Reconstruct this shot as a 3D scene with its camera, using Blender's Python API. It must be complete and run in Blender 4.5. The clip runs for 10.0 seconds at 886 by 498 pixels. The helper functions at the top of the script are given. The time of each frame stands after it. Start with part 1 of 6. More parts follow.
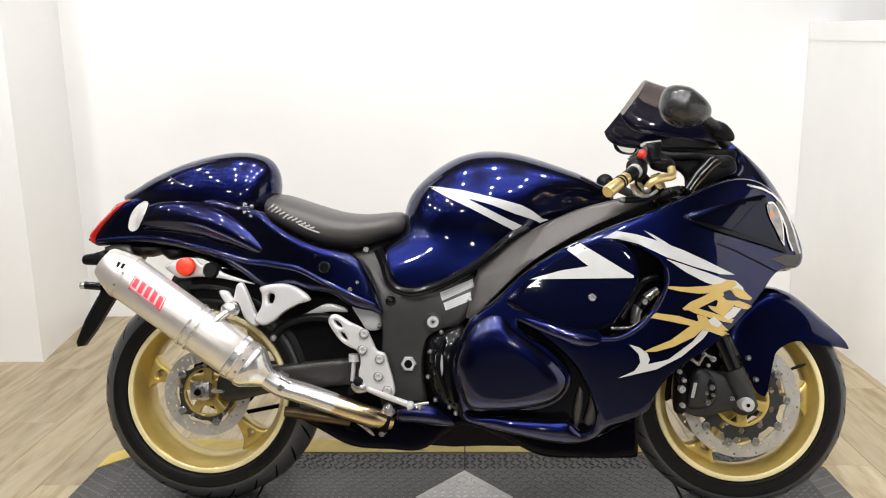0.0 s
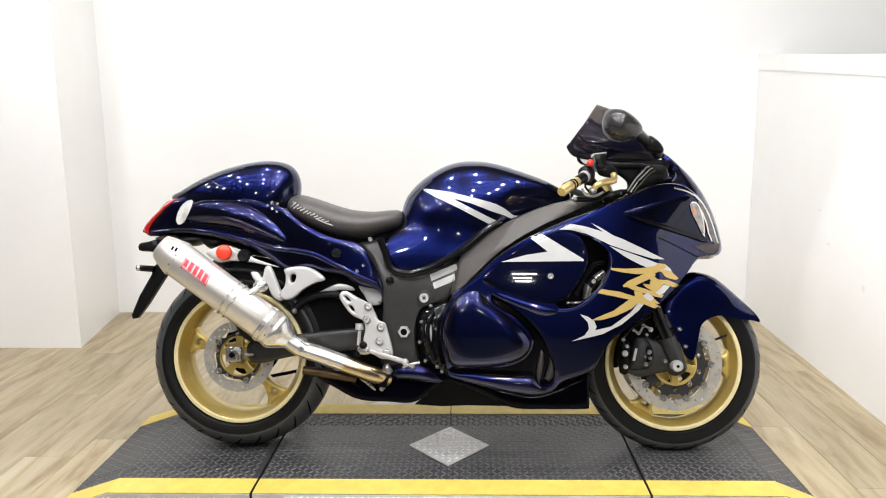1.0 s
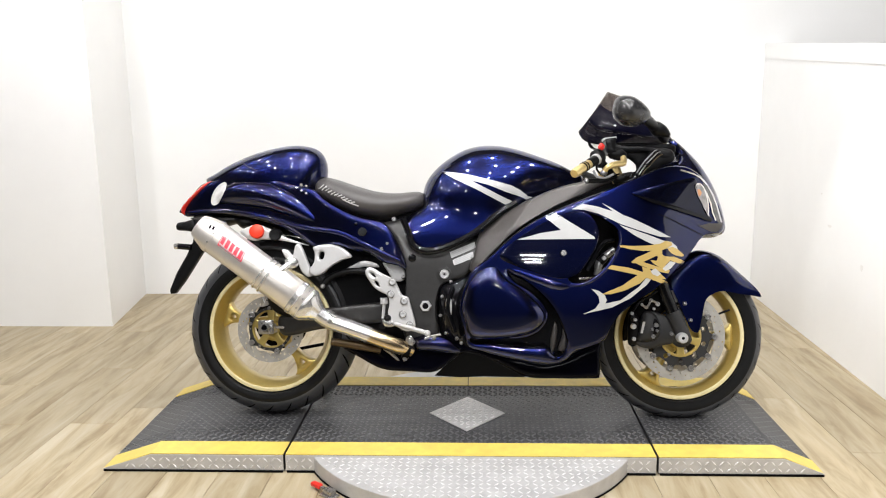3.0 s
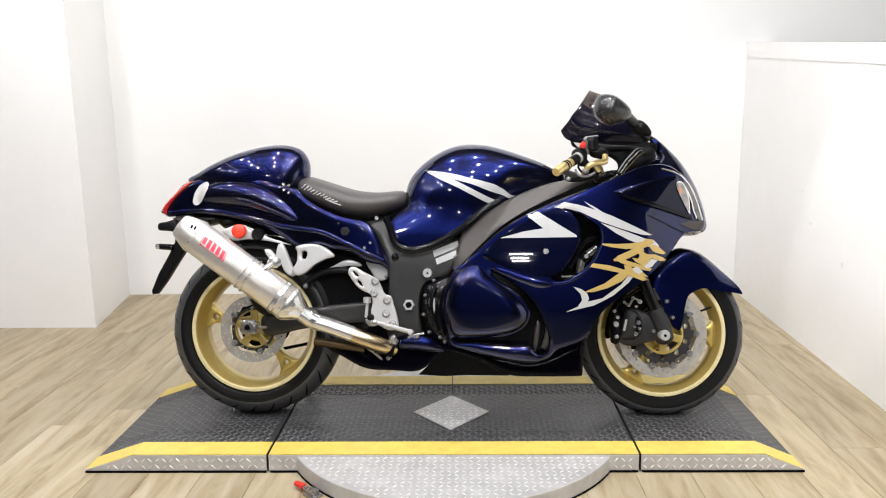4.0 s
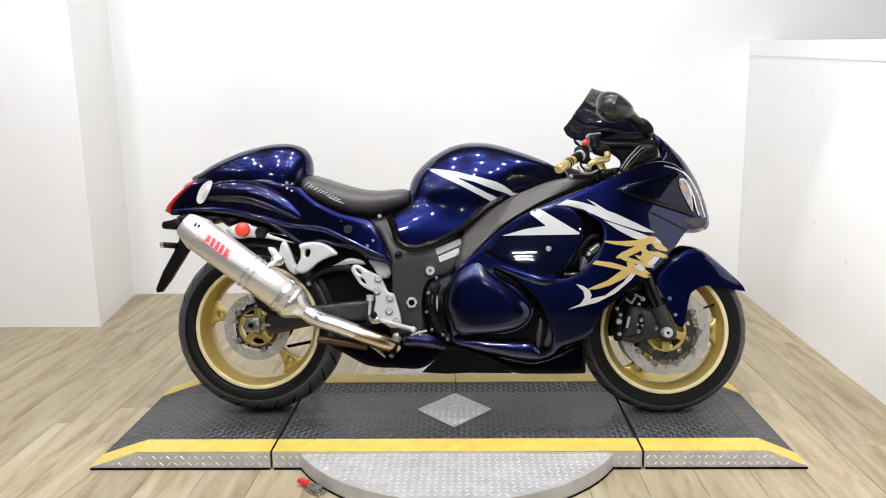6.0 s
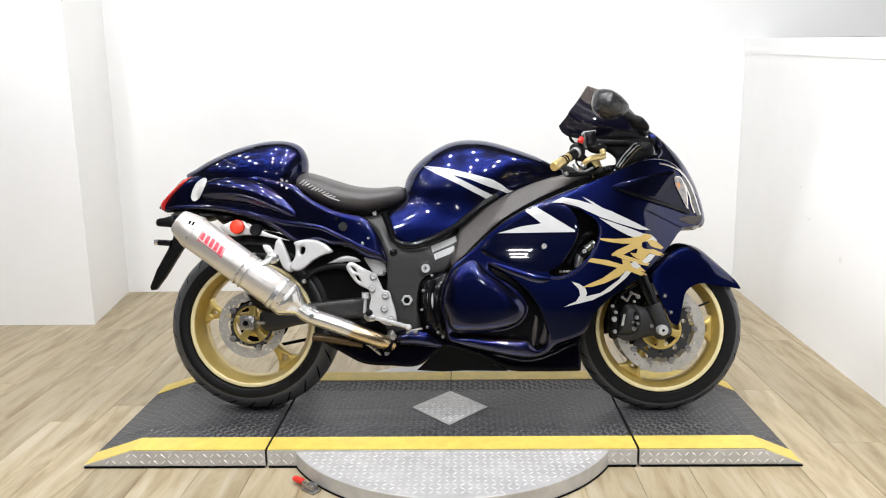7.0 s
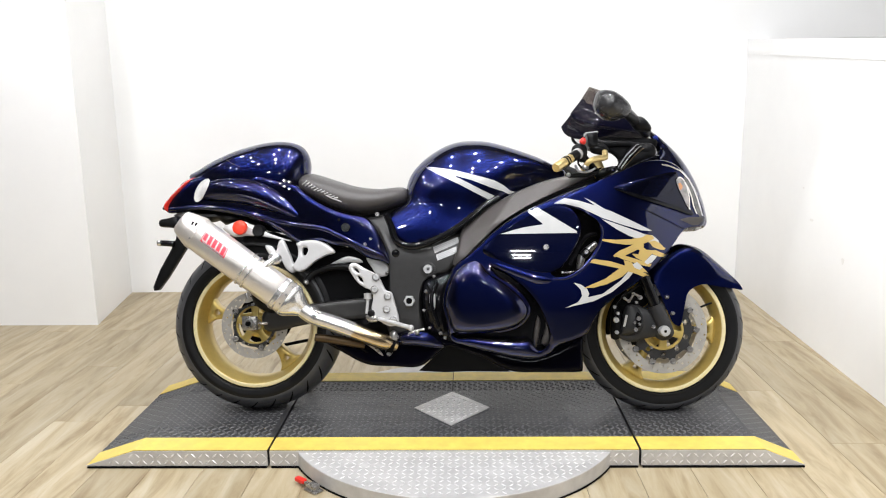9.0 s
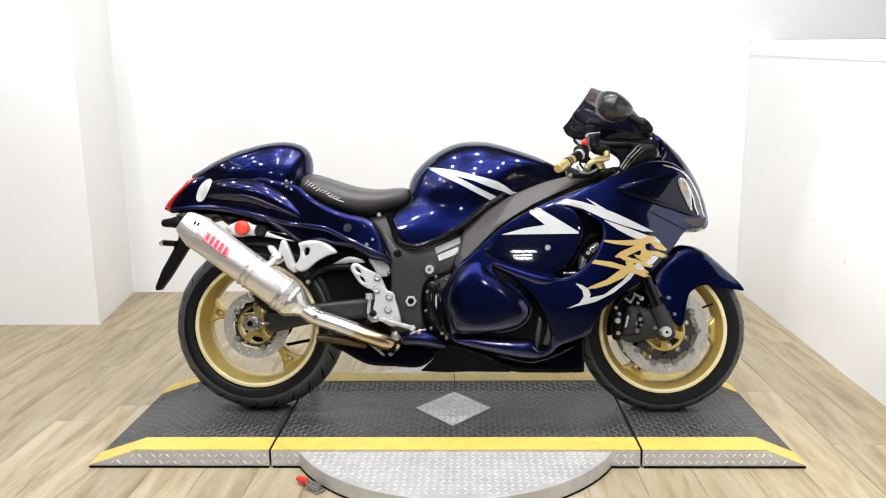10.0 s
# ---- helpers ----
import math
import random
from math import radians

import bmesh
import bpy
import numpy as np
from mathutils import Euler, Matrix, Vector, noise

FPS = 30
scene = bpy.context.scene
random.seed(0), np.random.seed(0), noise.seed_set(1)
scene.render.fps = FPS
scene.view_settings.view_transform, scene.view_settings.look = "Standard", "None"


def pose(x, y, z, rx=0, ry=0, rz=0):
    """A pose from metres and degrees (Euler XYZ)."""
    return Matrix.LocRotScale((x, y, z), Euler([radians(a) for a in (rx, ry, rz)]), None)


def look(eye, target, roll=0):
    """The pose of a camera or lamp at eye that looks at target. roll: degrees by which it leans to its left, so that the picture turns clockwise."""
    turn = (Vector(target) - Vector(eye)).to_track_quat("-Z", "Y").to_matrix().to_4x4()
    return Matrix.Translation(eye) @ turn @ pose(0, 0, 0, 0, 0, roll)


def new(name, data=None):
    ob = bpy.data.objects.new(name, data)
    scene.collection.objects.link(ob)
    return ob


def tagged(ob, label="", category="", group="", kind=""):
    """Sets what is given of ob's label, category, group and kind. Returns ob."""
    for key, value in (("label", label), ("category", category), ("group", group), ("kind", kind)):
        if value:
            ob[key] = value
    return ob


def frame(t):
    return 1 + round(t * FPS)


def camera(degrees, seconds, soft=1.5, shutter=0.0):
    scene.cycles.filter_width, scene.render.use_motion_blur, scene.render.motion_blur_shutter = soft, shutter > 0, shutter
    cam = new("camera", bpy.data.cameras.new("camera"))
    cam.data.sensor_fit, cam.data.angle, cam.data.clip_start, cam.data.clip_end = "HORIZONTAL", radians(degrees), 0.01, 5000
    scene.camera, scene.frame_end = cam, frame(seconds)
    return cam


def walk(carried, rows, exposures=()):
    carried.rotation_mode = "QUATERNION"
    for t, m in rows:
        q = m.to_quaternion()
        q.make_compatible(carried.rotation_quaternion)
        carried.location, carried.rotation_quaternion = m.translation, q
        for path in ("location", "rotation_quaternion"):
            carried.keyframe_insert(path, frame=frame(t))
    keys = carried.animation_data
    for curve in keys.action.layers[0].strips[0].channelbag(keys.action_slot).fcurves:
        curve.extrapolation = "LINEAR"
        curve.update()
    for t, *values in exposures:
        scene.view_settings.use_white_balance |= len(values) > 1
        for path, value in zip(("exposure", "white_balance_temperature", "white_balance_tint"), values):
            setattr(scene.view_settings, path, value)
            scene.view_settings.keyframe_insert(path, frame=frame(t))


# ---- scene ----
cam = camera(59.6, 10.0, soft=1.1)
PATH = [
    (0, (0.007, -2.021, 1.213), (-0.064, -0.064, 0.809), -1.0),
    (0.3, (0.056, -2.216, 1.225), (-0.038, -0.253, 0.853), 0.0),
    (0.5, (0.092, -2.307, 1.227), (-0.028, -0.352, 0.825), -0.2),
    (0.8, (0.063, -2.442, 1.216), (-0.008, -0.484, 0.811), 0.2),
    (1, (0.049, -2.524, 1.213), (-0.014, -0.556, 0.861), -0.6),
    (1.2, (0.023, -2.610, 1.213), (-0.055, -0.642, 0.868), -0.8),
    (1.5, (-0.005, -2.673, 1.212), (-0.08, -0.71, 0.837), -0.6),
    (1.7, (-0.003, -2.689, 1.211), (-0.085, -0.722, 0.861), -0.1),
    (2, (0.007, -2.685, 1.218), (-0.047, -0.713, 0.889), -0.3),
    (2.3, (0.010, -2.693, 1.211), (-0.064, -0.725, 0.865), -0.4),
    (2.5, (0.015, -2.692, 1.21), (-0.062, -0.727, 0.845), -0.6),
    (2.7, (0.015, -2.693, 1.207), (-0.070, -0.731, 0.829), -0.7),
    (3.8, (0.029, -2.698, 1.203), (-0.037, -0.734, 0.830), -0.7),
    (4, (0.034, -2.697, 1.203), (-0.02, -0.734, 0.824), -0.8),
    (4.5, (0.034, -2.696, 1.204), (-0.018, -0.734, 0.822), -0.8),
    (5, (0.039, -2.697, 1.202), (-0.025, -0.736, 0.817), -1.1),
    (5.5, (0.039, -2.706, 1.197), (-0.03, -0.743, 0.821), -1.0),
    (7, (0.039, -2.7, 1.192), (-0.014, -0.737, 0.809), -0.9),
    (7.5, (0.037, -2.701, 1.192), (-0.016, -0.74, 0.807), -0.9),
    (8, (0.038, -2.702, 1.191), (-0.023, -0.739, 0.811), -1.0),
    (8.5, (0.04, -2.702, 1.191), (-0.021, -0.74, 0.809), -0.9),
    (9, (0.041, -2.704, 1.193), (-0.019, -0.741, 0.812), -0.9),
    (9.5, (0.041, -2.706, 1.197), (-0.023, -0.743, 0.82), -1.0),
    (10, (0.039, -2.707, 1.194), (-0.024, -0.745, 0.814), -0.8),
]
walk(cam, [(t, look(eye, target, roll)) for t, eye, target, roll in PATH],
     exposures=[(0, -0.19, 6450, 10), (0.5, -0.15, 6410, 10), (1, -0.12, 6390, 10), (2.5, -0.09, 6350, 10), (4, -0.18, 6310, 11), (4.5, -0.25, 6270, 11), (5.5, -0.28, 6210, 11), (7, -0.15, 6190, 10), (8, -0.11, 6210, 10), (10, -0.10, 6220, 10)])

# ==== place ====
# widths
BIKE_LEAN, BIKE_YAW, BIKE_PITCH = -11.0, -0.8, 0.0
BIKE_AT = (0.0, 0.02, 0.06)


def w_fair(x, z):
    """Half the fairing's width at a place of its side view."""
    a = 0.25 if x < 0.42 else 0.25 * math.sqrt(max(0.05, 1 - ((x - 0.42) / 0.57) ** 2))
    return a * max(0.5, 1 - 0.17 * ((z - 0.60) / 0.5) ** 2)


def w_tail(x, z):
    """Half the tail's width."""
    s = min(1.0, max(0.0, (x + 1.05) / 0.75))
    return 0.05 + 0.10 * s * s * (3 - 2 * s)
# end widths


# ---- light ----
world = bpy.data.worlds.new("world")
scene.world = world
world.use_nodes = True
world.node_tree.nodes["Background"].inputs[0].default_value = (0.9, 0.93, 1.0, 1)
world.node_tree.nodes["Background"].inputs[1].default_value = 0.02

CEILING, LAMPS, SOUTH = 3.6, 2.99, -16.88
for i, (x, y) in enumerate([(a, b) for b in (-3.3, -2.2, -1.1, -0.1) for a in (-3.0, -1.9, -0.8, 0.25, 1.2)]):
    lamp = bpy.data.lights.new("ceiling_spot", "POINT")
    lamp.energy, lamp.shadow_soft_size, lamp.color = (20, 37, 52, 58, 59)[i % 5], 0.042, (1.0, 0.985, 0.97)
    ob = new("ceiling_spot_light", lamp)
    ob.location = (x + 0.15 * math.sin(3.1 * i), y, LAMPS)

for x, y, long in ((0.81, -12.7, 0.46), (0.83, -13.9, 0.37), (0.90, -14.9, 0.37), (-1.9, -8.0, 0.42), (2.1, -8.2, 0.42)):
    lamp = bpy.data.lights.new("strip_lamp", "AREA")
    lamp.shape, lamp.size, lamp.size_y, lamp.energy, lamp.color = "RECTANGLE", long, 0.036, 16, (1.0, 0.99, 0.98)
    ob = new("strip_light", lamp)
    ob.matrix_world = look((x, y, 2.95), (x, y + 5.0, 0.6))
# added lamp that makes the partition's bright patch; no fixture is known
lamp = bpy.data.lights.new("added_wall_spot", "SPOT")
lamp.energy, lamp.spot_size, lamp.spot_blend, lamp.shadow_soft_size, lamp.color = 150, radians(20), 0.5, 0.04, (1.0, 0.98, 0.96)
ob = new("wall_spot_light", lamp)
ob.matrix_world = look((-0.2, -0.7, LAMPS), (1.66, 0.50, 0.74))


# ---- materials ----
def surface(name, color, rough=0.5, metal=0.0, coat=0.0, vary=0.12, scale=9.0, bump=0.0, bump_scale=300.0, rough_vary=0.1, random_tone=0.0, stretch=None, spec=0.5):
    """A material with tone that wanders at two scales, uneven gloss and fine relief."""
    m = bpy.data.materials.new(name)
    m.use_nodes = True
    nt = m.node_tree
    bsdf = nt.nodes["Principled BSDF"]
    co = nt.nodes.new("ShaderNodeTexCoord")
    src = co.outputs["Object"]
    if stretch:
        mp = nt.nodes.new("ShaderNodeMapping")
        mp.inputs["Scale"].default_value = stretch
        nt.links.new(src, mp.inputs["Vector"])
        src = mp.outputs["Vector"]
    big = nt.nodes.new("ShaderNodeTexNoise")
    big.inputs["Scale"].default_value, big.inputs["Detail"].default_value, big.inputs["Roughness"].default_value = scale, 6, 0.65
    nt.links.new(src, big.inputs["Vector"])
    tone = nt.nodes.new("ShaderNodeMapRange")
    tone.inputs["From Min"].default_value, tone.inputs["From Max"].default_value = 0.3, 0.7
    tone.inputs["To Min"].default_value, tone.inputs["To Max"].default_value = 1 - vary, 1 + vary
    nt.links.new(big.outputs["Fac"], tone.inputs["Value"])
    value = tone.outputs["Result"]
    if random_tone:
        info = nt.nodes.new("ShaderNodeObjectInfo")
        rnd = nt.nodes.new("ShaderNodeMapRange")
        rnd.inputs["To Min"].default_value, rnd.inputs["To Max"].default_value = 1 - random_tone, 1 + random_tone
        nt.links.new(info.outputs["Random"], rnd.inputs["Value"])
        mul = nt.nodes.new("ShaderNodeMath")
        mul.operation = "MULTIPLY"
        nt.links.new(value, mul.inputs[0]), nt.links.new(rnd.outputs["Result"], mul.inputs[1])
        value = mul.outputs[0]
    mix = nt.nodes.new("ShaderNodeVectorMath")
    mix.operation = "SCALE"
    mix.inputs[0].default_value = color[:3]
    nt.links.new(value, mix.inputs["Scale"])
    nt.links.new(mix.outputs["Vector"], bsdf.inputs["Base Color"])
    rr = nt.nodes.new("ShaderNodeMapRange")
    rr.inputs["From Min"].default_value, rr.inputs["From Max"].default_value = 0.3, 0.7
    rr.inputs["To Min"].default_value, rr.inputs["To Max"].default_value = max(0.0, rough * (1 - rough_vary)), min(1.0, rough * (1 + rough_vary))
    nt.links.new(big.outputs["Fac"], rr.inputs["Value"])
    nt.links.new(rr.outputs["Result"], bsdf.inputs["Roughness"])
    bsdf.inputs["Metallic"].default_value, bsdf.inputs["Specular IOR Level"].default_value = metal, spec
    bsdf.inputs["Coat Weight"].default_value, bsdf.inputs["Coat Roughness"].default_value = coat, 0.03
    if bump:
        fine = nt.nodes.new("ShaderNodeTexNoise")
        fine.inputs["Scale"].default_value, fine.inputs["Detail"].default_value = bump_scale, 3
        nt.links.new(src, fine.inputs["Vector"])
        bp = nt.nodes.new("ShaderNodeBump")
        bp.inputs["Strength"].default_value, bp.inputs["Distance"].default_value = bump, 0.002
        nt.links.new(fine.outputs["Fac"], bp.inputs["Height"])
        nt.links.new(bp.outputs["Normal"], bsdf.inputs["Normal"])
    return m


WHITE_WALL = surface("white wall paint", (0.80, 0.797, 0.785), 0.42, vary=0.025, scale=1.6, bump=0.15, bump_scale=120)
PARTITION_WALL = surface("off-white partition paint", (0.885, 0.885, 0.88), 0.42, vary=0.03, scale=1.6, bump=0.15, bump_scale=120)
COLUMN_WALL = surface("white column paint", (0.84, 0.835, 0.82), 0.42, vary=0.025, scale=1.6, bump=0.15, bump_scale=120)
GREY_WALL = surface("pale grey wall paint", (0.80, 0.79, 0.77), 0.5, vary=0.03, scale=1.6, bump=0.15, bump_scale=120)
CEILING_MAT = surface("dark unseen ceiling", (0.075, 0.068, 0.064), 0.9, vary=0.05, scale=3, bump=0.3, bump_scale=80)
PLANK = surface("oak vinyl plank", (1, 1, 1), 0.42, vary=0.10, scale=1.2, bump=0.10, bump_scale=40, random_tone=0.10, stretch=(9.0, 0.9, 9.0))
nt = PLANK.node_tree
grain = nt.nodes.new("ShaderNodeTexNoise")
grain.inputs["Scale"].default_value, grain.inputs["Detail"].default_value, grain.inputs["Roughness"].default_value, grain.inputs["Distortion"].default_value = 1.9, 7, 0.62, 0.6
place = nt.nodes.new("ShaderNodeMapping")
place.inputs["Scale"].default_value = (10.0, 1.25, 10.0)
spread = nt.nodes.new("ShaderNodeObjectInfo")
shift = nt.nodes.new("ShaderNodeVectorMath")
shift.operation = "MULTIPLY_ADD"
shift.inputs[1].default_value = (23.0, 41.0, 7.0)
nt.links.new(spread.outputs["Random"], shift.inputs[0])
nt.links.new(next(n for n in nt.nodes if n.bl_idname == "ShaderNodeTexCoord").outputs["Object"], shift.inputs[2])
nt.links.new(shift.outputs["Vector"], place.inputs["Vector"])
nt.links.new(place.outputs["Vector"], grain.inputs["Vector"])
tones = nt.nodes.new("ShaderNodeValToRGB")
tones.color_ramp.elements[0].position, tones.color_ramp.elements[0].color = 0.30, (0.262, 0.194, 0.104, 1)
tones.color_ramp.elements[1].position, tones.color_ramp.elements[1].color = 0.72, (0.505, 0.442, 0.318, 1)
middle_tone = tones.color_ramp.elements.new(0.5)
middle_tone.color = (0.412, 0.336, 0.208, 1)
nt.links.new(grain.outputs["Fac"], tones.inputs["Fac"])
scaled = next(n for n in nt.nodes if n.bl_idname == "ShaderNodeVectorMath" and n.operation == "SCALE")
nt.links.new(tones.outputs["Color"], scaled.inputs[0])
SUBFLOOR = surface("floor joint", (0.30, 0.25, 0.18), 0.7)
MAT_RUBBER = surface("black rubber mat", (0.040, 0.040, 0.042), 0.40, vary=0.25, scale=14, bump=0.3, bump_scale=260)
# lighter than the mat: the bars' highlight is put into this colour
MAT_BAR = surface("highlit rubber tread", (0.115, 0.115, 0.117), 0.34, vary=0.25, scale=20)
ALU_BAR = surface("polished tread bars", (0.84, 0.83, 0.82), 0.30, metal=0.4, vary=0.1, scale=30)
YELLOW = surface("yellow safety paint", (0.74, 0.56, 0.115), 0.45, vary=0.12, scale=22, bump=0.2, bump_scale=200)
ALU_PLATE = surface("aluminium tread plate", (0.55, 0.54, 0.53), 0.42, metal=0.3, vary=0.15, scale=12, bump=0.15, bump_scale=150)


def flake_paint(name, flake, rough, gloss, flake_scale=900.0):
    """Metallic paint: coloured flakes that light up round the lamps' reflections, under a clear dark lacquer."""
    m = surface(name, (0.0010, 0.0011, 0.0028), 0.026, vary=0.3, scale=flake_scale, rough_vary=0.3, spec=gloss)
    nt = m.node_tree
    bsdf = nt.nodes["Principled BSDF"]
    deep = nt.nodes.new("ShaderNodeBsdfAnisotropic")
    deep.distribution = "BECKMANN"
    deep.inputs["Color"].default_value, deep.inputs["Roughness"].default_value = (*flake, 1), rough
    both = nt.nodes.new("ShaderNodeAddShader")
    nt.links.new(bsdf.outputs[0], both.inputs[0])
    nt.links.new(deep.outputs[0], both.inputs[1])
    nt.links.new(both.outputs[0], nt.nodes["Material Output"].inputs["Surface"])
    return m


BLUE = flake_paint("dark blue metallic paint", (0.0026, 0.0060, 0.054), 0.30, 0.6)
BLUE_BLACK = flake_paint("blue black gloss paint", (0.0016, 0.0030, 0.020), 0.32, 0.5)
BELLY = surface("black belly paint", (0.0016, 0.0016, 0.004), 0.10, vary=0.1, scale=40, spec=0.08)
BLACK_GLOSS = surface("black gloss plastic", (0.004, 0.004, 0.005), 0.12, vary=0.1, scale=40, spec=0.3)
BLACK = surface("black satin plastic", (0.0045, 0.0045, 0.005), 0.38, vary=0.15, scale=40, bump=0.1, spec=0.18)
DARK = surface("dark machine parts", (0.0025, 0.0025, 0.003), 0.5, vary=0.3, scale=30, spec=0.06)
FRAME_GREY = surface("dark grey satin frame paint", (0.050, 0.049, 0.048), 0.37, metal=0.6, vary=0.08, scale=60, bump=0.05, bump_scale=900)
FORK_GREY = surface("dark fork casting paint", (0.021, 0.021, 0.022), 0.45, vary=0.15, scale=60, bump=0.1, spec=0.4)
SPAR_GREY = surface("warm grey satin panel", (0.066, 0.060, 0.056), 0.33, metal=0.4, vary=0.06, scale=60)
SEAT_MAT = surface("black seat leather", (0.072, 0.066, 0.063), 0.40, vary=0.1, scale=30, bump=0.35, bump_scale=500)
SILVER_PAINT = surface("silver paint", (0.58, 0.575, 0.57), 0.38, metal=0.35, vary=0.03, scale=60)
SILVER_DECAL = surface("silver decal film", (0.60, 0.60, 0.595), 0.35, metal=0.25, coat=0.7, vary=0.03, scale=40)
GOLD_DECAL = surface("gold decal film", (0.56, 0.40, 0.13), 0.38, metal=0.2, coat=0.7, vary=0.05, scale=40)
GOLD_RIM = surface("gold wheel paint", (0.60, 0.455, 0.14), 0.32, metal=0.6, coat=0.35, vary=0.06, scale=60)
# the wheels' gold again, its front-lit brightness put into the colour
GOLD_LIT = surface("gold paint lightened as lit", (0.80, 0.70, 0.40), 0.36, metal=0.2, coat=0.3, vary=0.06, scale=60)
GOLD_ANOD = surface("gold anodised aluminium", (0.70, 0.54, 0.24), 0.33, metal=0.75, vary=0.08, scale=60)
TYRE = surface("tyre rubber", (0.006, 0.006, 0.0063), 0.34, spec=0.24, vary=0.2, scale=25, bump=0.1, bump_scale=400)
TREAD = surface("worn tread rubber with painted sheen", (0.050, 0.051, 0.055), 0.38, spec=0.5, vary=0.22, scale=18, bump=0.25, bump_scale=350)
STEEL = surface("bare steel", (0.42, 0.41, 0.40), 0.28, metal=0.85, vary=0.1, scale=50)
DISC_STEEL = surface("brake disc steel", (0.52, 0.50, 0.465), 0.36, metal=0.6, vary=0.1, scale=30)
ALU_BOLT = surface("pale zinc bolt", (0.62, 0.62, 0.62), 0.35, metal=0.5, vary=0.1, scale=60)
CHROME = surface("polished steel", (0.74, 0.73, 0.71), 0.17, metal=0.8, vary=0.05, scale=30)
BRUSHED = surface("brushed titanium", (0.78, 0.74, 0.69), 0.30, metal=0.7, vary=0.08, scale=14, stretch=(1, 1, 1), bump=0.05)
HEATED = surface("heat tinted steel", (0.56, 0.44, 0.27), 0.24, metal=1.0, vary=0.22, scale=9)
HEATED_DARK = surface("brown heat tinted steel", (0.10, 0.07, 0.04), 0.35, metal=0.8, vary=0.2, scale=30)
RED_LENS = surface("red lens", (0.65, 0.03, 0.02), 0.15, coat=1.0, vary=0.15, scale=90)
RED_REFLECTOR = surface("red orange reflector", (0.80, 0.045, 0.015), 0.3, coat=0.1, vary=0.1, scale=300)
LAMP_GLASS = surface("grey lamp glass", (0.10, 0.10, 0.10), 0.08, coat=1.0, vary=0.3, scale=60)
LAMP_BLUE = flake_paint("blue black lamp glass", (0.0014, 0.0026, 0.016), 0.30, 0.35)
SIGNAL_GLASS = surface("grey signal glass", (0.22, 0.21, 0.20), 0.10, coat=1.0, vary=0.4, scale=50)
CLEAR_LENS = surface("clear lens", (0.62, 0.61, 0.60), 0.12, coat=1.0, vary=0.08, scale=90)
AMBER_LENS = surface("amber lens", (0.48, 0.22, 0.09), 0.15, coat=1.0, vary=0.1, scale=90)
RED_PLASTIC = surface("red plastic", (0.70, 0.03, 0.02), 0.35, vary=0.08, scale=60)
STITCH = surface("pale grey stitching", (0.50, 0.49, 0.48), 0.6, vary=0.1, scale=200)
LABEL_WHITE = surface("white label", (0.62, 0.62, 0.62), 0.5, vary=0.04, scale=60)
LABEL_PALE = surface("pale label print", (0.52, 0.52, 0.53), 0.5, vary=0.1, scale=200)
LABEL_GREY = surface("grey label print", (0.30, 0.30, 0.31), 0.5, vary=0.1, scale=200)
MIRROR_BLACK = surface("black mirror housing", (0.022, 0.022, 0.023), 0.26, vary=0.1, scale=60, spec=0.6)
MIRROR_GLASS = surface("mirror glass", (0.88, 0.88, 0.88), 0.02, metal=1.0, vary=0.01, scale=20)
BADGE_PALE = surface("pale pink badge film", (0.72, 0.52, 0.52), 0.35, vary=0.06, scale=80)
STICKER_RED = surface("red sticker", (0.72, 0.05, 0.08), 0.35, vary=0.05, scale=60)
UNSEEN_DARK = surface("dark unseen room surface", (0.06, 0.057, 0.055), 0.7, vary=0.05, scale=2)

def tinted(name, clearness, tint):
    """Smoked plastic that lets some light through."""
    m = bpy.data.materials.new(name)
    m.use_nodes = True
    nt = m.node_tree
    nt.nodes["Principled BSDF"].inputs["Base Color"].default_value = (0.003, 0.003, 0.010, 1)
    nt.nodes["Principled BSDF"].inputs["Roughness"].default_value = 0.06
    clear = nt.nodes.new("ShaderNodeBsdfTransparent")
    clear.inputs[0].default_value = tint
    blend = nt.nodes.new("ShaderNodeMixShader")
    blend.inputs[0].default_value = clearness
    nt.links.new(nt.nodes["Principled BSDF"].outputs[0], blend.inputs[1])
    nt.links.new(clear.outputs[0], blend.inputs[2])
    nt.links.new(blend.outputs[0], nt.nodes["Material Output"].inputs[0])
    return m


SMOKE = tinted("smoked screen", 0.22, (0.60, 0.57, 0.55, 1))
SMOKE_CLEAR = tinted("clearer smoked screen", 0.84, (0.70, 0.67, 0.65, 1))


# ---- mesh tools ----
import mathutils
import mathutils.bvhtree
import mathutils.geometry


def mesh_object(name, verts, faces, material, parent=None, label="", smooth=True):
    me = bpy.data.meshes.new(name)
    me.from_pydata([tuple(v) for v in verts], [], [tuple(f) for f in faces])
    bm = bmesh.new()
    bm.from_mesh(me)
    bmesh.ops.recalc_face_normals(bm, faces=bm.faces)
    bm.to_mesh(me)
    bm.free()
    me.materials.append(material)
    if smooth:
        me.shade_smooth()
        me.set_sharp_from_angle(angle=radians(38))
    ob = new(name, me)
    if parent:
        ob.parent = parent
    if label:
        tagged(ob, label)
    return ob


def part(name, bm, material, parent=None, label="", smooth=True):
    """Links a bmesh as one mesh object under a thing or a part."""
    me = bpy.data.meshes.new(name)
    bmesh.ops.recalc_face_normals(bm, faces=bm.faces)
    bm.to_mesh(me)
    bm.free()
    me.materials.append(material)
    if smooth:
        me.shade_smooth()
        me.set_sharp_from_angle(angle=radians(38))
    ob = new(name, me)
    if parent:
        ob.parent = parent
    if label:
        tagged(ob, label)
    return ob


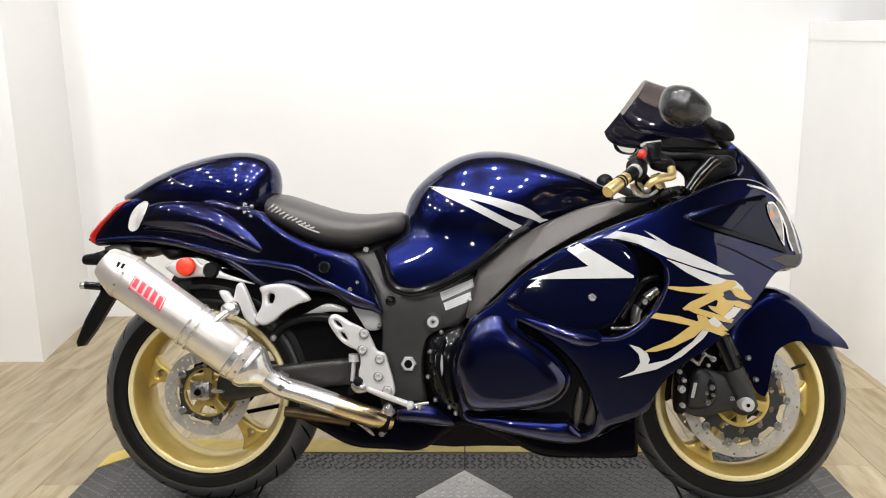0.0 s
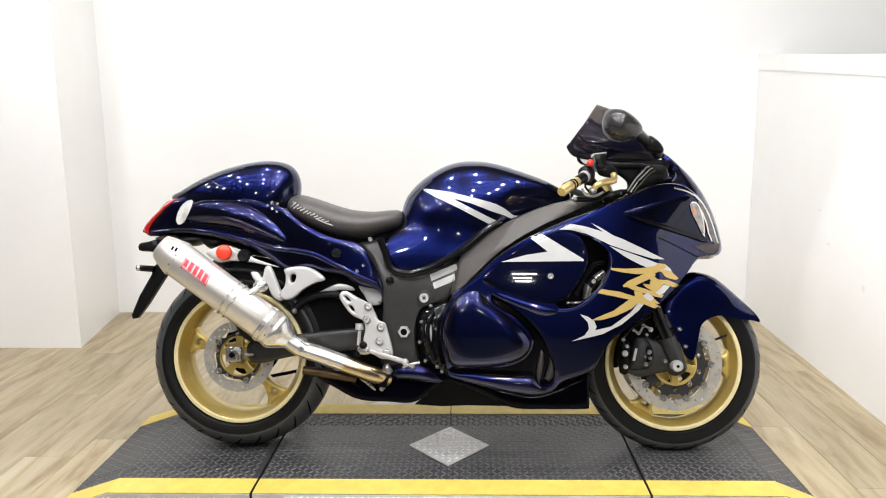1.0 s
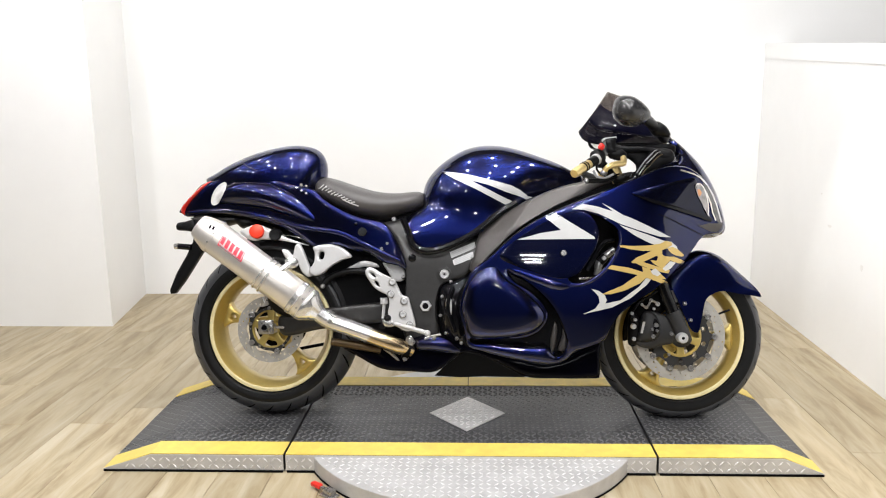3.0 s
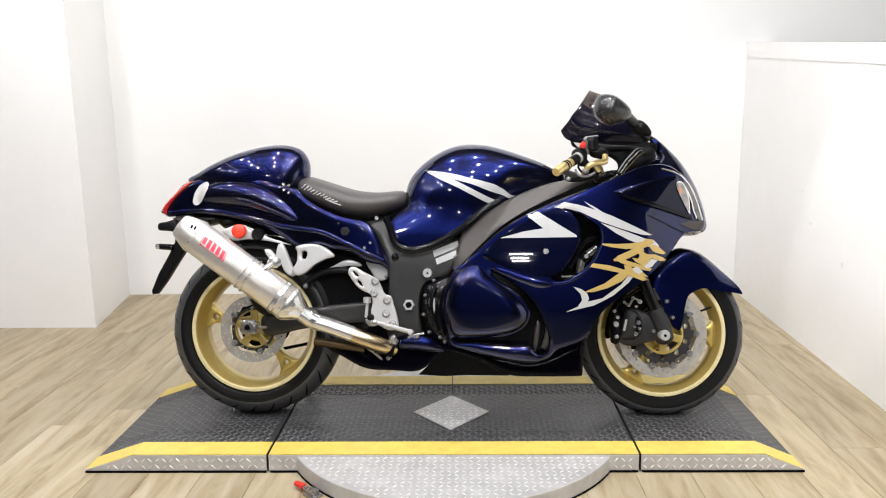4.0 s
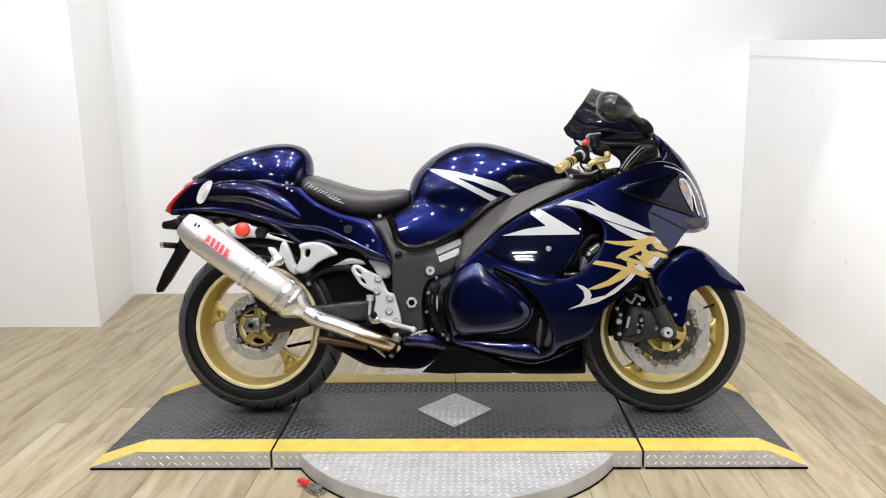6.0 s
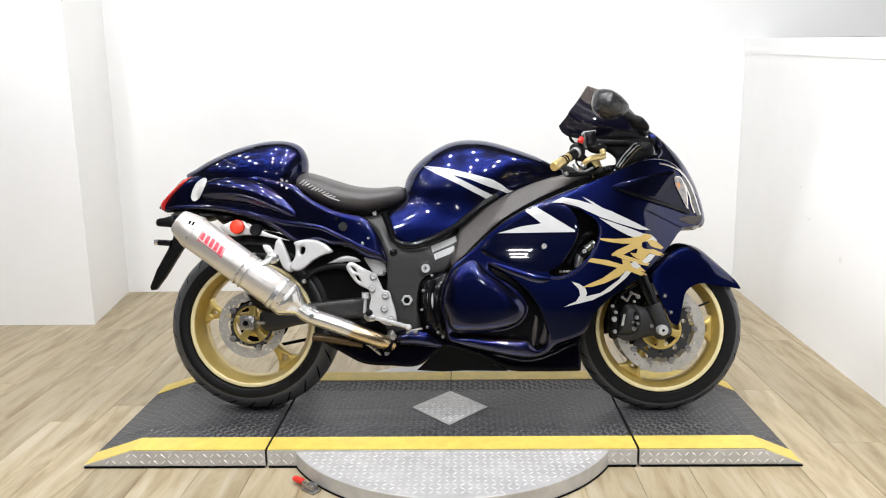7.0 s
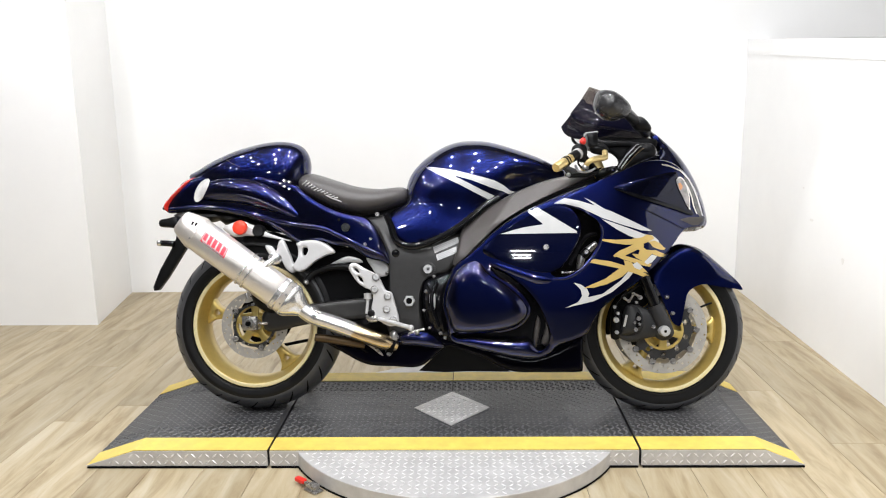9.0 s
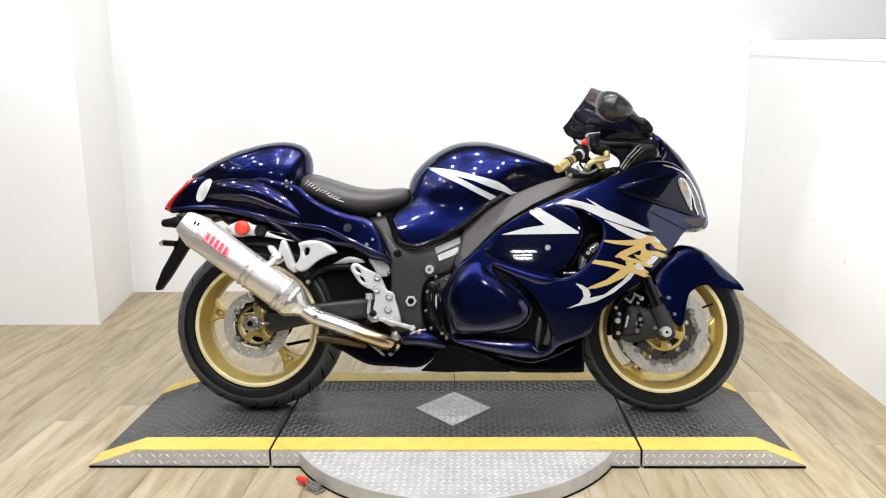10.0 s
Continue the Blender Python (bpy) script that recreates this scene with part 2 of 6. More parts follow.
def box_bm(lo, hi, bevel=0.0, bm=None):
    bm = bm or bmesh.new()
    made = bmesh.ops.create_cube(bm, size=1)["verts"]
    for v in made:
        v.co = Vector([lo[i] + (v.co[i] + 0.5) * (hi[i] - lo[i]) for i in range(3)])
    if bevel:
        edges = list({e for v in made for e in v.link_edges})
        bmesh.ops.bevel(bm, geom=edges, offset=bevel, segments=2, affect="EDGES", profile=0.5)
    return bm


def smooth_loop(points, step, closed=True):
    """Points along a smooth curve through the given ones, about step apart."""
    pts = [Vector(p) for p in points]
    n = len(pts)
    out = []
    for i in range(n if closed else n - 1):
        if closed:
            p0, p1, p2, p3 = pts[i - 1], pts[i], pts[(i + 1) % n], pts[(i + 2) % n]
        else:
            p0, p1, p2, p3 = pts[max(i - 1, 0)], pts[i], pts[i + 1], pts[min(i + 2, n - 1)]
        d = (p2 - p1).length
        t1, t2 = (p2 - p0), (p3 - p1)
        t1 = t1 * (d / max(1e-6, (p1 - p0).length + d)) if (p1 - p0).length > 1e-6 else (p2 - p1)
        t2 = t2 * (d / max(1e-6, (p3 - p2).length + d)) if (p3 - p2).length > 1e-6 else (p2 - p1)
        k = max(1, round(d / step))
        for j in range(k):
            s = j / k
            h = 2 * s ** 3 - 3 * s ** 2 + 1, s ** 3 - 2 * s ** 2 + s, -2 * s ** 3 + 3 * s ** 2, s ** 3 - s ** 2
            out.append(h[0] * p1 + h[1] * t1 + h[2] * p2 + h[3] * t2)
    if not closed:
        out.append(pts[-1])
    return out


def inside(px, pz, loop):
    """Which of the points lie inside a closed loop."""
    a = np.array([(p[0], p[1]) for p in loop])
    b = np.roll(a, -1, axis=0)
    px, pz = np.asarray(px)[:, None], np.asarray(pz)[:, None]
    cross = (a[:, 1] > pz) != (b[:, 1] > pz)
    dz = np.where(b[:, 1] == a[:, 1], 1e-9, b[:, 1] - a[:, 1])
    return ((cross & (px < (b[:, 0] - a[:, 0]) * (pz - a[:, 1]) / dz + a[:, 0])).sum(axis=1) % 2) == 1


def sheet(outline, holes=(), cell=0.010, curved=True):
    """A flat net of triangles in a loop with holes: places, triangles, which places lie on the rim, and a swelling from 0 at the rim to 1."""
    loops = []
    for pts in (outline, *holes):
        loops.append([p.copy() for p in smooth_loop(pts, cell)] if curved else [p for a, b in zip(pts, pts[1:] + pts[:1])
                     for p in [Vector(a).lerp(Vector(b), j / max(1, round((Vector(b) - Vector(a)).length / cell))) for j in range(max(1, round((Vector(b) - Vector(a)).length / cell)))]])
    rim = [p for loop in loops for p in loop]
    edges, start = [], 0
    for loop in loops:
        edges += [(start + i, start + (i + 1) % len(loop)) for i in range(len(loop))]
        start += len(loop)
    xs, zs = [p[0] for p in loops[0]], [p[1] for p in loops[0]]
    gx, gz = np.meshgrid(np.arange(min(xs), max(xs), cell), np.arange(min(zs), max(zs), cell * 0.87))
    gx = gx + (np.arange(gx.shape[0]) % 2)[:, None] * cell * 0.5
    gx, gz = gx.ravel(), gz.ravel()
    ring = []
    if curved:
        for loop in loops:
            for i, p in enumerate(loop):
                t = loop[(i + 1) % len(loop)] - loop[i - 1]
                nrm = Vector((-t[1], t[0])).normalized() if t.length > 1e-9 else Vector((0, 0))
                for d in (0.13, 0.45):
                    ring += [p + nrm * d * cell, p - nrm * d * cell]
    ring = np.array([(p[0], p[1]) for p in ring]) if ring else np.zeros((0, 2))
    ok = inside(gx, gz, loops[0])
    for loop in loops[1:]:
        ok &= ~inside(gx, gz, loop)
    ra = np.array([(p[0], p[1]) for p in rim])
    gx, gz = gx[ok], gz[ok]
    if len(gx):
        near = np.min((gx[:, None] - ra[:, 0]) ** 2 + (gz[:, None] - ra[:, 1]) ** 2, axis=1) > (0.85 * cell if curved else 0.55 * cell) ** 2
        gx, gz = gx[near], gz[near]
    if len(ring):
        ok = inside(ring[:, 0], ring[:, 1], loops[0])
        for loop in loops[1:]:
            ok &= ~inside(ring[:, 0], ring[:, 1], loop)
        ring = ring[ok]
        far = np.min((ring[:, None, 0] - ra[:, 0]) ** 2 + (ring[:, None, 1] - ra[:, 1]) ** 2, axis=1) > (0.11 * cell) ** 2
        gx, gz = np.concatenate([gx, ring[far, 0]]), np.concatenate([gz, ring[far, 1]])
    coords = [Vector((p[0], p[1])) for p in rim] + [Vector((float(a), float(b))) for a, b in zip(gx, gz)]
    vs, _, tris, orig, _, _ = mathutils.geometry.delaunay_2d_cdt(coords, edges, [], 0, 1e-6)
    vs = np.array([(v[0], v[1]) for v in vs])
    tris = np.array([t for t in tris])
    c = vs[tris].mean(axis=1)
    keep = inside(c[:, 0], c[:, 1], loops[0])
    for loop in loops[1:]:
        keep &= ~inside(c[:, 0], c[:, 1], loop)
    tris = tris[keep]
    used = np.unique(tris)
    back = -np.ones(len(vs), int)
    back[used] = np.arange(len(used))
    on_rim = np.array([any(o < len(rim) for o in orig[i]) or not orig[i] for i in used])
    vs, tris = vs[used], back[tris]
    # swelling: a soap film under even pressure
    pa, pb, pc = vs[tris[:, 0]], vs[tris[:, 1]], vs[tris[:, 2]]
    area2 = np.abs((pb - pa)[:, 0] * (pc - pa)[:, 1] - (pb - pa)[:, 1] * (pc - pa)[:, 0]) + 1e-12
    cots = [((pb - pa) * (pc - pa)).sum(axis=1) / area2, ((pa - pb) * (pc - pb)).sum(axis=1) / area2, ((pa - pc) * (pb - pc)).sum(axis=1) / area2]
    e = np.concatenate([tris[:, [1, 2]], tris[:, [2, 0]], tris[:, [0, 1]]])
    w = np.clip(0.5 * np.concatenate(cots), 0.01, 20.0)
    n = len(vs)
    free = ~on_rim
    deg = np.bincount(e[:, 0], w, n) + np.bincount(e[:, 1], w, n) + 1e-12
    mass = sum(np.bincount(tris[:, k], area2 / 6, n) for k in range(3))

    def lap(u):
        u = np.where(free, u, 0)
        r = deg * u
        r -= np.bincount(e[:, 0], w * u[e[:, 1]], n) + np.bincount(e[:, 1], w * u[e[:, 0]], n)
        return np.where(free, r, 0)
    u, r = np.zeros(n), np.where(free, mass, 0)
    z = r / deg
    p, rs = z.copy(), (r * z).sum()
    stop = rs * 1e-8
    for _ in range(320):
        ap = lap(p)
        den = (p * ap).sum()
        if den <= 0:
            break
        al = rs / den
        u, r = u + al * p, r - al * ap
        z = r / deg
        new_rs = (r * z).sum()
        if new_rs < stop:
            break
        p, rs = z + new_rs / rs * p, new_rs
    u = np.maximum(u, 0)
    return vs, tris, on_rim, u


def swell(u, radius, power=0.5):
    """Height of a rounded edge that levels out about radius from the rim."""
    top = u.max() if len(u) and u.max() > 0 else 1.0
    s = np.minimum(1.0, u / (radius * radius)) if radius else u / top
    if radius:
        s = s * (2 - s)
    return s ** power


def puffed(name, outline, depth, material, parent, label="", y0=0.0, power=0.5, cell=0.010, radius=0.0, center=0.0, extra=None, foot=None):
    """A closed body, swollen to both sides of a plane from its outline in the side view."""
    vs, tris, rim, u = sheet(outline, (), cell)
    h = depth * swell(u, radius, power)
    if foot:
        low, high, r_foot = foot
        k = np.clip((high - vs[:, 1]) / (high - low), 0, 1)
        k = k * k * (3 - 2 * k)
        h = (1 - k) * h + k * depth * swell(u, r_foot, 0.5)
    if extra:
        h = np.where(rim, h, h + np.array([extra(a, b) for a, b in vs]) * np.minimum(1.0, 2 * h / depth))
    n = len(vs)
    if y0 == 0.0:
        other = np.where(rim, np.arange(n), -1)
        other[~rim] = n + np.arange((~rim).sum())
        verts = [(a, center - d, b) for (a, b), d in zip(vs, h)] + [(a, center + d, b) for (a, b), d, r in zip(vs, h, rim) if not r]
        faces = [tuple(t) for t in tris] + [tuple(other[t][::-1]) for t in tris]
    else:
        verts = [(a, center - y0 - d, b) for (a, b), d in zip(vs, h)] + [(a, center + y0 + d, b) for (a, b), d in zip(vs, h)]
        faces = [tuple(t) for t in tris] + [tuple((t + n)[::-1]) for t in tris] + rim_faces(tris, n)
    return mesh_object(name, verts, faces, material, parent, label)


def rim_faces(tris, n):
    count = {}
    for t in tris:
        for a, b in ((t[0], t[1]), (t[1], t[2]), (t[2], t[0])):
            if (b, a) in count:
                del count[(b, a)]
            else:
                count[(a, b)] = 1
    return [(b, a, a + n, b + n) for a, b in count]


def panel(name, outline, width, material, parent, label="", depth=0.015, radius=0.02, thick=0.008, holes=(), cell=0.010, side=-1, power=0.5, curved=True, extra=None):
    """A shell on one side of the machine: its outline in the side view, its half width there, and how it rounds to its rim."""
    vs, tris, rim, u = sheet(outline, holes, cell, curved)
    base = np.array([width(a, b) for a, b in vs]) if callable(width) else np.full(len(vs), float(width))
    if extra:
        base = base + np.array([extra(a, b) for a, b in vs])
    y = base + depth * swell(u, radius, power)
    n = len(vs)
    verts = [(a, side * d, b) for (a, b), d in zip(vs, y)] + [(a, side * (d - thick), b) for (a, b), d in zip(vs, y)]
    faces = [tuple(t) for t in tris] + [tuple((t + n)[::-1]) for t in tris] + rim_faces(tris, n)
    return mesh_object(name, verts, faces, material, parent, label)


def decal(name, outline, hosts, material, parent, label="", cell=0.007, lift=0.0012, curved=False, default=None):
    """A film laid on the side of the given parts."""
    vs, tris, rim, u = sheet(outline, (), cell, curved)
    trees = [mathutils.bvhtree.BVHTree.FromPolygons([v.co for v in h.data.vertices], [tuple(p.vertices) for p in h.data.polygons]) for h in hosts]
    verts, last = [], default
    for a, b in vs:
        hits = [t.ray_cast(Vector((a, -1, b)), Vector((0, 1, 0)))[0] for t in trees]
        hits = [h.y for h in hits if h]
        last = min(hits) if hits else last
        verts.append((a, (last if last is not None else -0.2) - lift, b))
    n = len(verts)
    verts += [(a, y + 0.0008, b) for a, y, b in verts]
    faces = [tuple(t) for t in tris] + [tuple((t + n)[::-1]) for t in tris] + rim_faces(tris, n)
    return mesh_object(name, verts, faces, material, parent, label)


def tube(name, points, radius, material, parent, label="", segs=14, step=0.012, curved=True, flat=1.0):
    """A round bar or pipe along a smooth curve; radius is one number or one per given point."""
    pts = [Vector(p) for p in points]
    rads = list(radius) if isinstance(radius, (list, tuple)) else [radius] * len(pts)
    if curved and len(pts) > 2:
        line = smooth_loop([(*p, r) for p, r in zip(pts, rads)], step, closed=False)
        pts, rads = [Vector(p[:3]) for p in line], [p[3] for p in line]
    verts, faces = [], []
    ref = Vector((0, 1, 0))
    for i, p in enumerate(pts):
        d = (pts[min(i + 1, len(pts) - 1)] - pts[max(i - 1, 0)]).normalized()
        s = d.cross(ref)
        s = s.normalized() if s.length > 0.05 else d.cross(Vector((1, 0, 0))).normalized()
        q = s.cross(d).normalized()
        for k in range(segs):
            a = 2 * math.pi * k / segs
            verts.append(p + rads[i] * (math.cos(a) * s + flat * math.sin(a) * q))
    for i in range(len(pts) - 1):
        for k in range(segs):
            a, b = i * segs + k, i * segs + (k + 1) % segs
            faces.append((a, b, b + segs, a + segs))
    faces += [tuple(range(segs)), tuple(range(len(verts) - segs, len(verts)))[::-1]]
    return mesh_object(name, verts, faces, material, parent, label)


def lathe(name, profile, center, material, parent, label="", segs=64, axis="Y", closed=False, smooth=True):
    """A turned body: pairs of radius and place along the axis."""
    verts, faces = [], []
    m = len(profile)
    for k in range(segs):
        a = 2 * math.pi * k / segs
        c, s = math.cos(a), math.sin(a)
        for r, h in profile:
            v = (r * c, h, r * s) if axis == "Y" else (r * c, r * s, h) if axis == "Z" else (h, r * c, r * s)
            verts.append((v[0] + center[0], v[1] + center[1], v[2] + center[2]))
    for k in range(segs):
        k2 = (k + 1) % segs
        for j in range(m if closed else m - 1):
            j2 = (j + 1) % m
            faces.append((k * m + j, k * m + j2, k2 * m + j2, k2 * m + j))
    if not closed:
        for j in (0, m - 1):
            if profile[j][0] > 1e-6:
                faces.append(tuple(k * m + j for k in range(segs)))
    ob = mesh_object(name, verts, faces, material, parent, label, smooth)
    return ob


def bolt(name, at, radius, material, parent, label="", proud=0.006, socket=True, hexagon=False):
    """A screw head on the machine's side, with its socket."""
    x, y, z = at
    prof = [(0, -proud * 0.35), (radius * 0.45, -proud * 0.35), (radius * 0.5, -proud), (radius * 0.85, -proud), (radius, -proud * 0.6), (radius, 0.004), (0, 0.004)]
    if not socket:
        prof = [(0, -proud * 1.1), (radius * 0.6, -proud), (radius, -proud * 0.3), (radius, 0.004), (0, 0.004)]
    return lathe(name, prof, at, material, parent, label, segs=6 if hexagon else 14)


def tread_bars(name, material, parent, origin, u, v, size, pitch=0.026, length=0.021, width=0.0065, height=0.0022, keep=None, label="", worn=None):
    """Raised lozenges in alternate slants over a rectangle, as on tread plate."""
    u, v, o = Vector(u).normalized(), Vector(v).normalized(), Vector(origin)
    nrm, tall = u.cross(v), height
    verts, faces = [], []
    for i in range(int(size[0] / pitch)):
        for j in range(int(size[1] / pitch)):
            cu, cv = (i + 0.5) * pitch, (j + 0.5) * pitch
            if keep and not keep(cu, cv):
                continue
            a = radians(45 if (i + j) % 2 else -45)
            d, s = math.cos(a) * u + math.sin(a) * v, -math.sin(a) * u + math.cos(a) * v
            c = o + cu * u + cv * v
            height = tall * (worn(cu, cv) if worn else 1.0)
            k = len(verts)
            verts += [c - d * length / 2, c - s * width / 2, c + d * length / 2, c + s * width / 2,
                      c - d * length * 0.28 + nrm * height, c + d * length * 0.28 + nrm * height]
            faces += [(k, k + 1, k + 4), (k + 1, k + 2, k + 5, k + 4), (k + 2, k + 3, k + 5), (k + 3, k, k + 4, k + 5)]
    me = bpy.data.meshes.new(name)
    me.from_pydata(verts, [], faces)
    me.materials.append(material)
    ob = new(name, me)
    ob.parent = parent
    return tagged(ob, label, kind="stuff")


# ---- room ----
def slab(name, lo, hi, material, label, category, bevel=0.0):
    return tagged(part(name, box_bm(lo, hi, bevel), material, None, smooth=False), label, category, kind="structure")


BACK, RIGHT, COL_X, COL_Y, COL_BACK = 2.08, 1.70, -1.99, 1.345, -2.115
slab("wall_north", (COL_BACK, BACK, -0.05), (5.0, BACK + 0.14, CEILING), WHITE_WALL, "plain white painted wall behind the motorcycle", "wall")


def prism(name, plan, material, label):
    """An upright wall over its plan, from below the floor to the ceiling."""
    bm = bmesh.new()
    low = [bm.verts.new((x, y, -0.05)) for x, y in plan]
    high = [bm.verts.new((x, y, CEILING)) for x, y in plan]
    n = len(plan)
    bm.faces.new(low[::-1]), bm.faces.new(high)
    for i in range(n):
        bm.faces.new((low[i], low[(i + 1) % n], high[(i + 1) % n], high[i]))
    return tagged(part(name, bm, material, None, smooth=False), label, "wall", kind="structure")


prism("wall_column", [(-6.0, COL_Y + 0.03), (COL_X, COL_Y), (COL_BACK, BACK), (COL_BACK, BACK + 0.14), (-6.0, BACK + 0.14)], COLUMN_WALL, "white painted wall projection beside the display bay")
# unseen walls and ceiling, kept dark to hold down bounce and reflections
slab("wall_west", (-6.14, SOUTH, -0.05), (-6.0, BACK + 0.14, CEILING), UNSEEN_DARK, "unseen dark wall closing the room on the left", "wall")
slab("wall_east", (5.0, SOUTH, -0.05), (5.14, BACK + 0.14, CEILING), UNSEEN_DARK, "unseen dark wall closing the room on the right", "wall")
slab("wall_south", (-6.14, SOUTH - 0.14, -0.05), (5.14, SOUTH, CEILING), UNSEEN_DARK, "unseen dark wall far behind the camera", "wall")
slab("ceiling", (-6.14, SOUTH - 0.14, CEILING), (5.14, BACK + 0.14, CEILING + 0.1), CEILING_MAT, "unseen dark ceiling", "ceiling")


def partition():
    """The half-height wall beside the bay, with a capping board along its top."""
    ys, xs, tops = (-1.45, BACK - 0.003), (RIGHT - 0.105, RIGHT + 0.025), (1.272, 1.513)

    def wedge(grow, low, high, y_off):
        bm = bmesh.new()
        verts = []
        for side in (-grow, 0.12 + grow):
            for x, y, top in zip(xs, ys, tops):
                y += -y_off if y < 0 else -0.001
                verts += [bm.verts.new((x + side, y, low if low < 0 else top - low)), bm.verts.new((x + side, y, top + high))]
        for f in ((0, 1, 3, 2), (4, 5, 7, 6), (0, 1, 5, 4), (2, 3, 7, 6), (1, 3, 7, 5), (0, 2, 6, 4)):
            bm.faces.new([verts[i] for i in f])
        return bm
    wall = tagged(part("wall_partition", wedge(0.0, -0.02, -0.004, 0.0), PARTITION_WALL, None, smooth=False), "white half-height partition wall beside the display bay", "wall", kind="structure")
    bm = wedge(0.005, 0.09, 0.0, 0.02)
    bmesh.ops.bevel(bm, geom=list(bm.edges), offset=0.004, segments=2, affect="EDGES")
    part("capping_board", bm, PARTITION_WALL, wall, "white capping board", smooth=False)
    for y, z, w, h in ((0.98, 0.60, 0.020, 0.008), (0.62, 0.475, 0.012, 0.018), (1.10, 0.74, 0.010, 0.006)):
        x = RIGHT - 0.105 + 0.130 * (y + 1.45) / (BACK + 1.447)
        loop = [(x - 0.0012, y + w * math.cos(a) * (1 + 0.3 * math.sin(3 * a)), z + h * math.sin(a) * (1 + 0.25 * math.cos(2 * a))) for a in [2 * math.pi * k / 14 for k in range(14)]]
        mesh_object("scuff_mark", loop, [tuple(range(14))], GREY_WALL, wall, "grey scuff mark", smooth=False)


partition()


# ---- lift platform ----
Y0, Y1, TOP = -0.335, 0.395, 0.06
STRIP = 0.095


def ramp_unit(name, profile, label):
    """One section of the platform: its side profile drawn through from front to back."""
    root = tagged(new(name), label, "ramp", group="platform sections")
    pts = profile
    verts, faces = [], []
    for y in (Y0 + 0.004, Y1 - 0.004):
        verts += [(x, y, z) for x, z in pts] + [(pts[-1][0], y, 0.003), (pts[0][0], y, 0.003)]
    m = len(pts) + 2
    faces = [tuple(range(m)), tuple(range(m, 2 * m))[::-1]] + [(i, (i + 1) % m, (i + 1) % m + m, i + m) for i in range(m)]
    mesh_object("deck", verts, faces, MAT_RUBBER, root, "black rubber tread deck", smooth=False)
    for y, out in ((Y0, 1), (Y1, -1)):
        verts = []
        for dy in (0.0, STRIP * out):
            for lift in (0.0, 0.0025):
                verts += [(x, y + dy, z + lift) for x, z in pts]
        k = len(pts)
        faces = []
        for i in range(k - 1):
            faces += [(k + i, k + i + 1, 3 * k + i + 1, 3 * k + i), (i, i + 1, k + i + 1, k + i), (2 * k + i, 2 * k + i + 1, 3 * k + i + 1, 3 * k + i), (i, i + 1, 2 * k + i + 1, 2 * k + i)]
        faces += [(0, k, 3 * k, 2 * k), (k - 1, 2 * k - 1, 4 * k - 1, 3 * k - 1)]
        mesh_object("yellow_strip", verts, faces, YELLOW, root, "yellow painted safety edge", smooth=False)
    # tread plate skirt at the front
    skirt = [(x, z) for x, z in pts]
    verts = [(x, Y0 - d, max(0.0085, z - 0.001)) for d in (0.0, 0.004) for x, z in skirt] + [(x, Y0 - d, 0.007) for d in (0.0, 0.004) for x in (skirt[-1][0], skirt[0][0])]
    k = len(skirt)
    front = [k + i for i in range(k)] + [2 * k + 2, 2 * k + 3]
    rear = [i for i in range(k)] + [2 * k, 2 * k + 1]
    faces = [tuple(front), tuple(rear)[::-1]] + [(front[i], front[(i + 1) % (k + 2)], rear[(i + 1) % (k + 2)], rear[i]) for i in range(k + 2)]
    side = mesh_object("skirt", verts, faces, ALU_PLATE, root, "bare aluminium tread plate skirt", smooth=False)
    # dark strip put in for the shadow gap under the skirt
    part("foot_strip", box_bm((skirt[0][0] + 0.004, Y0 - 0.0085, 0.0005), (skirt[-1][0] - 0.002, Y0 - 0.0005, 0.0065), 0.001), DARK, root, "black strip imitating the shadow gap", smooth=False)
    xs, zs = [p[0] for p in pts], [p[1] for p in pts]
    tread_bars("skirt_tread", ALU_BAR, side, (xs[0], Y0 - 0.004, 0.0075), (1, 0, 0), (0, 0, 1), (xs[-1] - xs[0], TOP - 0.009), pitch=0.0235, length=0.0215, width=0.0062, height=0.0022,
               keep=lambda a, b: float(np.interp(xs[0] + a, xs, zs)) > b + 0.015)
    for i in range(k - 1):
        a, b = Vector((pts[i][0], 0, pts[i][1])), Vector((pts[i + 1][0], 0, pts[i + 1][1]))
        dia = (lambda cu, cv, ax=a.x: abs(ax + cu - DIAMOND[0]) / DIAMOND[2] + abs(Y0 + STRIP + cv - DIAMOND[1]) / DIAMOND[3] > 1.04) if name == "platform_section" else None
        tread_bars("deck_tread", MAT_BAR, root, (a.x, Y0 + STRIP, a.z), b - a, (0, 1, 0), ((b - a).length, Y1 - Y0 - 2 * STRIP), pitch=0.0205, length=0.0245, width=0.0085, height=0.003, keep=dia,
                   worn=lambda cu, cv: 0.45 if 0.10 < cv < 0.44 else 1.0)
    return root


DIAMOND = (-0.018, 0.015, 0.140, 0.160)
ramp_unit("ramp_section", [(-1.235, 0.006), (-1.07, TOP), (-0.624, TOP)], "black rubber ramp section with yellow edges, on the floor")
middle = ramp_unit("platform_section", [(-0.616, TOP), (0.598, TOP)], "black rubber platform section with yellow edges and metal diamond")
ramp_unit("ramp_section", [(0.606, TOP), (1.005, TOP), (1.135, 0.006)], "black rubber ramp section with yellow edges, beside the partition")
cx, cy, dx, dy = DIAMOND
dv = [(cx - dx, cy), (cx, cy - dy), (cx + dx, cy), (cx, cy + dy)]
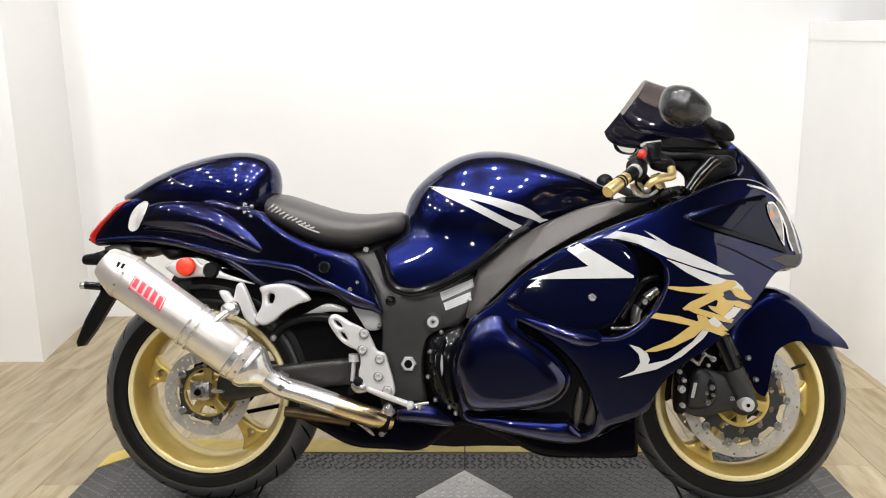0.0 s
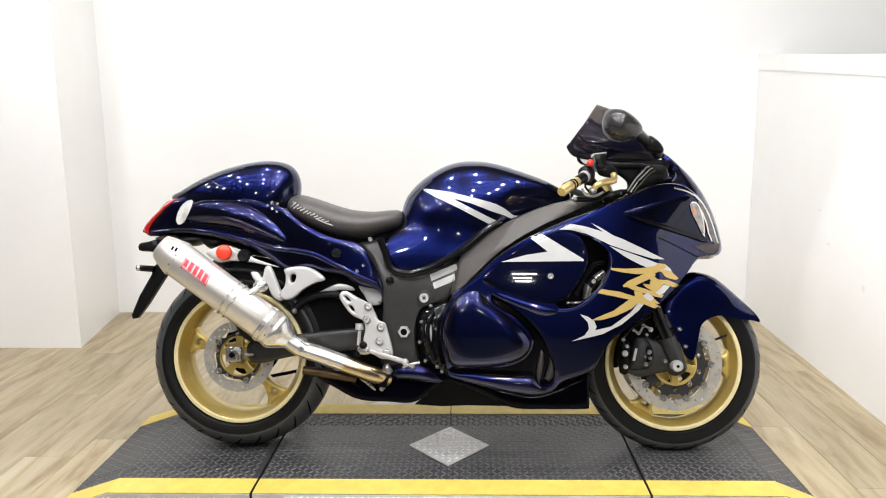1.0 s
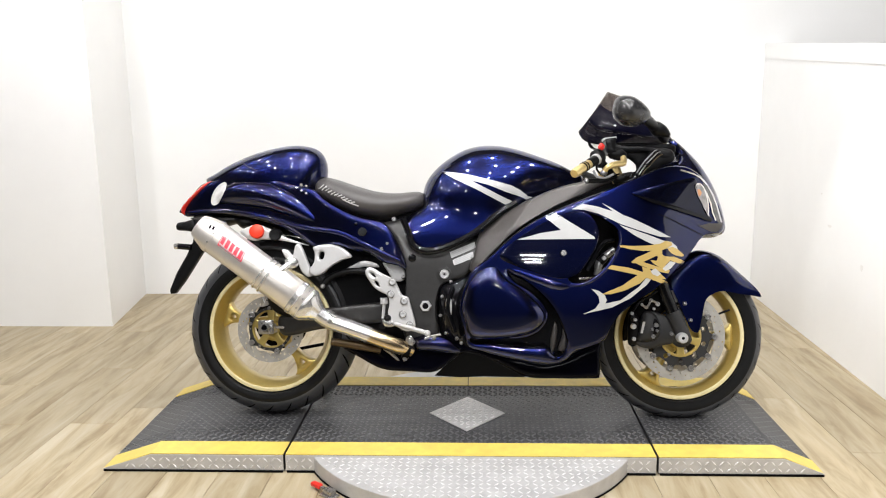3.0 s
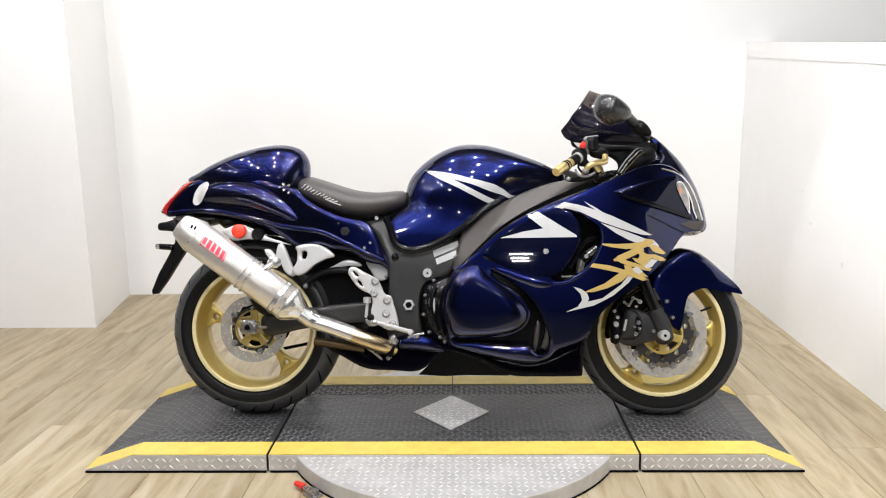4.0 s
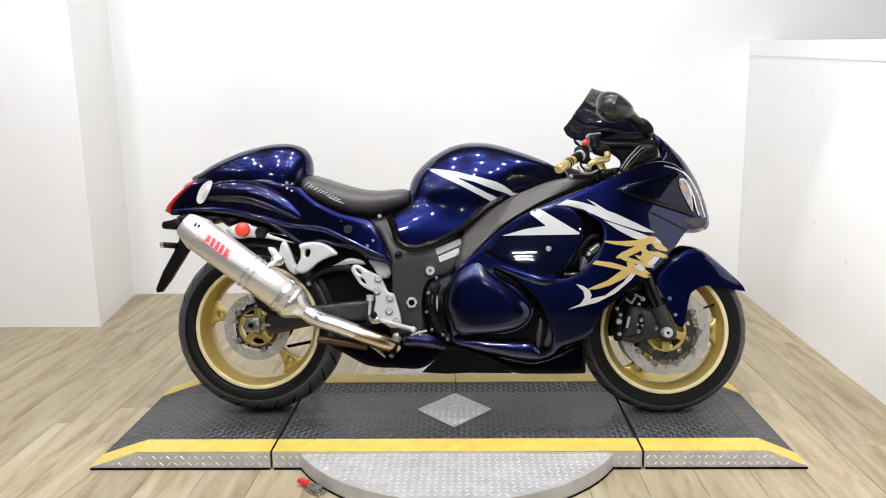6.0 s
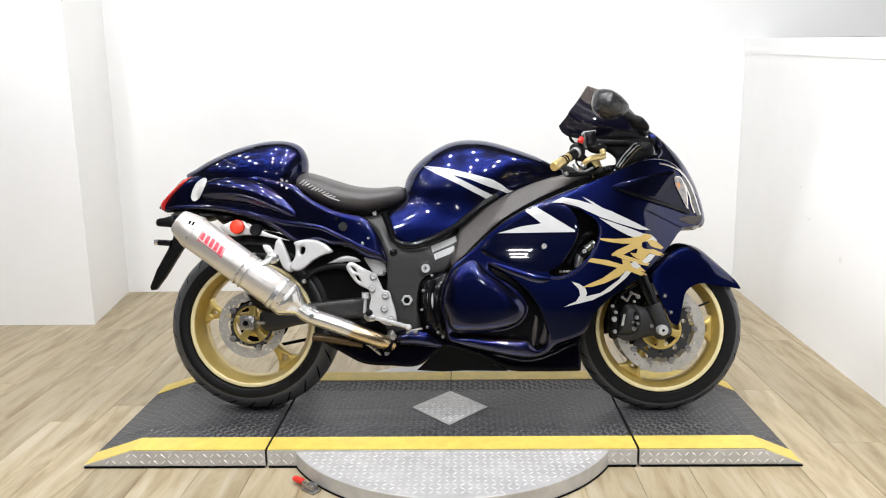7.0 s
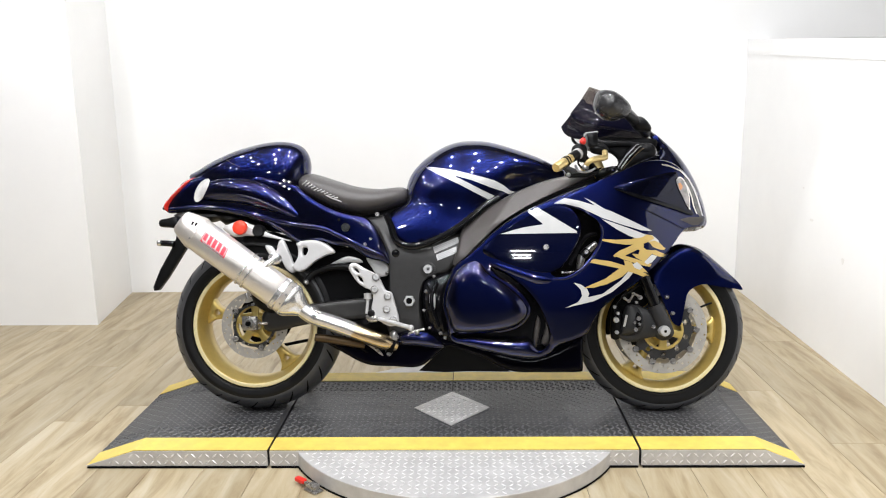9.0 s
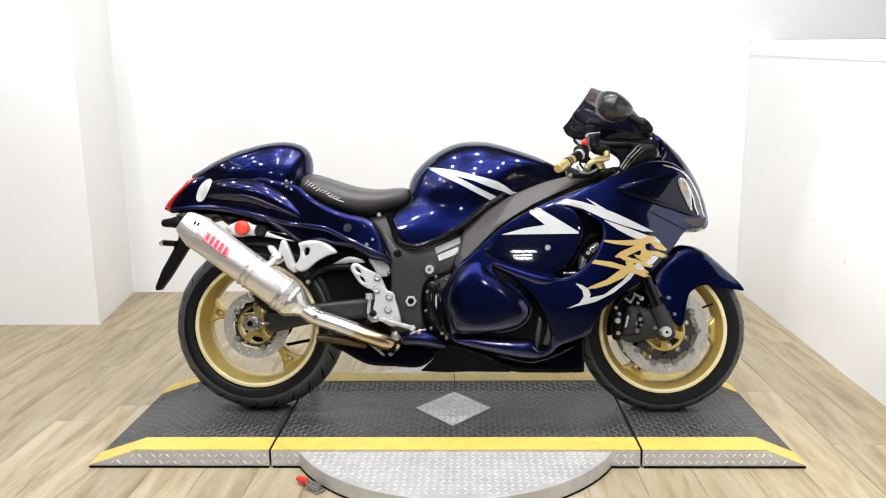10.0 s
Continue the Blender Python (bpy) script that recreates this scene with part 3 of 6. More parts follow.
plate = mesh_object("diamond_plate", [(x, y, TOP + h) for h in (0.0005, 0.0035) for x, y in dv], [(4, 5, 6, 7), (3, 2, 1, 0)] + [(i, (i + 1) % 4, (i + 1) % 4 + 4, i + 4) for i in range(4)], ALU_PLATE, middle, "bare aluminium tread plate diamond", smooth=False)
tread_bars("plate_tread", ALU_BAR, plate, (cx - dx, cy - dy, TOP + 0.0035), (1, 0, 0), (0, 1, 0), (2 * dx, 2 * dy), pitch=0.022, length=0.024, width=0.008,
           keep=lambda a, b: abs(a - dx) / dx + abs(b - dy) / dy < 0.9)


part("deck_seam", box_bm((cx - 0.0015, cy + dy - 0.002, TOP + 0.0002), (cx + 0.0015, Y1 - 0.001, TOP + 0.0031)), DARK, middle, "dark seam in the deck", smooth=False)


def turntable():
    r, z = 0.586, 0.054
    c = (-0.008, -0.055, 0.0)
    base = lathe("turntable", [(0, 0.004), (r, 0.004), (r, z - 0.002), (r - 0.002, z), (0, z)], c, ALU_PLATE, None, "", segs=128, axis="Z")
    # dark ring put in for the shadow line where the rim meets the floor
    lathe("foot_ring", [(r - 0.03, 0.0005), (r + 0.003, 0.0005), (r + 0.003, 0.0055), (r - 0.03, 0.0055)], c, DARK, base, "black ring imitating the shadow line", segs=96, axis="Z", closed=True)
    tagged(base, "round aluminium tread plate turntable under the platform", "turntable")
    tread_bars("tread", ALU_BAR, base, (c[0] - r, c[1] - r, z), (1, 0, 0), (0, 1, 0), (2 * r, 0.31), pitch=0.0235, length=0.0215, width=0.0062,
               keep=lambda a, b: math.hypot(a - r, b - r) < r - 0.014 and c[1] - r + b < Y0 - 0.012)
    return base


turntable()


def latch():
    root = tagged(new("turntable_latch"), "steel locking latch with a red plastic grip beside the turntable", "latch")
    root.location = (-0.475, -0.468, 0.0)
    root.scale = (0.7, 0.7, 0.7)
    root.rotation_euler = (0, 0, radians(-38))
    part("base_plate", box_bm((0.02, -0.025, 0.003), (0.10, 0.025, 0.010), 0.002), STEEL, root)
    part("housing", box_bm((0.035, -0.018, 0.010), (0.085, 0.018, 0.034), 0.004), STEEL, root)
    part("lever", box_bm((-0.02, -0.008, 0.022), (0.05, 0.008, 0.030), 0.002), STEEL, root)
    part("grip", box_bm((-0.055, -0.014, 0.016), (0.005, 0.014, 0.036), 0.006), RED_PLASTIC, root, "red plastic grip")
    for x, y in ((0.045, -0.010), (0.075, -0.010), (0.045, 0.010), (0.075, 0.010)):
        lathe("screw", [(0, 0.037), (0.004, 0.037), (0.005, 0.034), (0.005, 0.030)], (x, y, 0), STEEL, root, segs=10, axis="Z")


latch()


# ---- motorcycle ----
bike = tagged(new("motorcycle"), "dark blue sport motorcycle with gold wheels, leaning on its side stand", "motorcycle")
bike.matrix_world = Matrix.Translation(BIKE_AT) @ Euler((0, 0, radians(BIKE_YAW))).to_matrix().to_4x4() @ Euler((0, radians(BIKE_PITCH), 0)).to_matrix().to_4x4() @ Euler((radians(BIKE_LEAN), 0, 0)).to_matrix().to_4x4()

REAR = (-0.745, -0.120, 0.329)
REAR_HUB, FRONT_HUB = (-0.737, 0.0, 0.319), (0.746, 0.0, 0.297)
FRONT = (0.737, -0.150, 0.299)


def tyre(wheel, center, r_out, r_rim, half, grooves):
    """A tyre with a round tread, flat sidewalls and a step at the bead, and short cut grooves in its shoulder."""
    x, _, z = center
    prof = []
    for k in range(21):
        a = math.pi * (k / 20) - math.pi / 2
        prof.append((r_out - (half * 0.62) * (1 - math.cos(a)) , half * math.sin(a)))
    wall = r_out - half * 0.62
    lip = [(wall - 0.004, -half * 0.998), (r_rim + 0.40 * (wall - r_rim), -half * 0.965), (r_rim + 0.016, -half * 0.93), (r_rim + 0.013, -half * 0.945), (r_rim + 0.009, -half * 0.93), (r_rim + 0.007, -half * 0.88), (r_rim, -half * 0.70)]
    prof = lip[::-1] + prof + [(r, -y) for r, y in lip]
    body = lathe("tyre", prof, (x, 0, z), TYRE, wheel, "black road tyre", segs=96, closed=True)
    # the worn tread band over the crown, greyed in colour for its sheen too
    band = []
    for k in range(25):
        a = radians(-78 + 156 * k / 24)
        band.append((r_out - half * 0.62 * (1 - math.cos(a)) + 0.0008 * math.cos(a), half * 1.006 * math.sin(a)))
    low = [(p - 0.003, q) for p, q in band]
    lathe("tread", band + low[::-1], (x, 0, z), TREAD, body, "worn tread, its grey partly painted sheen", segs=128, closed=True)
    # grooves: thin dark blades sunk in the tread
    verts, faces = [], []
    for k in range(grooves):
        for sgn in (-1, 1):
            a0 = 2 * math.pi * (k + (0.5 if sgn > 0 else 0)) / grooves
            strip = []
            for j in range(7):
                s = j / 6
                b = radians(18 + 50 * s)
                rr = r_out - half * 0.62 * (1 - math.cos(b)) + 0.0018
                y = sgn * (half * math.sin(b)) * 1.012
                a = a0 + 0.16 * s
                wd = 0.0042 * math.sin(math.pi * (0.1 + 0.8 * s))
                for q in (-wd, wd):
                    strip.append((x + rr * math.cos(a + q / rr), y, z + rr * math.sin(a + q / rr)))
            k0 = len(verts)
            verts += strip
            faces += [(k0 + 2 * j, k0 + 2 * j + 1, k0 + 2 * j + 3, k0 + 2 * j + 2) for j in range(6)]
    tagged(mesh_object("tread_groove", verts, faces, DARK, body), kind="stuff")
    return body


def wheel(name, center, r_out, half_tyre, half_rim, angles, hub_half, label):
    x, _, z = center
    lip = 0.230
    outer = [(lip, -half_rim + 0.002), (lip - 0.001, -half_rim - 0.003), (lip - 0.004, -half_rim - 0.005), (lip - 0.013, -half_rim - 0.004), (lip - 0.016, -half_rim - 0.001),
             (lip - 0.019, -half_rim + 0.008), (lip - 0.026, -half_rim * 0.66), (lip - 0.034, -half_rim * 0.42), (lip - 0.037, 0)]
    inner = [(lip - 0.030, 0), (lip - 0.027, -half_rim * 0.42), (lip - 0.006, -half_rim + 0.012)]
    prof = outer + [(a, -c) for a, c in outer[-2::-1]] + [(a, -c) for a, c in inner[::-1]][:-1] + inner
    rim = lathe(name, prof, (x, 0, z), GOLD_RIM, bike, label, segs=96, closed=True)
    # ring in the lightened gold, where the lip faces the light
    edge = [(lip + 0.0006, -half_rim - 0.0015), (lip - 0.001, -half_rim - 0.0055), (lip - 0.005, -half_rim - 0.0068), (lip - 0.012, -half_rim - 0.0058), (lip - 0.0145, -half_rim - 0.003), (lip - 0.008, -half_rim - 0.001)]
    lathe("rim_lip", edge, (x, 0, z), GOLD_LIT, rim, "gold rim lip, lightened as if lit", segs=96, closed=True)
    tyre(rim, center, r_out, lip - 0.003, half_tyre, 26)
    for a in angles:
        # a spoke that forks towards the rim, with a hollow in the fork
        arm = [(0.036, 0.030), (0.080, 0.017), (0.118, 0.015), (0.150, 0.021), (0.176, 0.034), (0.195, 0.056), (0.198, 0), (0.195, -0.056), (0.176, -0.034), (0.150, -0.021), (0.118, -0.015), (0.080, -0.017), (0.036, -0.030)]
        hole = [(0.154, 0.0), (0.170, 0.010), (0.173, 0.0), (0.170, -0.010)]
        c, s = math.cos(radians(a)), math.sin(radians(a))
        turn = lambda pts: [(x + r * c - w * s, z + r * s + w * c) for r, w in pts]
        vs, tris, edge, u = sheet(turn(arm), (turn(hole),), 0.008)
        h = 0.016 + 0.012 * swell(u, 0.012, 0.5)
        n = len(vs)
        verts = [(p, -d, q) for (p, q), d in zip(vs, h)] + [(p, d, q) for (p, q), d in zip(vs, h)]
        mesh_object("spoke", verts, [tuple(t) for t in tris] + [tuple((t + n)[::-1]) for t in tris] + rim_faces(tris, n), GOLD_RIM, rim)
    lathe("hub", [(0.020, -hub_half), (0.038, -hub_half), (0.046, -hub_half + 0.006), (0.046, -0.03), (0.052, -0.02), (0.052, 0.02), (0.046, 0.03), (0.046, hub_half), (0.020, hub_half)], (x, 0, z), GOLD_RIM, rim, closed=True, segs=40)
    return rim


def disc(wheel_ob, center, y, r_in, r_out, arms, carrier, carrier_mat):
    """A drilled brake disc on its carrier."""
    x, _, z = center
    loop = lambda r, n, wob=0.0: [(x + (r + wob * math.cos(12 * 2 * math.pi * k / n)) * math.cos(2 * math.pi * k / n), z + (r + wob * math.cos(12 * 2 * math.pi * k / n)) * math.sin(2 * math.pi * k / n)) for k in range(n)]
    holes = [loop(r_in, 72, 0.0025)]
    for k in range(48):
        a = 2 * math.pi * k / 48
        rr = r_in + (r_out - r_in) * (0.25, 0.52, 0.78)[k % 3]
        hx, hz = x + rr * math.cos(a), z + rr * math.sin(a)
        holes.append([(hx + 0.0035 * math.cos(b), hz + 0.0035 * math.sin(b)) for b in (0, 1.05, 2.09, 3.14, 4.19, 5.24)])
    vs, tris, edge, u = sheet(loop(r_out, 120), holes, 0.0075, curved=False)
    n = len(vs)
    verts = [(p, y - 0.0025, q) for p, q in vs] + [(p, y + 0.0025, q) for p, q in vs]
    d = mesh_object("brake_disc", verts, [tuple(t) for t in tris] + [tuple((t + n)[::-1]) for t in tris] + rim_faces(tris, n), DISC_STEEL, wheel_ob, "drilled steel brake disc")
    # carrier ring with lugs
    out = []
    for k in range(120):
        a = 2 * math.pi * k / 120
        lug = max(0.0, math.cos(arms * a)) ** 2
        rr = carrier[1] + (r_in + 0.006 - carrier[1]) * lug
        out.append((x + rr * math.cos(a), z + rr * math.sin(a)))
    cuts = [loop(carrier[0], 40)]
    hole = 0.3 * (carrier[1] - carrier[0])
    for k in range(arms):
        a, rr = 2 * math.pi * (k + 0.5) / arms, 0.5 * (carrier[0] + carrier[1])
        cuts.append([(x + rr * math.cos(a) + hole * math.cos(b), z + rr * math.sin(a) + hole * math.sin(b)) for b in (0, 1.05, 2.09, 3.14, 4.19, 5.24)])
    vs, tris, edge, u = sheet(out, cuts, 0.0075, curved=False)
    n = len(vs)
    verts = [(p, y - 0.004, q) for p, q in vs] + [(p, y + 0.004, q) for p, q in vs]
    mesh_object("disc_carrier", verts, [tuple(t) for t in tris] + [tuple((t + n)[::-1]) for t in tris] + rim_faces(tris, n), carrier_mat, wheel_ob)
    for k in range(arms):
        a = 2 * math.pi * k / arms
        bolt("disc_bobbin", (x + (r_in - 0.002) * math.cos(a), y - 0.004, z + (r_in - 0.002) * math.sin(a)), 0.0115, STEEL, wheel_ob, proud=0.005)
    for k in range(5):
        a = 2 * math.pi * (k + 0.3) / 5
        rr = carrier[0] + 0.006
        bolt("disc_bolt", (x + rr * math.cos(a), y - 0.004, z + rr * math.sin(a)), 0.006, STEEL, wheel_ob, proud=0.005)


def hub_flange(wheel_ob, center, y, r_out, r_in, arms, start):
    """The gold web of the hub, with a rounded window between each pair of arms."""
    x, _, z = center
    ring = lambda r, n: [(x + r * math.cos(2 * math.pi * k / n), z + r * math.sin(2 * math.pi * k / n)) for k in range(n)]
    cuts = [ring(r_in, 30)]
    for k in range(arms):
        mid = radians(start) + 2 * math.pi * (k + 0.5) / arms
        span = math.pi / arms
        edge = [(r_out - 0.010, mid + span * f) for f in (-0.62, -0.3, 0.0, 0.3, 0.62)] + [(r_in + 0.010, mid + span * f) for f in (0.35, 0.0, -0.35)]
        cuts.append([(x + r * math.cos(a), z + r * math.sin(a)) for r, a in edge])
    vs, tris, edge, u = sheet(ring(r_out, 60), cuts, 0.007)
    n = len(vs)
    h = 0.004 + 0.003 * swell(u, 0.006, 0.5)
    verts = [(p, y - d, q) for (p, q), d in zip(vs, h)] + [(p, y + 0.006, q) for p, q in vs]
    mesh_object("hub_web", verts, [tuple(t) for t in tris] + [tuple((t + n)[::-1]) for t in tris] + rim_faces(tris, n), GOLD_RIM, wheel_ob, "gold hub web")


rear_wheel = wheel("rear_wheel", REAR_HUB, 0.316, 0.096, 0.078, (166, 47, 308), 0.062, "gold painted three-spoke rear wheel")
disc(rear_wheel, REAR_HUB, -0.085, 0.088, 0.122, 5, (0.070, 0.079), FORK_GREY)
hub_flange(rear_wheel, REAR_HUB, -0.074, 0.074, 0.024, 5, 18)
front_wheel = wheel("front_wheel", FRONT_HUB, 0.302, 0.060, 0.048, (-2, 118, 238), 0.050, "gold painted three-spoke front wheel")
for y in (-0.066, 0.066):
    disc(front_wheel, FRONT_HUB, y, 0.122, 0.158, 10, (0.070, 0.103), FORK_GREY)
    hub_flange(front_wheel, FRONT_HUB, y * 1.04, 0.074, 0.026, 5, 54)

tube("valve_stem", [(0.890, -0.030, 0.374), (0.911, -0.035, 0.383), (0.930, -0.040, 0.391)], [0.0035, 0.0045, 0.003], BLACK, front_wheel, "black valve stem", curved=False)
# rear axle: adjuster block, nut and spindle end
ax, _, az = REAR
part("axle_block", box_bm((ax - 0.028, -0.126, az - 0.026), (ax + 0.028, -0.108, az + 0.026), 0.006), STEEL, bike, "steel axle block")
bolt("axle_nut", (ax, -0.126, az), 0.019, STEEL, bike, proud=0.012, hexagon=True)
lathe("axle_end", [(0, -0.143), (0.009, -0.143), (0.010, -0.136), (0.010, -0.12)], (ax, 0, az), DARK, bike, segs=20)
lathe("rear_axle", [(0, -0.12), (0.012, -0.12), (0.012, 0.12), (0, 0.12)], (ax, 0, az), STEEL, bike, segs=20)

# swingarm, chain, guards
puffed("rear_caliper", [(-0.743, 0.437), (-0.697, 0.453), (-0.643, 0.428), (-0.623, 0.385), (-0.652, 0.362), (-0.693, 0.371), (-0.728, 0.395)], 0.03, BLACK, bike, "black rear brake caliper", center=-0.10, cell=0.007)
panel("swingarm", [(-0.703, 0.362), (-0.678, 0.378), (-0.595, 0.385), (-0.512, 0.399), (-0.408, 0.411), (-0.305, 0.421), (-0.223, 0.435), (-0.224, 0.341), (-0.326, 0.341), (-0.430, 0.333), (-0.554, 0.319), (-0.658, 0.296), (-0.691, 0.300), (-0.705, 0.329)], 0.095, FRAME_GREY, bike, "dark grey aluminium swingarm", depth=0.014, radius=0.02, thick=0.05)
panel("swingarm", [(-0.703, 0.362), (-0.678, 0.378), (-0.595, 0.385), (-0.512, 0.399), (-0.408, 0.411), (-0.305, 0.421), (-0.223, 0.435), (-0.224, 0.341), (-0.326, 0.341), (-0.430, 0.333), (-0.554, 0.319), (-0.658, 0.296), (-0.691, 0.300), (-0.705, 0.329)], 0.095, FRAME_GREY, bike, "dark grey aluminium swingarm", depth=0.014, radius=0.02, thick=0.05, side=1)
tube("chain_adjuster", [(-0.710, -0.125, 0.329), (-0.677, -0.125, 0.329)], 0.005, STEEL, bike)


def chain():
    a, b = Vector((-0.689, 0.105, 0.220)), Vector((-0.467, 0.105, 0.264))
    bm = bmesh.new()
    n = 22
    d = (b - a) / n
    ang = math.atan2(d.z, d.x)
    for k in range(n):
        c = a + d * (k + 0.5)
        sub = box_bm((-0.0085, -0.004 if k % 2 else -0.006, -0.006), (0.0085, 0.004 if k % 2 else 0.006, 0.006), 0.002)
        sub.transform(Matrix.Translation(c) @ Matrix.Rotation(-ang, 4, "Y"))
        tmp = bpy.data.meshes.new("t")
        sub.to_mesh(tmp)
        sub.free()
        bm.from_mesh(tmp)
        bpy.data.meshes.remove(tmp)
    part("drive_chain", bm, DARK, bike, "dark steel drive chain")


chain()
lathe("rear_sprocket", [(0.05, 0.100), (0.105, 0.100), (0.105, 0.106), (0.05, 0.106)], (ax, 0, az), DARK, bike, segs=60, closed=True)
# hugger over the wheel
hug = []
for k in range(17):
    a = radians(8 + 100 * k / 16)
    hug.append((ax + 0.338 * math.cos(a), az + 0.338 * math.sin(a)))
verts, faces = [], []
for (x, z) in hug:
    for j in range(9):
        b = (j / 8 - 0.5) * 2
        d = 1 - 0.16 * abs(b) ** 2.5
        verts.append((ax + (x - ax) * d, b * 0.105, az + (z - az) * d))
for i in range(16):
    for j in range(8):
        faces.append((i * 9 + j, i * 9 + j + 1, i * 9 + j + 10, i * 9 + j + 9))
hugger = mesh_object("hugger", verts, faces, BLACK, bike, "black rear hugger")
hugger.modifiers.new("thickness", "SOLIDIFY").thickness = 0.004
# dark mass between the wheel and the engine
puffed("engine_block", [(-0.533, 0.536), (-0.404, 0.561), (-0.233, 0.577), (-0.021, 0.629), (0.085, 0.734), (0.191, 0.786), (0.317, 0.831), (0.484, 0.864), (0.567, 0.850), (0.525, 0.679), (0.503, 0.343), (0.398, 0.259), (-0.022, 0.259), (-0.235, 0.255), (-0.363, 0.280), (-0.469, 0.344)], 0.03, DARK, bike, "dark engine and linkage parts", y0=0.06, radius=0.03)
part("shock_spring", box_bm((-0.34, -0.05, 0.36), (-0.27, 0.05, 0.62), 0.02), DARK, bike)
tube("brake_hose", [(-0.539, -0.120, 0.478), (-0.508, -0.120, 0.510), (-0.446, -0.120, 0.530), (-0.385, -0.120, 0.530), (-0.323, -0.120, 0.502)], 0.012, BLACK, bike, "black brake hose guard")
bolt("hose_clip", (-0.534, -0.135, 0.478), 0.009, STEEL, bike, socket=False)

# ---- tail ----
hump = puffed("seat_cowl", [(-1.008, 0.872), (-0.966, 0.899), (-0.901, 0.935), (-0.814, 0.971), (-0.728, 0.993), (-0.659, 1.001), (-0.601, 0.994), (-0.566, 0.975), (-0.547, 0.940), (-0.543, 0.898), (-0.552, 0.850), (-0.572, 0.800), (-0.660, 0.770), (-0.789, 0.765), (-0.919, 0.800)], 0.112, BLUE, bike, "dark blue single-seat cowl", power=0.5, cell=0.012, radius=0.085)
tail_body = panel("tail_fairing", [(-1.080, 0.746), (-1.069, 0.771), (-1.035, 0.809), (-0.982, 0.859), (-0.854, 0.877), (-0.720, 0.866), (-0.633, 0.843), (-0.564, 0.825), (-0.530, 0.794), (-0.473, 0.758), (-0.400, 0.727), (-0.318, 0.708), (-0.290, 0.684), (-0.258, 0.629), (-0.238, 0.579), (-0.232, 0.543), (-0.258, 0.551), (-0.309, 0.563), (-0.370, 0.600), (-0.432, 0.608), (-0.484, 0.624), (-0.537, 0.608), (-0.569, 0.617), (-0.623, 0.654), (-0.699, 0.692), (-0.766, 0.715), (-0.855, 0.733), (-0.965, 0.743), (-1.063, 0.733)], w_tail, BLUE, bike, "dark blue tail side fairing", depth=0.018, radius=0.03, thick=0.01)
panel("tail_fairing", [(-1.080, 0.746), (-1.069, 0.771), (-1.035, 0.809), (-0.982, 0.859), (-0.854, 0.877), (-0.720, 0.866), (-0.633, 0.843), (-0.564, 0.825), (-0.530, 0.794), (-0.473, 0.758), (-0.400, 0.727), (-0.318, 0.708), (-0.290, 0.684), (-0.258, 0.629), (-0.238, 0.579), (-0.232, 0.543), (-0.258, 0.551), (-0.309, 0.563), (-0.370, 0.600), (-0.432, 0.608), (-0.484, 0.624), (-0.537, 0.608), (-0.569, 0.617), (-0.623, 0.654), (-0.699, 0.692), (-0.766, 0.715), (-0.855, 0.733), (-0.965, 0.743), (-1.063, 0.733)], w_tail, BLUE, bike, "dark blue tail side fairing", depth=0.018, radius=0.03, thick=0.01, side=1)
puffed("tail_core", [(-1.093, 0.748), (-1.049, 0.806), (-0.995, 0.859), (-0.832, 0.870), (-0.660, 0.852), (-0.563, 0.830), (-0.445, 0.765), (-0.328, 0.735), (-0.200, 0.751), (-0.201, 0.683), (-0.276, 0.598), (-0.404, 0.616), (-0.575, 0.642), (-0.790, 0.733), (-0.963, 0.756)], 0.02, DARK, bike, "dark tail core", y0=0.045, radius=0.03)
pod = panel("side_pod", [(-0.951, 0.775), (-0.944, 0.817), (-0.922, 0.847), (-0.893, 0.861), (-0.84, 0.868), (-0.778, 0.864), (-0.712, 0.848), (-0.646, 0.815), (-0.593, 0.773), (-0.551, 0.73), (-0.521, 0.693), (-0.555, 0.693), (-0.615, 0.713), (-0.68, 0.732), (-0.746, 0.75), (-0.823, 0.764), (-0.901, 0.77)], w_tail, BLUE, bike, "dark blue bulging side pod", depth=0.052, radius=0.0, thick=0.012, power=0.55)
decal("turn_signal_lens", [(-0.963, 0.784), (-0.956, 0.817), (-0.94, 0.842), (-0.92, 0.856), (-0.905, 0.858), (-0.899, 0.839), (-0.91, 0.811), (-0.932, 0.783), (-0.952, 0.773)], [pod, tail_body], CLEAR_LENS, bike, "clear turn signal lens", lift=0.004, curved=True)
tube("tail_lower_ridge", [(-1.057, -0.066, 0.748), (-0.967, -0.069, 0.753), (-0.868, -0.081, 0.749), (-0.779, -0.096, 0.734), (-0.691, -0.113, 0.712), (-0.605, -0.130, 0.690), (-0.524, -0.145, 0.679), (-0.457, -0.155, 0.666), (-0.385, -0.162, 0.631), (-0.315, -0.166, 0.598), (-0.250, -0.166, 0.570)],
     [0.006, 0.009, 0.010, 0.010, 0.010, 0.010, 0.010, 0.009, 0.009, 0.008, 0.005], BLUE, bike, "dark blue ridge along the tail's lower edge")
panel("tail_light", [(-1.082, 0.744), (-1.084, 0.761), (-1.067, 0.788), (-1.035, 0.821), (-0.996, 0.855), (-0.968, 0.867), (-0.977, 0.850), (-1.015, 0.817), (-1.048, 0.784), (-1.065, 0.756), (-1.067, 0.739)], 0.045, RED_LENS, bike, "red tail light", depth=0.03, radius=0.0, thick=0.06, power=0.5, cell=0.006)
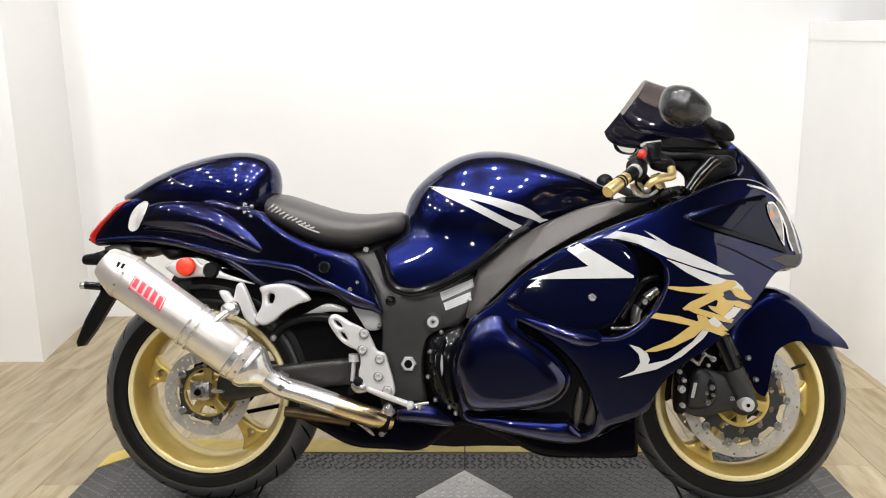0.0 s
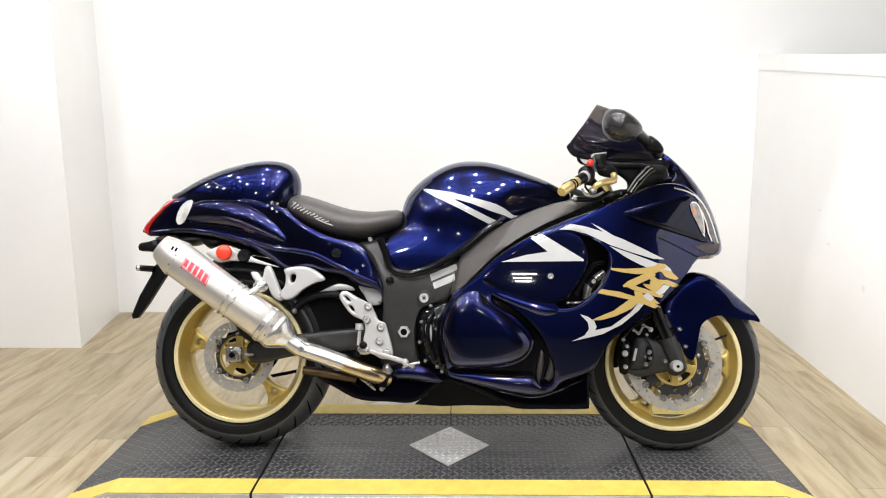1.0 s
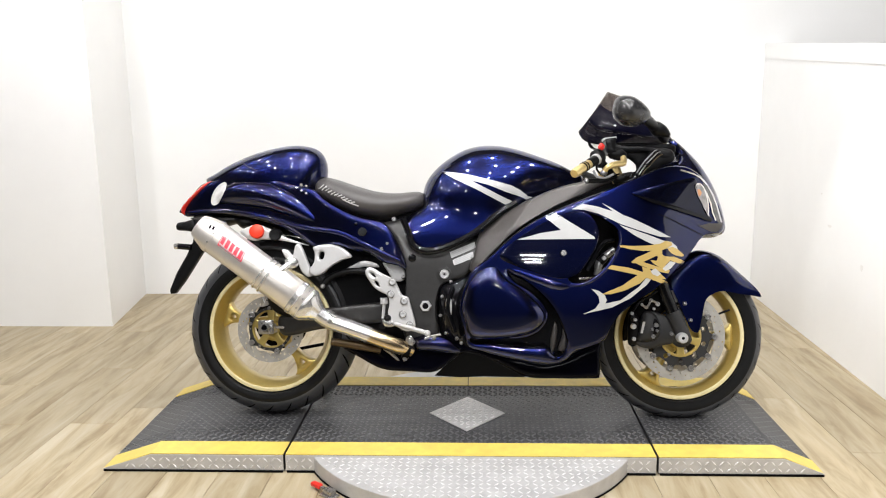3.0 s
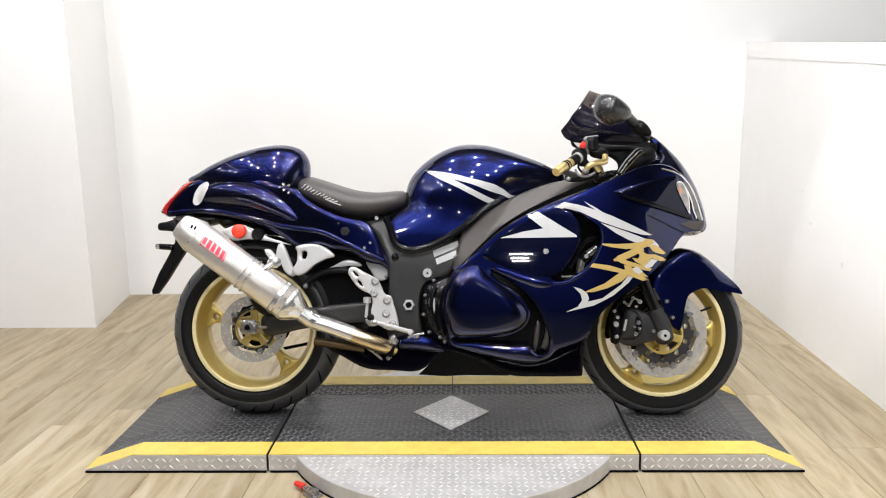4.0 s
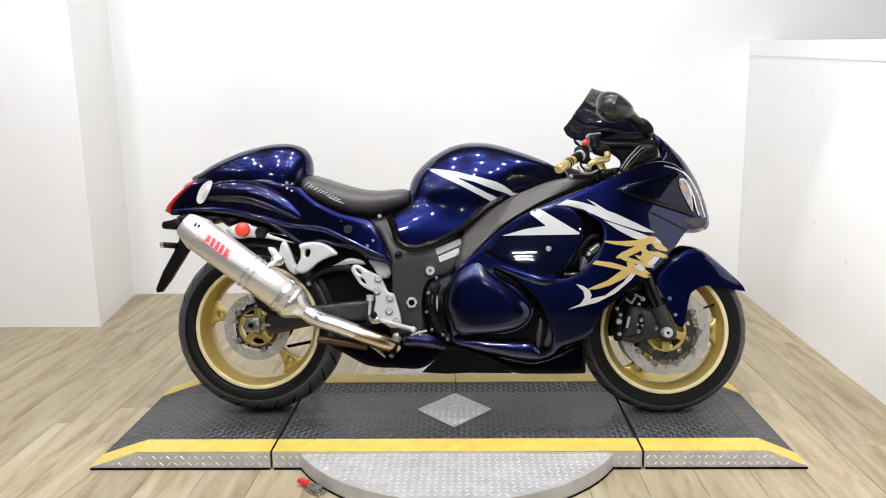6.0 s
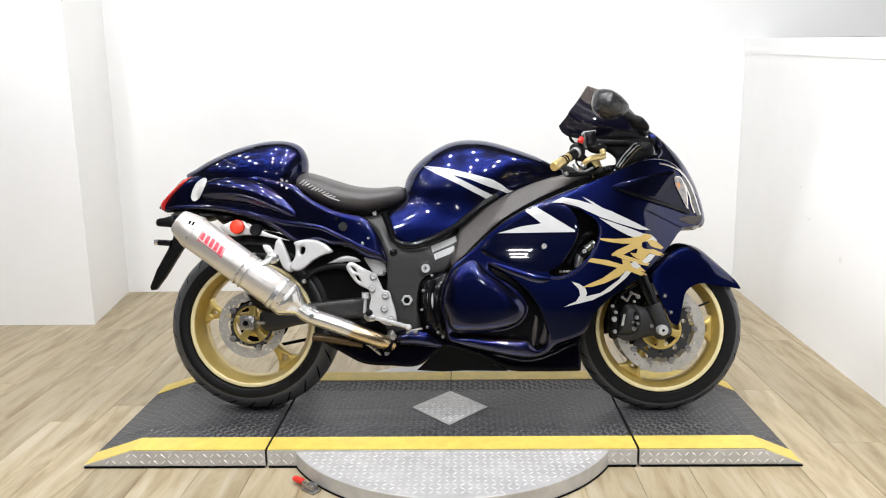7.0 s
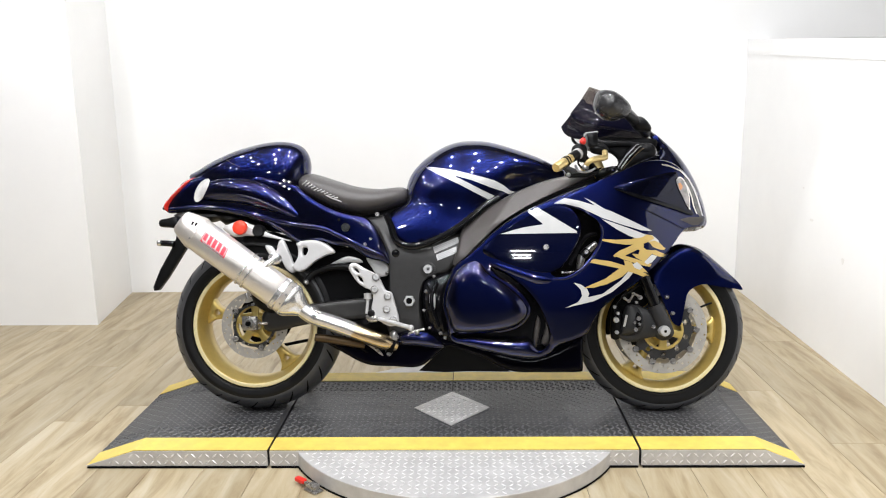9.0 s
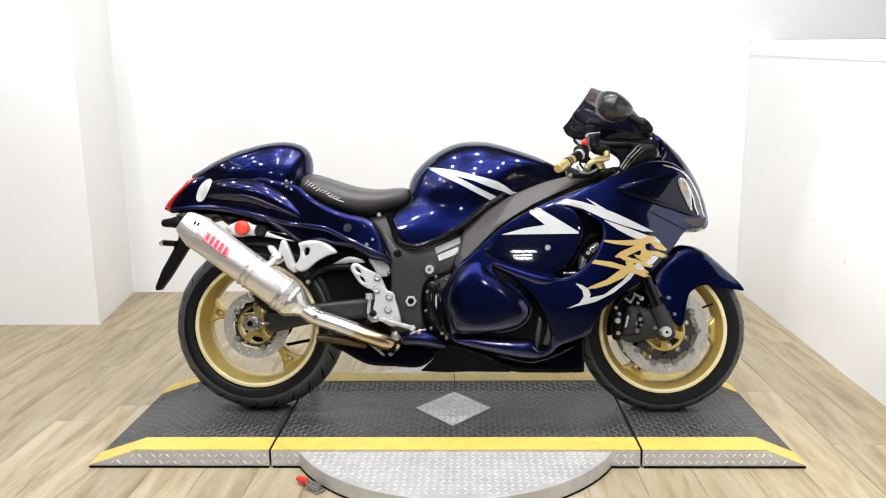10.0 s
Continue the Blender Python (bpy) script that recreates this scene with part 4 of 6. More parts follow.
puffed("tail_underside", [(-1.069, 0.730), (-0.974, 0.742), (-0.824, 0.732), (-0.717, 0.698), (-0.653, 0.660), (-0.717, 0.668), (-0.781, 0.694), (-0.867, 0.690), (-0.884, 0.707), (-0.931, 0.699), (-0.985, 0.712), (-1.039, 0.717)], 0.07, BLACK, bike, "black tail underside", radius=0.02)
# hinge trim where cowl, pod and seat meet
for q in ((-0.626, -0.135, 0.833), (-0.610, -0.135, 0.822), (-0.593, -0.135, 0.812)):
    bolt("cowl_fastener", q, 0.005, CHROME, bike, socket=False)
bolt("grab_socket", (-0.384, -0.170, 0.672), 0.016, BLACK_GLOSS, bike, "black bung in the tail fairing")
bolt("grab_socket", (-0.408, -0.170, 0.700), 0.006, BLACK_GLOSS, bike, socket=False)
bolt("fairing_bolt", (-0.316, -0.166, 0.612), 0.006, STEEL, bike, "steel fairing bolt")
bolt("fairing_bolt", (-0.296, -0.166, 0.631), 0.005, STEEL, bike, "steel fairing bolt")
bolt("seat_bolt", (-0.274, -0.150, 0.718), 0.008, STEEL, bike, "steel seat bolt")

# plate hanger and signals
panel("plate_hanger", [(-1.044, 0.728), (-0.974, 0.736), (-0.959, 0.703), (-0.985, 0.665), (-0.994, 0.634), (-1.024, 0.602), (-1.043, 0.623), (-1.032, 0.686)], 0.05, SPAR_GREY, bike, "grey plate hanger", depth=0.012, radius=0.02, thick=0.09)
panel("mud_flap", [(-1.003, 0.661), (-0.982, 0.636), (-0.986, 0.615), (-1.063, 0.494), (-1.098, 0.448), (-1.115, 0.446), (-1.119, 0.459), (-1.093, 0.523), (-1.050, 0.598), (-1.041, 0.627)], 0.075, BLACK, bike, "black plastic mud flap", depth=0.006, radius=0.012, thick=0.02, curved=False)
panel("rear_signal", [(-1.080, 0.706), (-1.046, 0.714), (-1.013, 0.720), (-1.009, 0.677), (-1.046, 0.679), (-1.080, 0.683)], 0.10, BLACK, bike, "black rear turn signal", depth=0.02, radius=0.01, thick=0.04)
tube("plate_light", [(-1.084, -0.100, 0.623), (-1.029, -0.100, 0.619)], 0.011, BLACK_GLOSS, bike, "black plate light")
lathe("light_lens", [(0, -0.004), (0.0105, -0.004), (0.0115, 0), (0.0115, 0.010), (0, 0.010)], (-1.086, -0.100, 0.623), CHROME, bike, segs=18, axis="X")
panel("reflector_bracket", [(-0.841, 0.675), (-0.814, 0.690), (-0.785, 0.700), (-0.752, 0.695), (-0.736, 0.679), (-0.707, 0.683), (-0.680, 0.658), (-0.588, 0.625), (-0.629, 0.631), (-0.690, 0.642), (-0.752, 0.646), (-0.794, 0.642), (-0.825, 0.659)], 0.12, SILVER_PAINT, bike, "silver painted bracket", depth=0.006, radius=0.01, thick=0.006)
lathe("rear_reflector", [(0, -0.016), (0.020, -0.0155), (0.0245, -0.012), (0.026, -0.004), (0.026, 0.004), (0, 0.004)], (-0.770, -0.145, 0.675), RED_REFLECTOR, bike, "round red reflector", segs=40)
lathe("horn", [(0, -0.012), (0.018, -0.014), (0.023, -0.006), (0.023, 0.02), (0, 0.02)], (-0.709, -0.120, 0.663), BLACK, bike, "black round fitting", segs=28)
puffed("under_seat_tray", [(-0.776, 0.643), (-0.648, 0.642), (-0.522, 0.621), (-0.396, 0.599), (-0.245, 0.567), (-0.241, 0.473), (-0.333, 0.507), (-0.417, 0.528), (-0.522, 0.512), (-0.649, 0.538), (-0.776, 0.580)], 0.02, DARK, bike, "black under-seat tray", y0=0.075, radius=0.02)

# ---- seat ----
seat = puffed("seat", [(-0.582, 0.847), (-0.567, 0.868), (-0.537, 0.878), (-0.489, 0.867), (-0.426, 0.846), (-0.352, 0.825), (-0.279, 0.818), (-0.216, 0.823), (-0.185, 0.821), (-0.166, 0.796), (-0.177, 0.765), (-0.217, 0.746), (-0.269, 0.730), (-0.328, 0.714), (-0.395, 0.720), (-0.458, 0.742), (-0.521, 0.774), (-0.569, 0.805)], 0.15, SEAT_MAT, bike, "black leather-look solo seat", power=0.36, cell=0.010)


def on_side(host, x, z, lift):
    """The place where the host's near side stands over a place of the side view."""
    tree = mathutils.bvhtree.BVHTree.FromPolygons([v.co for v in host.data.vertices], [tuple(p.vertices) for p in host.data.polygons])
    hit = tree.ray_cast(Vector((x, -1, z)), Vector((0, 1, 0)))[0]
    return (x, (hit.y if hit else -0.14) - lift, z)


def stitched_row():
    """A row of slanted stitched bars, the first ones tall, with a long stroke beneath."""
    s0, s1 = Vector((-0.548, 0.838)), Vector((-0.400, 0.768))
    d = (s1 - s0).normalized()
    q = Vector((-d.y, d.x))
    at = lambda f, h: s0.lerp(s1, f) + q * h
    strokes = []
    for k, (low, high) in enumerate(((-0.009, 0.012), (-0.010, 0.011), (-0.006, 0.008), (-0.006, 0.006), (-0.010, 0.005), (-0.006, 0.005), (-0.005, 0.007), (-0.005, 0.005), (-0.005, 0.005), (-0.004, 0.004), (-0.003, 0.004))):
        f = 0.02 + 0.082 * k
        strokes.append([at(f - 0.02, low), at(f + 0.03, 0.3 * high), at(f + 0.05, high)])
    strokes.append([at(0.62, -0.007), at(0.80, -0.007), at(1.00, -0.004)])
    for line in strokes:
        pts = smooth_loop([(p.x, p.y, 0.0) for p in line], 0.004, closed=False)
        tube("seat_stitching", [on_side(seat, p.x, p.y, 0.0006) for p in pts], 0.0023, STITCH, seat, "pale stitched bar", segs=6, curved=False)


stitched_row()

for x, z, r in ((-0.633, 0.836, 0.007), (-0.621, 0.846, 0.006), (-0.616, 0.832, 0.009), (-0.604, 0.841, 0.006), (-0.600, 0.827, 0.007)):
    bolt("cowl_latch", on_side(hump, x, z, 0.003), r, CHROME, bike, "bright cowl latch fitting", socket=False)
# flat pale film painted on for the light line of a crease
decal("cowl_crease", [(-0.838, 0.928), (-0.812, 0.912), (-0.780, 0.898), (-0.780, 0.8965), (-0.813, 0.9095), (-0.839, 0.9255)], [hump], SPAR_GREY, bike, "pale film imitating the crease's highlight", lift=0.001, cell=0.004)

# ---- tank ----
KNEE, FOOT, POCKET = [(-0.110, 0.759)][0], [(-0.123, 0.656)][0], [(0.266, 0.858)][0]


def tank_shape(x, z):
    """The tank's knee hollow, its flared foot and the shallow pocket at its front."""
    hill = lambda c, a, w, h: math.exp(-((x - c[0]) / w) ** 2 - ((z - c[1]) / h) ** 2) * a
    q = ((x - POCKET[0] - 0.35 * (z - POCKET[1])) / 0.075) ** 2 + ((z - POCKET[1]) / 0.034) ** 2
    return hill(KNEE, -0.006, 0.10, 0.045) - 0.005 / (1 + q ** 3)


tank = puffed("fuel_tank", [(-0.182, 0.793), (-0.179, 0.828), (-0.163, 0.870), (-0.127, 0.913), (-0.076, 0.952), (-0.018, 0.981), (0.045, 0.993), (0.111, 0.990), (0.169, 0.977), (0.242, 0.953), (0.314, 0.926), (0.365, 0.900), (0.409, 0.873), (0.396, 0.815), (0.303, 0.779), (0.220, 0.750), (0.158, 0.726), (0.110, 0.709), (0.058, 0.680), (-0.007, 0.654), (-0.078, 0.619), (-0.141, 0.598), (-0.195, 0.598), (-0.225, 0.626), (-0.241, 0.676), (-0.245, 0.724), (-0.211, 0.749), (-0.178, 0.770)], 0.155, BLUE, bike, "dark blue fuel tank", power=0.40, cell=0.009, extra=tank_shape, foot=(FOOT[1] - 0.01, KNEE[1] + 0.10, 0.036))
tube("tank_edge_trim", [(-0.241, -0.167, 0.720), (-0.223, -0.167, 0.675), (-0.207, -0.167, 0.627), (-0.179, -0.167, 0.608), (-0.137, -0.167, 0.604), (-0.073, -0.167, 0.623), (0.000, -0.167, 0.661), (0.060, -0.167, 0.705), (0.108, -0.167, 0.744), (0.161, -0.167, 0.773)], 0.012, BLACK_GLOSS, bike, "black gloss tank edge trim", flat=0.8)
lathe("fuel_cap", [(0, -0.006), (0.030, -0.008), (0.034, -0.014), (0.034, -0.04), (0, -0.04)], (0.124, 0.000, 0.989), BLACK, bike, "black fuel cap", segs=32, axis="Z")
puffed("tank_underside", [(-0.254, 0.730), (-0.168, 0.755), (-0.020, 0.741), (0.085, 0.766), (0.201, 0.803), (0.254, 0.794), (0.170, 0.752), (0.085, 0.692), (0.005, 0.631), (-0.084, 0.598), (-0.152, 0.577), (-0.208, 0.585), (-0.237, 0.641)], 0.01, DARK, bike, "dark underside of the tank", y0=0.03, radius=0.02)
decal("tank_stripe", [(-0.108, 0.891), (-0.015, 0.876), (0.085, 0.851), (0.145, 0.834), (0.175, 0.818), (0.201, 0.798), (0.219, 0.795), (0.195, 0.786), (0.175, 0.796), (0.129, 0.810), (0.065, 0.835), (-0.015, 0.858)], [tank], SILVER_DECAL, bike, "silver slash decal")
decal("tank_stripe", [(-0.102, 0.886), (-0.015, 0.860), (0.041, 0.831), (0.105, 0.798), (0.153, 0.776), (0.165, 0.770), (0.137, 0.760), (0.085, 0.786), (0.015, 0.823), (-0.056, 0.858)], [tank], SILVER_DECAL, bike, "silver slash decal", lift=0.0016)

# ---- frame and engine ----
PLATE_BEND = [(-0.207, 0.546)][0][1]


def plate_lean(x, z):
    """The plate leans in towards the tank above its bend."""
    s = max(0.0, z - PLATE_BEND)
    return -2.2 * s * s if s < 0.08 else -0.01408 - 0.352 * (s - 0.08)


pivot_plate = panel("frame_plate", [(-0.320, 0.705), (-0.279, 0.714), (-0.242, 0.724), (-0.230, 0.676), (-0.214, 0.627), (-0.186, 0.597), (-0.138, 0.595), (-0.073, 0.612), (0.014, 0.654), (0.032, 0.630), (0.020, 0.588), (-0.001, 0.538), (-0.027, 0.509), (-0.068, 0.501), (-0.106, 0.481), (-0.122, 0.437), (-0.125, 0.377), (-0.119, 0.300), (-0.180, 0.292), (-0.236, 0.292), (-0.240, 0.397), (-0.235, 0.518), (-0.251, 0.589), (-0.283, 0.660)], 0.128, FRAME_GREY, bike, "dark grey frame plate", depth=0.012, radius=0.02, thick=0.04, extra=plate_lean)
panel("frame_plate", [(-0.320, 0.705), (-0.279, 0.714), (-0.242, 0.724), (-0.230, 0.676), (-0.214, 0.627), (-0.186, 0.597), (-0.138, 0.595), (-0.073, 0.612), (0.014, 0.654), (0.032, 0.630), (0.020, 0.588), (-0.001, 0.538), (-0.027, 0.509), (-0.068, 0.501), (-0.106, 0.481), (-0.122, 0.437), (-0.125, 0.377), (-0.119, 0.300), (-0.180, 0.292), (-0.236, 0.292), (-0.240, 0.397), (-0.235, 0.518), (-0.251, 0.589), (-0.283, 0.660)], 0.128, FRAME_GREY, bike, "dark grey frame plate", depth=0.012, radius=0.02, thick=0.04, extra=plate_lean, side=1)
COVER_FOLD = [(0.222, 0.795), (0.088, 0.614)]


def cover_fold(x, z):
    """The cover falls away behind the crease that runs down it, and its front part turns up towards the tank."""
    (ax, az), (bx, bz) = COVER_FOLD
    d = ((x - ax) * (bz - az) - (z - az) * (bx - ax)) / math.hypot(bx - ax, bz - az)
    lean = -0.30 * max(0.0, z - 0.70 - 0.33 * (x - 0.2))
    return (-0.70 * d if d > 0 else 0.0) + lean


COVER = [(-0.005, 0.536), (0.011, 0.599), (0.026, 0.661), (0.051, 0.704), (0.085, 0.731), (0.144, 0.755), (0.218, 0.791), (0.299, 0.823), (0.377, 0.842), (0.442, 0.85), (0.496, 0.85), (0.434, 0.818), (0.376, 0.793), (0.299, 0.759), (0.221, 0.717), (0.162, 0.677), (0.107, 0.629), (0.06, 0.583), (0.021, 0.544)]
for side in (1, -1):
    spar = panel("frame_cover", COVER, lambda x, z: 0.205, SPAR_GREY, bike, "warm grey satin frame cover", depth=0.012, radius=0.014, thick=0.02, extra=cover_fold, side=side, cell=0.008)
bolt("frame_plug", (-0.210, -0.142, 0.579), 0.014, BLACK_GLOSS, bike, "black frame plug", socket=False)
bolt("engine_bolt", (-0.095, -0.146, 0.522), 0.017, ALU_BOLT, bike, "steel engine mounting bolt", proud=0.01)
lathe("bolt_recess", [(0, -0.0115), (0.0035, -0.0115), (0.004, -0.004), (0, -0.004)], (-0.095, -0.146, 0.522), FRAME_GREY, bike, segs=16)
lathe("bolt_ring", [(0.019, 0.003), (0.019, -0.004), (0.026, -0.003), (0.026, 0.003)], (-0.095, -0.146, 0.522), FRAME_GREY, bike, segs=24, closed=True)
bolt("pivot_nut", (-0.162, -0.146, 0.409), 0.021, ALU_BOLT, bike, "steel swingarm pivot nut", proud=0.012, hexagon=True)
lathe("pivot_bore", [(0, -0.0085), (0.011, -0.0085), (0.011, 0.0), (0, 0)], (-0.162, -0.150, 0.410), DARK, bike, segs=20)
for loop in ([(-0.077, 0.600), (0.012, 0.636), (0.016, 0.616), (-0.071, 0.578)], [(-0.067, 0.572), (0.006, 0.602), (0.010, 0.580), (-0.061, 0.552)]):
    lab = decal("warning_label", loop, [pivot_plate, spar], LABEL_WHITE, bike, "white warning label")
    p, q = Vector(loop[0]).lerp(Vector(loop[3]), 0.5), Vector(loop[1]).lerp(Vector(loop[2]), 0.5)
    up = (Vector(loop[0]) - Vector(loop[3])) * 0.09
    for f in (-0.28, 0.0, 0.28):
        off = (Vector(loop[0]) - Vector(loop[3])) * f
        a, b = p.lerp(q, 0.08) + off, p.lerp(q, 0.9) + off
        decal("label_line", [tuple(a - up), tuple(b - up), tuple(b + up), tuple(a + up)], [lab], LABEL_PALE, bike, lift=0.0008)
cover = panel("engine_cover", [(-0.109, 0.480), (-0.067, 0.500), (-0.016, 0.514), (0.007, 0.478), (-0.007, 0.398), (-0.005, 0.318), (-0.006, 0.270), (-0.046, 0.266), (-0.086, 0.290), (-0.107, 0.338), (-0.117, 0.408)], 0.12, BLACK_GLOSS, bike, "black gloss engine cover", depth=0.05, radius=0.0, thick=0.03, power=0.5)
tube("cover_rib", [(-0.064, -0.172, 0.479), (-0.080, -0.178, 0.429), (-0.078, -0.178, 0.380), (-0.057, -0.172, 0.319)], 0.007, BLACK_GLOSS, bike)
# pale plate put in for the white reflection on the gloss cover
panel("cover_cap", [(-0.088, 0.435), (-0.072, 0.439), (-0.067, 0.409), (-0.071, 0.379), (-0.085, 0.383)], 0.168, SILVER_PAINT, bike, "pale plate imitating a reflection", depth=0.006, radius=0.006)
for q in ((-0.072, -0.165, 0.496), (-0.103, -0.162, 0.444), (-0.109, -0.162, 0.376), (-0.089, -0.165, 0.315), (-0.051, -0.172, 0.297), (-0.035, -0.172, 0.281)):
    bolt("cover_bolt", q, 0.0065, STEEL, bike, socket=False)

# rear set, foot peg and brake parts
panel("heel_plate", [(-0.372, 0.528), (-0.365, 0.544), (-0.349, 0.546), (-0.314, 0.526), (-0.270, 0.502), (-0.254, 0.474), (-0.242, 0.450), (-0.222, 0.442), (-0.213, 0.417), (-0.197, 0.357), (-0.197, 0.335), (-0.215, 0.323), (-0.243, 0.329), (-0.279, 0.357), (-0.292, 0.385), (-0.286, 0.421), (-0.294, 0.449), (-0.318, 0.461), (-0.338, 0.475), (-0.360, 0.504)], 0.185, SILVER_PAINT, bike, "silver painted heel plate", depth=0.006, radius=0.008, thick=0.010, cell=0.006,
      holes=[[(-0.356, 0.532), (-0.342, 0.526), (-0.334, 0.512), (-0.346, 0.516)], [(-0.340, 0.500), (-0.328, 0.496), (-0.320, 0.478), (-0.332, 0.484)]])
for q in ((-0.275, -0.193, 0.496), (-0.280, -0.193, 0.453), (-0.234, -0.193, 0.429), (-0.238, -0.193, 0.383), (-0.215, -0.193, 0.345)):
    bolt("plate_bolt", q, 0.0105, ALU_BOLT, bike, proud=0.005)
    lathe("bolt_washer", [(0.010, 0.002), (0.010, -0.0035), (0.0135, -0.003), (0.0135, 0.002)], q, STEEL, bike, segs=20, closed=True)
tube("foot_peg", [(-0.265, -0.200, 0.350), (-0.209, -0.250, 0.341), (-0.151, -0.290, 0.330)], [0.007, 0.008, 0.008], SILVER_PAINT, bike, "silver foot peg", curved=False)
lathe("peg_tip", [(0, -0.012), (0.008, -0.010), (0.011, 0), (0.008, 0.010), (0, 0.012)], (-0.145, -0.290, 0.328), SILVER_PAINT, bike, segs=18)
tube("brake_cylinder", [(-0.307, -0.170, 0.439), (-0.307, -0.170, 0.419), (-0.307, -0.170, 0.417), (-0.311, -0.170, 0.367)], [0.014, 0.014, 0.006, 0.006], SILVER_PAINT, bike, "silver brake cylinder", curved=False)
puffed("peg_bracket", [(-0.312, 0.360), (-0.292, 0.368), (-0.272, 0.358), (-0.264, 0.346), (-0.280, 0.338), (-0.300, 0.340)], 0.008, STEEL, bike, "steel peg bracket", center=-0.19, cell=0.005)
lathe("peg_knob", [(0, -0.014), (0.010, -0.012), (0.013, -0.004), (0.013, 0.014), (0, 0.014)], (-0.292, -0.190, 0.369), BLACK, bike, "black rubber knob", segs=20)
lathe("brake_switch", [(0, -0.012), (0.010, -0.012), (0.010, 0.02), (0, 0.02)], (-0.315, -0.160, 0.338), BLACK, bike, segs=18)
# upper hanger
hanger = panel("exhaust_hanger", [(-0.577, 0.532), (-0.558, 0.565), (-0.556, 0.601), (-0.562, 0.617), (-0.528, 0.627), (-0.487, 0.626), (-0.447, 0.608), (-0.425, 0.584), (-0.457, 0.572), (-0.494, 0.552), (-0.528, 0.524), (-0.555, 0.516)], 0.165, SILVER_PAINT, bike, "silver painted hanger bracket", depth=0.008, radius=0.010, thick=0.014, cell=0.006, holes=[[(-0.536, 0.601), (-0.520, 0.598), (-0.526, 0.576), (-0.538, 0.576)]])
panel("exhaust_hanger", [(-0.627, 0.625), (-0.613, 0.631), (-0.589, 0.581), (-0.573, 0.540), (-0.565, 0.520), (-0.581, 0.512), (-0.605, 0.532), (-0.626, 0.577), (-0.642, 0.561), (-0.666, 0.585), (-0.676, 0.609), (-0.654, 0.607), (-0.638, 0.589)], 0.155, SILVER_PAINT, bike, "silver painted hanger arm", depth=0.006, radius=0.008, thick=0.012, cell=0.006)
panel("subframe_brace", [(-0.467, 0.531), (-0.426, 0.555), (-0.389, 0.569), (-0.344, 0.559), (-0.333, 0.546), (-0.385, 0.547)], 0.11, SILVER_PAINT, bike, "silver subframe brace", depth=0.005, radius=0.008)
panel("subframe_brace", [(-0.319, 0.563), (-0.246, 0.542), (-0.242, 0.501), (-0.278, 0.497), (-0.299, 0.526)], 0.11, SILVER_PAINT, bike, "silver subframe brace", depth=0.005, radius=0.008)
bolt("brace_bolt", (-0.243, -0.130, 0.510), 0.007, STEEL, bike, socket=False)

# ---- exhaust ----
a, b = Vector((-0.914, -0.260, 0.677)), Vector((-0.566, -0.235, 0.417))
d = (b - a).normalized()
L0 = (b - a).length
along = lambda s: tuple(a + d * s)


def oval_tube(name, stations, material, parent, label="", segs=60):
    """A sleeve round the muffler's axis, its section a triangle with broad round corners; stations are places along it and sizes."""
    s1 = d.cross(Vector((0, 1, 0))).normalized()
    q = s1.cross(d).normalized()
    verts, faces = [], []
    for s, r in stations:
        for k in range(segs):
            t = 2 * math.pi * k / segs
            rr = r * (1.0 + 0.045 * math.cos(3 * (t - MUFFLER_TURN)) + 0.012 * math.cos(6 * (t - MUFFLER_TURN)))
            verts.append(a + d * s + rr * (math.cos(t) * s1 + math.sin(t) * q))
    for i in range(len(stations) - 1):
        faces += [(i * segs + k, i * segs + (k + 1) % segs, (i + 1) * segs + (k + 1) % segs, (i + 1) * segs + k) for k in range(segs)]
    faces += [tuple(range(segs)), tuple(range(len(verts) - segs, len(verts)))[::-1]]
    return mesh_object(name, verts, faces, material, parent, label)


MUFFLER_TURN = radians(95)
muffler = oval_tube("muffler", [(0.035, 0.057), (0.040, 0.059), (L0 - 0.005, 0.059), (L0, 0.056)], BRUSHED, bike, "brushed titanium muffler")
oval_tube("end_cap", [(-0.030, 0.038), (-0.026, 0.042), (0.0, 0.051), (0.034, 0.0610), (0.044, 0.0610)], BRUSHED, muffler, "brushed end cap")
tube("tip", [along(-0.034), along(0.0)], [0.028, 0.028], DARK, muffler, curved=False, segs=28)
oval_tube("inlet_cap", [(L0 - 0.012, 0.0605), (L0 - 0.006, 0.0615), (L0 + 0.006, 0.0595), (L0 + 0.030, 0.042), (L0 + 0.05, 0.028)], CHROME, muffler, "polished inlet cone")
for s in (0.004, L0 - 0.020):
    for k in range(10):
        ang = 2 * math.pi * k / 10
        s1 = d.cross(Vector((0, 1, 0))).normalized()
        q = s1.cross(d).normalized()
        c = Vector(along(s)) + 0.0605 * (math.cos(ang) * s1 + math.sin(ang) * q)
        if s < 0.1:
            c = Vector(along(s + 0.036)) + 0.0605 * (math.cos(ang) * s1 + math.sin(ang) * q)
        lathe("rivet", [(0, -0.002), (0.003, -0.0018), (0.0035, 0), (0.0035, 0.002), (0, 0.002)], tuple(c), STEEL, muffler, segs=8)
for s in (0.244, 0.266):
    oval_tube("clamp_band", [(s, 0.061), (s + 0.0015, 0.0635), (s + 0.0055, 0.0635), (s + 0.007, 0.061)], CHROME, muffler, "polished clamp band")
oval_tube("inlet_collar", [(L0 - 0.052, 0.0608), (L0 - 0.050, 0.0625), (L0 - 0.036, 0.0625), (L0 - 0.034, 0.0608)], CHROME, muffler, "polished collar")
oval_tube("collar_seam", [(L0 - 0.0535, 0.0606), (L0 - 0.0325, 0.0606)], STEEL, muffler)
